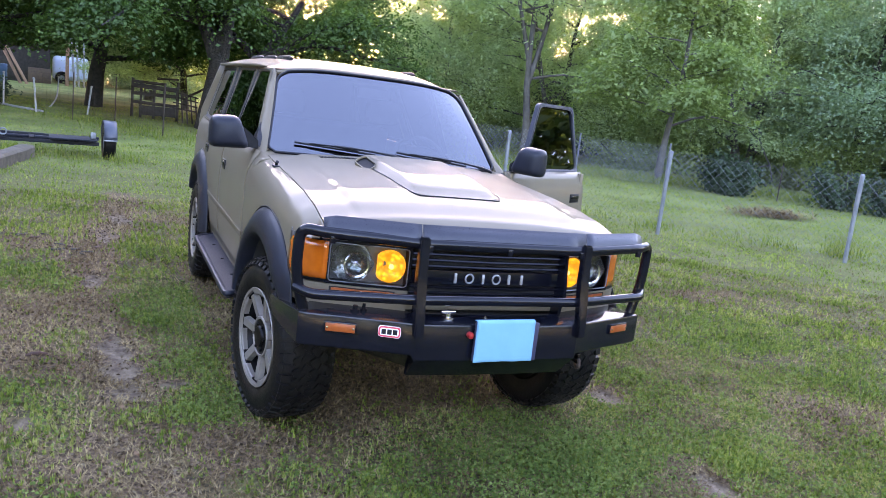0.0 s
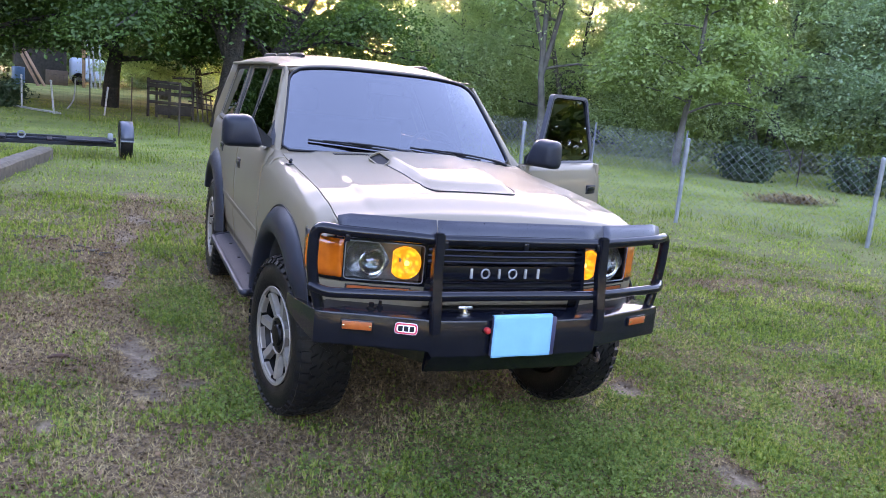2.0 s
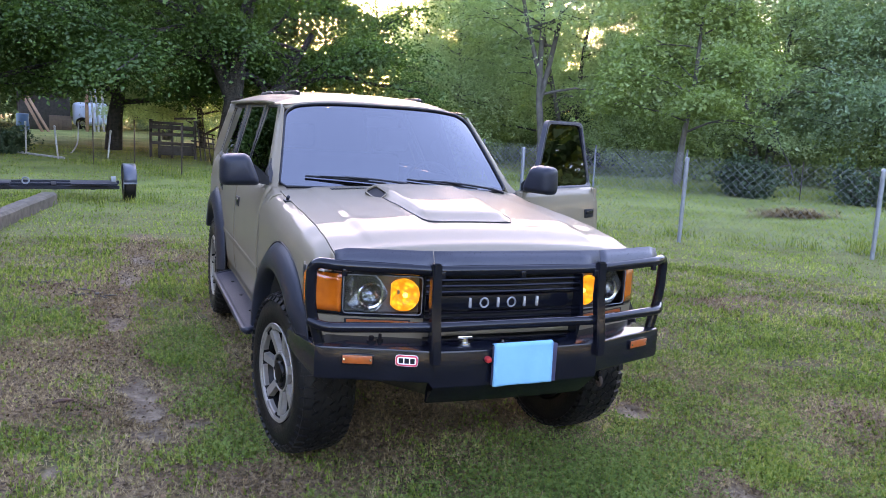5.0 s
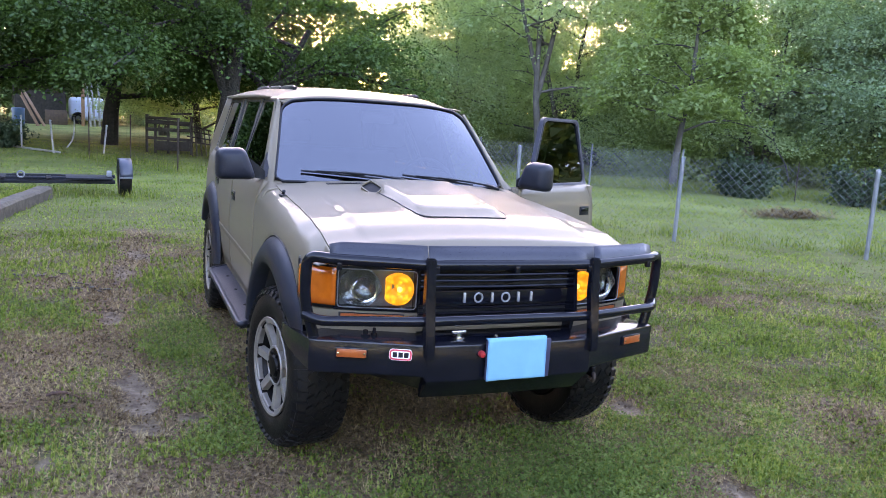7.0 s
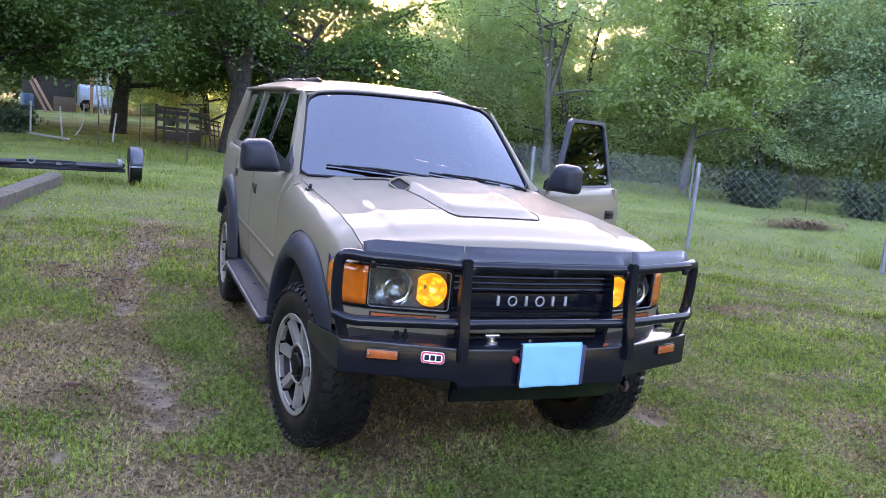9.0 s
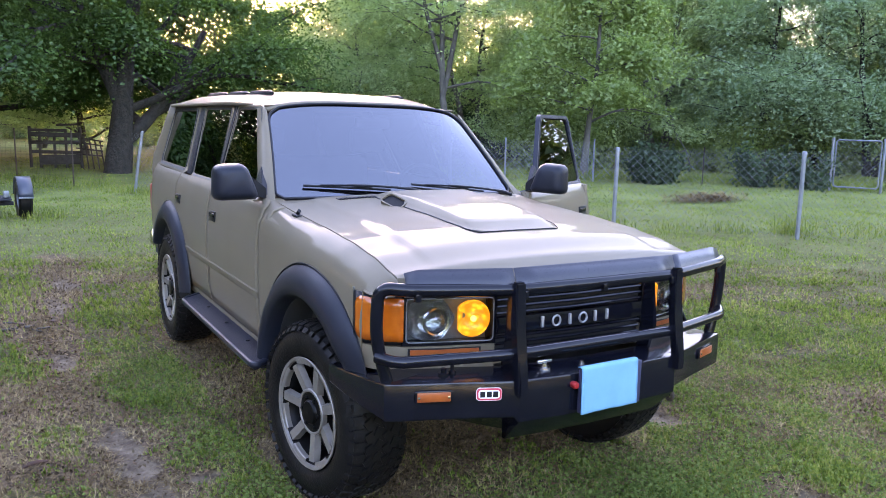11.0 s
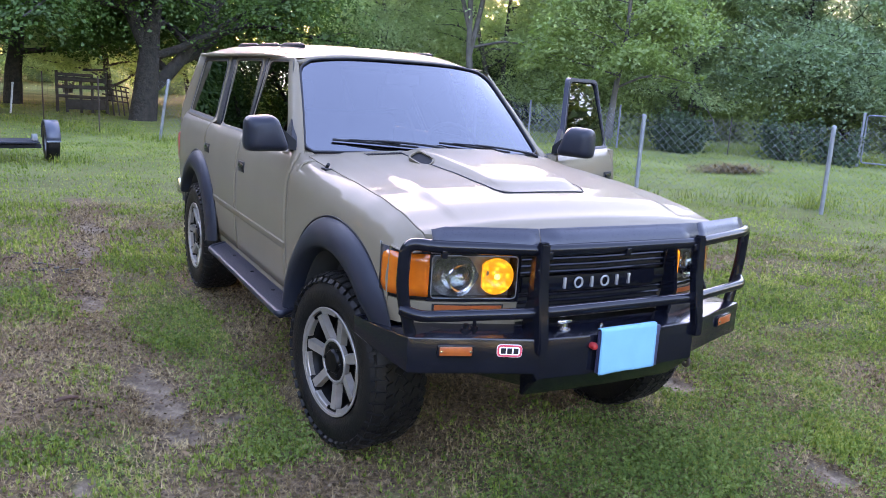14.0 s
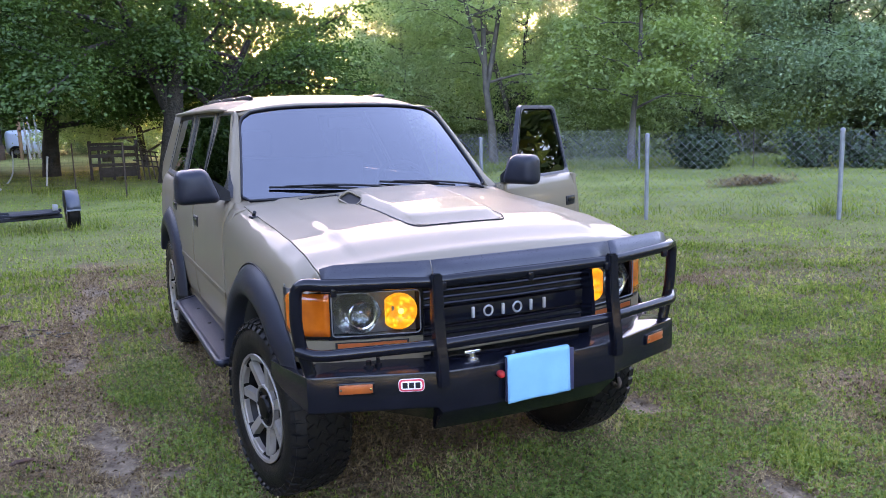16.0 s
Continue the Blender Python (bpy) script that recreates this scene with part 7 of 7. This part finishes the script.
for li, (r0, r1, n, l0, l1, w0, w1) in enumerate(layers):
    x, y = scatter(g, n, r0, r1)
    # growth in small clumps: pull the roots towards a jittered lattice
    cs = 0.035 if li == 0 else 0.06
    jx, jy = np.round(x / cs), np.round(y / cs)
    hx, hy = np.sin(jx * 12.9898 + jy * 78.233) * 43758.5453, np.sin(jx * 39.346 + jy * 11.135) * 24634.6345
    qx, qy = (jx + (hx - np.floor(hx)) - 0.5) * cs, (jy + (hy - np.floor(hy)) - 0.5) * cs
    pull = g.uniform(0.25, 0.95, n)
    x, y = x + (qx - x) * pull, y + (qy - y) * pull
    vig = (hx * 7.31 - np.floor(hx * 7.31))
    b, mu = sample(BARE, x, y), sample(MUD, x, y)
    gr = growth(x, y)
    keep = ((g.uniform(size=n) * (0.35 + 1.3 * vig)) > np.clip(b * 1.4 + mu * 1.6, 0, 1.6)) & (g.uniform(size=n) < 0.16 + 0.84 * gr)
    x1, y1 = x[keep], y[keep]
    blades("grass", x1, y1, lift(x1, y1), g.uniform(l0, l1, len(x1)) * (0.45 + 1.0 * vig[keep]) * (1 - 0.35 * b[keep]) * (0.65 + 0.5 * gr[keep]), g.uniform(w0, w1, len(x1)), np.abs(g.normal(0.45, 0.4, len(x1))), g, GREEN if li < 2 else GREEN_FAR, "short green lawn grass in uneven patches", single=True)
    x, y = scatter(g, int(n * (0.5 if li == 0 else 0.75)), r0, r1)
    b, mu = sample(BARE, x, y), sample(MUD, x, y)
    keep = g.uniform(size=len(x)) < np.clip((0.26 + 0.5 * (1 - growth(x, y))) * (1.0 if li == 0 else 0.35) + b * 0.75 - mu * 1.6, 0.01, 0.85)
    x1, y1 = x[keep], y[keep]
    blades("dead_grass", x1, y1, lift(x1, y1), g.uniform(l0 * 1.8, l1 * 2.2, len(x1)), g.uniform(w0 * 0.6, w1 * 0.65, len(x1)), np.clip(g.normal(1.2, 0.28, len(x1)), 0.4, 1.5), g, STRAW, "dry tan thatch and cut grass on bare earth", single=True)
# the lawn round about
x, y = scatter(g, 110000, 0.2, 9.0, 70.0, 351.0)
blades("grass", x, y, lift(x, y), g.uniform(0.02, 0.05, len(x)), g.uniform(0.012, 0.022, len(x)), np.abs(g.normal(0.5, 0.4, len(x))), g, GREEN, "short green lawn grass in uneven patches", single=True)
x, y = scatter(g, 70000, 0.2, 9.0, 70.0, 351.0)
blades("dead_grass", x, y, lift(x, y), g.uniform(0.03, 0.07, len(x)), g.uniform(0.006, 0.012, len(x)), g.uniform(0.8, 1.45, len(x)), g, STRAW, "dry tan thatch and cut grass on bare earth", single=True)
# broad-leaved clover mats
cx, cy = [], []
for px, py, sx, sy, n in ((0.5, -0.6, 0.42, 0.26, 6500), (0.3, -0.95, 0.40, 0.24, 3500), (-1.12, 2.0, 0.16, 0.5, 2000), (-1.0, 0.12, 0.13, 0.14, 900), (-1.15, 0.75, 0.12, 0.2, 600), (-2.25, -0.75, 0.2, 0.2, 900), (1.5, -1.5, 0.35, 0.3, 2600), (1.6, -0.55, 0.45, 0.3, 1500), (3.4, 1.6, 1.2, 0.9, 3000), (-2.6, 2.9, 0.4, 0.5, 1100), (2.2, 0.2, 0.5, 0.35, 1500)):
    cx.append(g.normal(px, sx, n))
    cy.append(g.normal(py, sy, n))
sx_, sy_ = scatter(g, 130000, 2.5, 7.5)
thick = (growth(sx_, sy_) * (1 - np.clip(sample(BARE, sx_, sy_) * 1.6, 0, 1)) > g.uniform(0.15, 1.1, len(sx_)))
cx, cy = np.concatenate(cx + [sx_[thick]]), np.concatenate(cy + [sy_[thick]])
keep = (sample(MUD, cx, cy) < 0.3)
cx, cy = cx[keep], cy[keep]
C = np.stack([cx, cy, lift(cx, cy) + g.uniform(0.012, 0.04, len(cx))], 1)
cl = new("clover", leaf_mesh("clover", C, g.normal(size=(len(cx), 3)) * 0.45 + np.array([0, 0, 1.0]), 0.0135, g, CLOVER, 1.1))
tagged(cl, "bright green clover and broad-leaved weeds", "clover", kind="stuff")


def tuft(label, at, n, h, spread, seed, mat):
    r = np.random.default_rng(seed)
    x, y = r.normal(at[0], spread, n), r.normal(at[1], spread, n)
    return blades("weed_tuft", x, y, lift(x, y), r.uniform(h * 0.5, h, n), r.uniform(0.006, 0.016, n), np.abs(r.normal(0.25, 0.25, n)), r, mat, label, "weeds")


for i, (x, y, n, h, s) in enumerate(((9.05, 4.7, 160, 0.42, 0.16), (8.3, 5.3, 90, 0.3, 0.2), (7.7, 5.9, 70, 0.22, 0.2), (7.0, 6.6, 120, 0.22, 0.2), (9.9, 3.9, 110, 0.26, 0.3), (6.2, 7.8, 120, 0.22, 0.35), (1.1, 15.1, 260, 0.22, 0.4), (0.3, 16.6, 300, 0.2, 0.5), (-0.6, 18.6, 350, 0.22, 0.7), (-1.6, 20.0, 300, 0.2, 0.6), (-1.0, 11.2, 120, 0.22, 0.25), (-2.0, 11.2, 160, 0.22, 0.5), (1.46, -0.97, 420, 0.06, 0.075))):
    tuft("tall uncut grass and weeds round a post" if i < 10 else "uncut tuft of grass", (x, y), n, h, s, 300 + i, GREEN)
# tall grass along the far fence
r = np.random.default_rng(9)
t = r.uniform(0, 1, 9000)
pts = np.array([(3.0, 21.8), (8.5, 17.6), (11.5, 15.6), (14.6, 14.0), (17.0, 11.2), (18.2, 8.0)])
seg = np.minimum((t * 5).astype(int), 4)
f = t * 5 - seg
px = pts[seg, 0] * (1 - f) + pts[seg + 1, 0] * f + r.normal(0.4, 0.4, 9000)
py = pts[seg, 1] * (1 - f) + pts[seg + 1, 1] * f + r.normal(0.6, 0.5, 9000)
blades("tall_grass", px, py, lift(px, py), r.uniform(0.12, 0.32, 9000), r.uniform(0.012, 0.022, 9000), np.abs(r.normal(0.2, 0.2, 9000)), r, GREEN, "tall uncut grass along the back fence")
# brush heap, twig, fallen leaves
n = 1500
bx, by = r.normal(11.8, 0.45, n), r.normal(8.75, 0.22, n)
blades("brush_heap", bx, by, lift(bx, by) + np.abs(r.normal(0.05, 0.05, n)), r.uniform(0.1, 0.3, n), r.uniform(0.01, 0.03, n), r.uniform(0.9, 1.5, n), r, STRAW, "low heap of dry brush and soil in the yard", "brush")
bm = bmesh.new()
tube(bm, [(-1.93, 0.92, 0.03), (-1.90, 0.935, 0.036), (-1.86, 0.94, 0.036), (-1.82, 0.945, 0.03)], [0.006, 0.011, 0.010, 0.005], 8)
solo("twig", bm, REDWOOD, "short reddish brown piece of wood on the ground", "twig")
n = 500
lx, ly = np.concatenate([r.normal(-1.9, 1.0, n // 2), r.uniform(-2, 4, n // 2)]), np.concatenate([r.normal(1.0, 2.0, n // 2), r.uniform(-1.5, 4, n // 2)])
C = np.stack([lx, ly, lift(lx, ly) + 0.012], 1)
lt = new("leaf_litter", leaf_mesh("leaf_litter", C, r.normal(size=(n, 3)) * 0.3 + np.array([0, 0, 1.0]), 0.022, r, blade_material("dry_leaf", [(0.09, 0.05, 0.03), (0.16, 0.09, 0.05), (0.2, 0.13, 0.08)], 0.1), 1.6))
tagged(lt, "scattered dry brown leaves and bark bits", "leaf litter", kind="stuff")

# torn bark beside the rut
for k in range(16):
    bx, by = ((-1.77, 3.66) if k < 9 else (-2.24, 4.26))
    bx, by, a = bx + r.normal(0, 0.16), by + r.normal(0, 0.10), r.uniform(0, 180)
    bm = bmesh.new()
    w, h = r.uniform(0.05, 0.13), r.uniform(0.015, 0.04)
    box(bm, (-w / 2, -h / 2, -0.003), (w / 2, h / 2, 0.006), 0.002, Matrix.Rotation(r.normal(0, 0.12), 4, 'X'))
    solo("bark_piece", bm, OLD_WOOD if k % 3 else REDWOOD, "torn piece of dark bark on the worn ground", "bark", "bark litter", m=pose(bx, by, ground_z(bx, by) + 0.012, 0, 0, a))

# crumbs of soil and bark in the worn places
n = 40000
lx, ly = r.uniform(-3.6, 3.2, n), r.uniform(-1.9, 7.0, n)
b = sample(BARE, lx, ly)
keep = r.uniform(size=n) < np.clip(b * 1.1 - 0.08, 0, 0.9)
lx, ly = lx[keep], ly[keep]
C = np.stack([lx, ly, lift(lx, ly) + 0.008], 1)
cr = new("soil_crumbs", leaf_mesh("soil_crumbs", C, r.normal(size=(len(lx), 3)) * 0.8 + np.array([0, 0, 1.0]), 0.017, r, blade_material("soil_crumb", [(0.020, 0.014, 0.009), (0.07, 0.047, 0.028), (0.21, 0.16, 0.105)], 0.0, 3.0), 1.3))
tagged(cr, "loose crumbs of soil and bark on bare earth", "soil", kind="stuff")
# grass on the raised bed
n = 9000
t, u = r.uniform(0, 1, n), r.uniform(0, 0.75, n) ** 1.3
x, y = -2.6 - 1.15 * t - 5.0 * u * u - 0.02, 10.5 - 6.0 * t + 0.6 * u
blades("bed_grass", x, y, 0.2 * (1 - u ** 3), r.uniform(0.03, 0.09, n), r.uniform(0.01, 0.018, n), np.abs(r.normal(0.5, 0.4, n)), r, GREEN, "rough green grass on the raised bed", single=True)
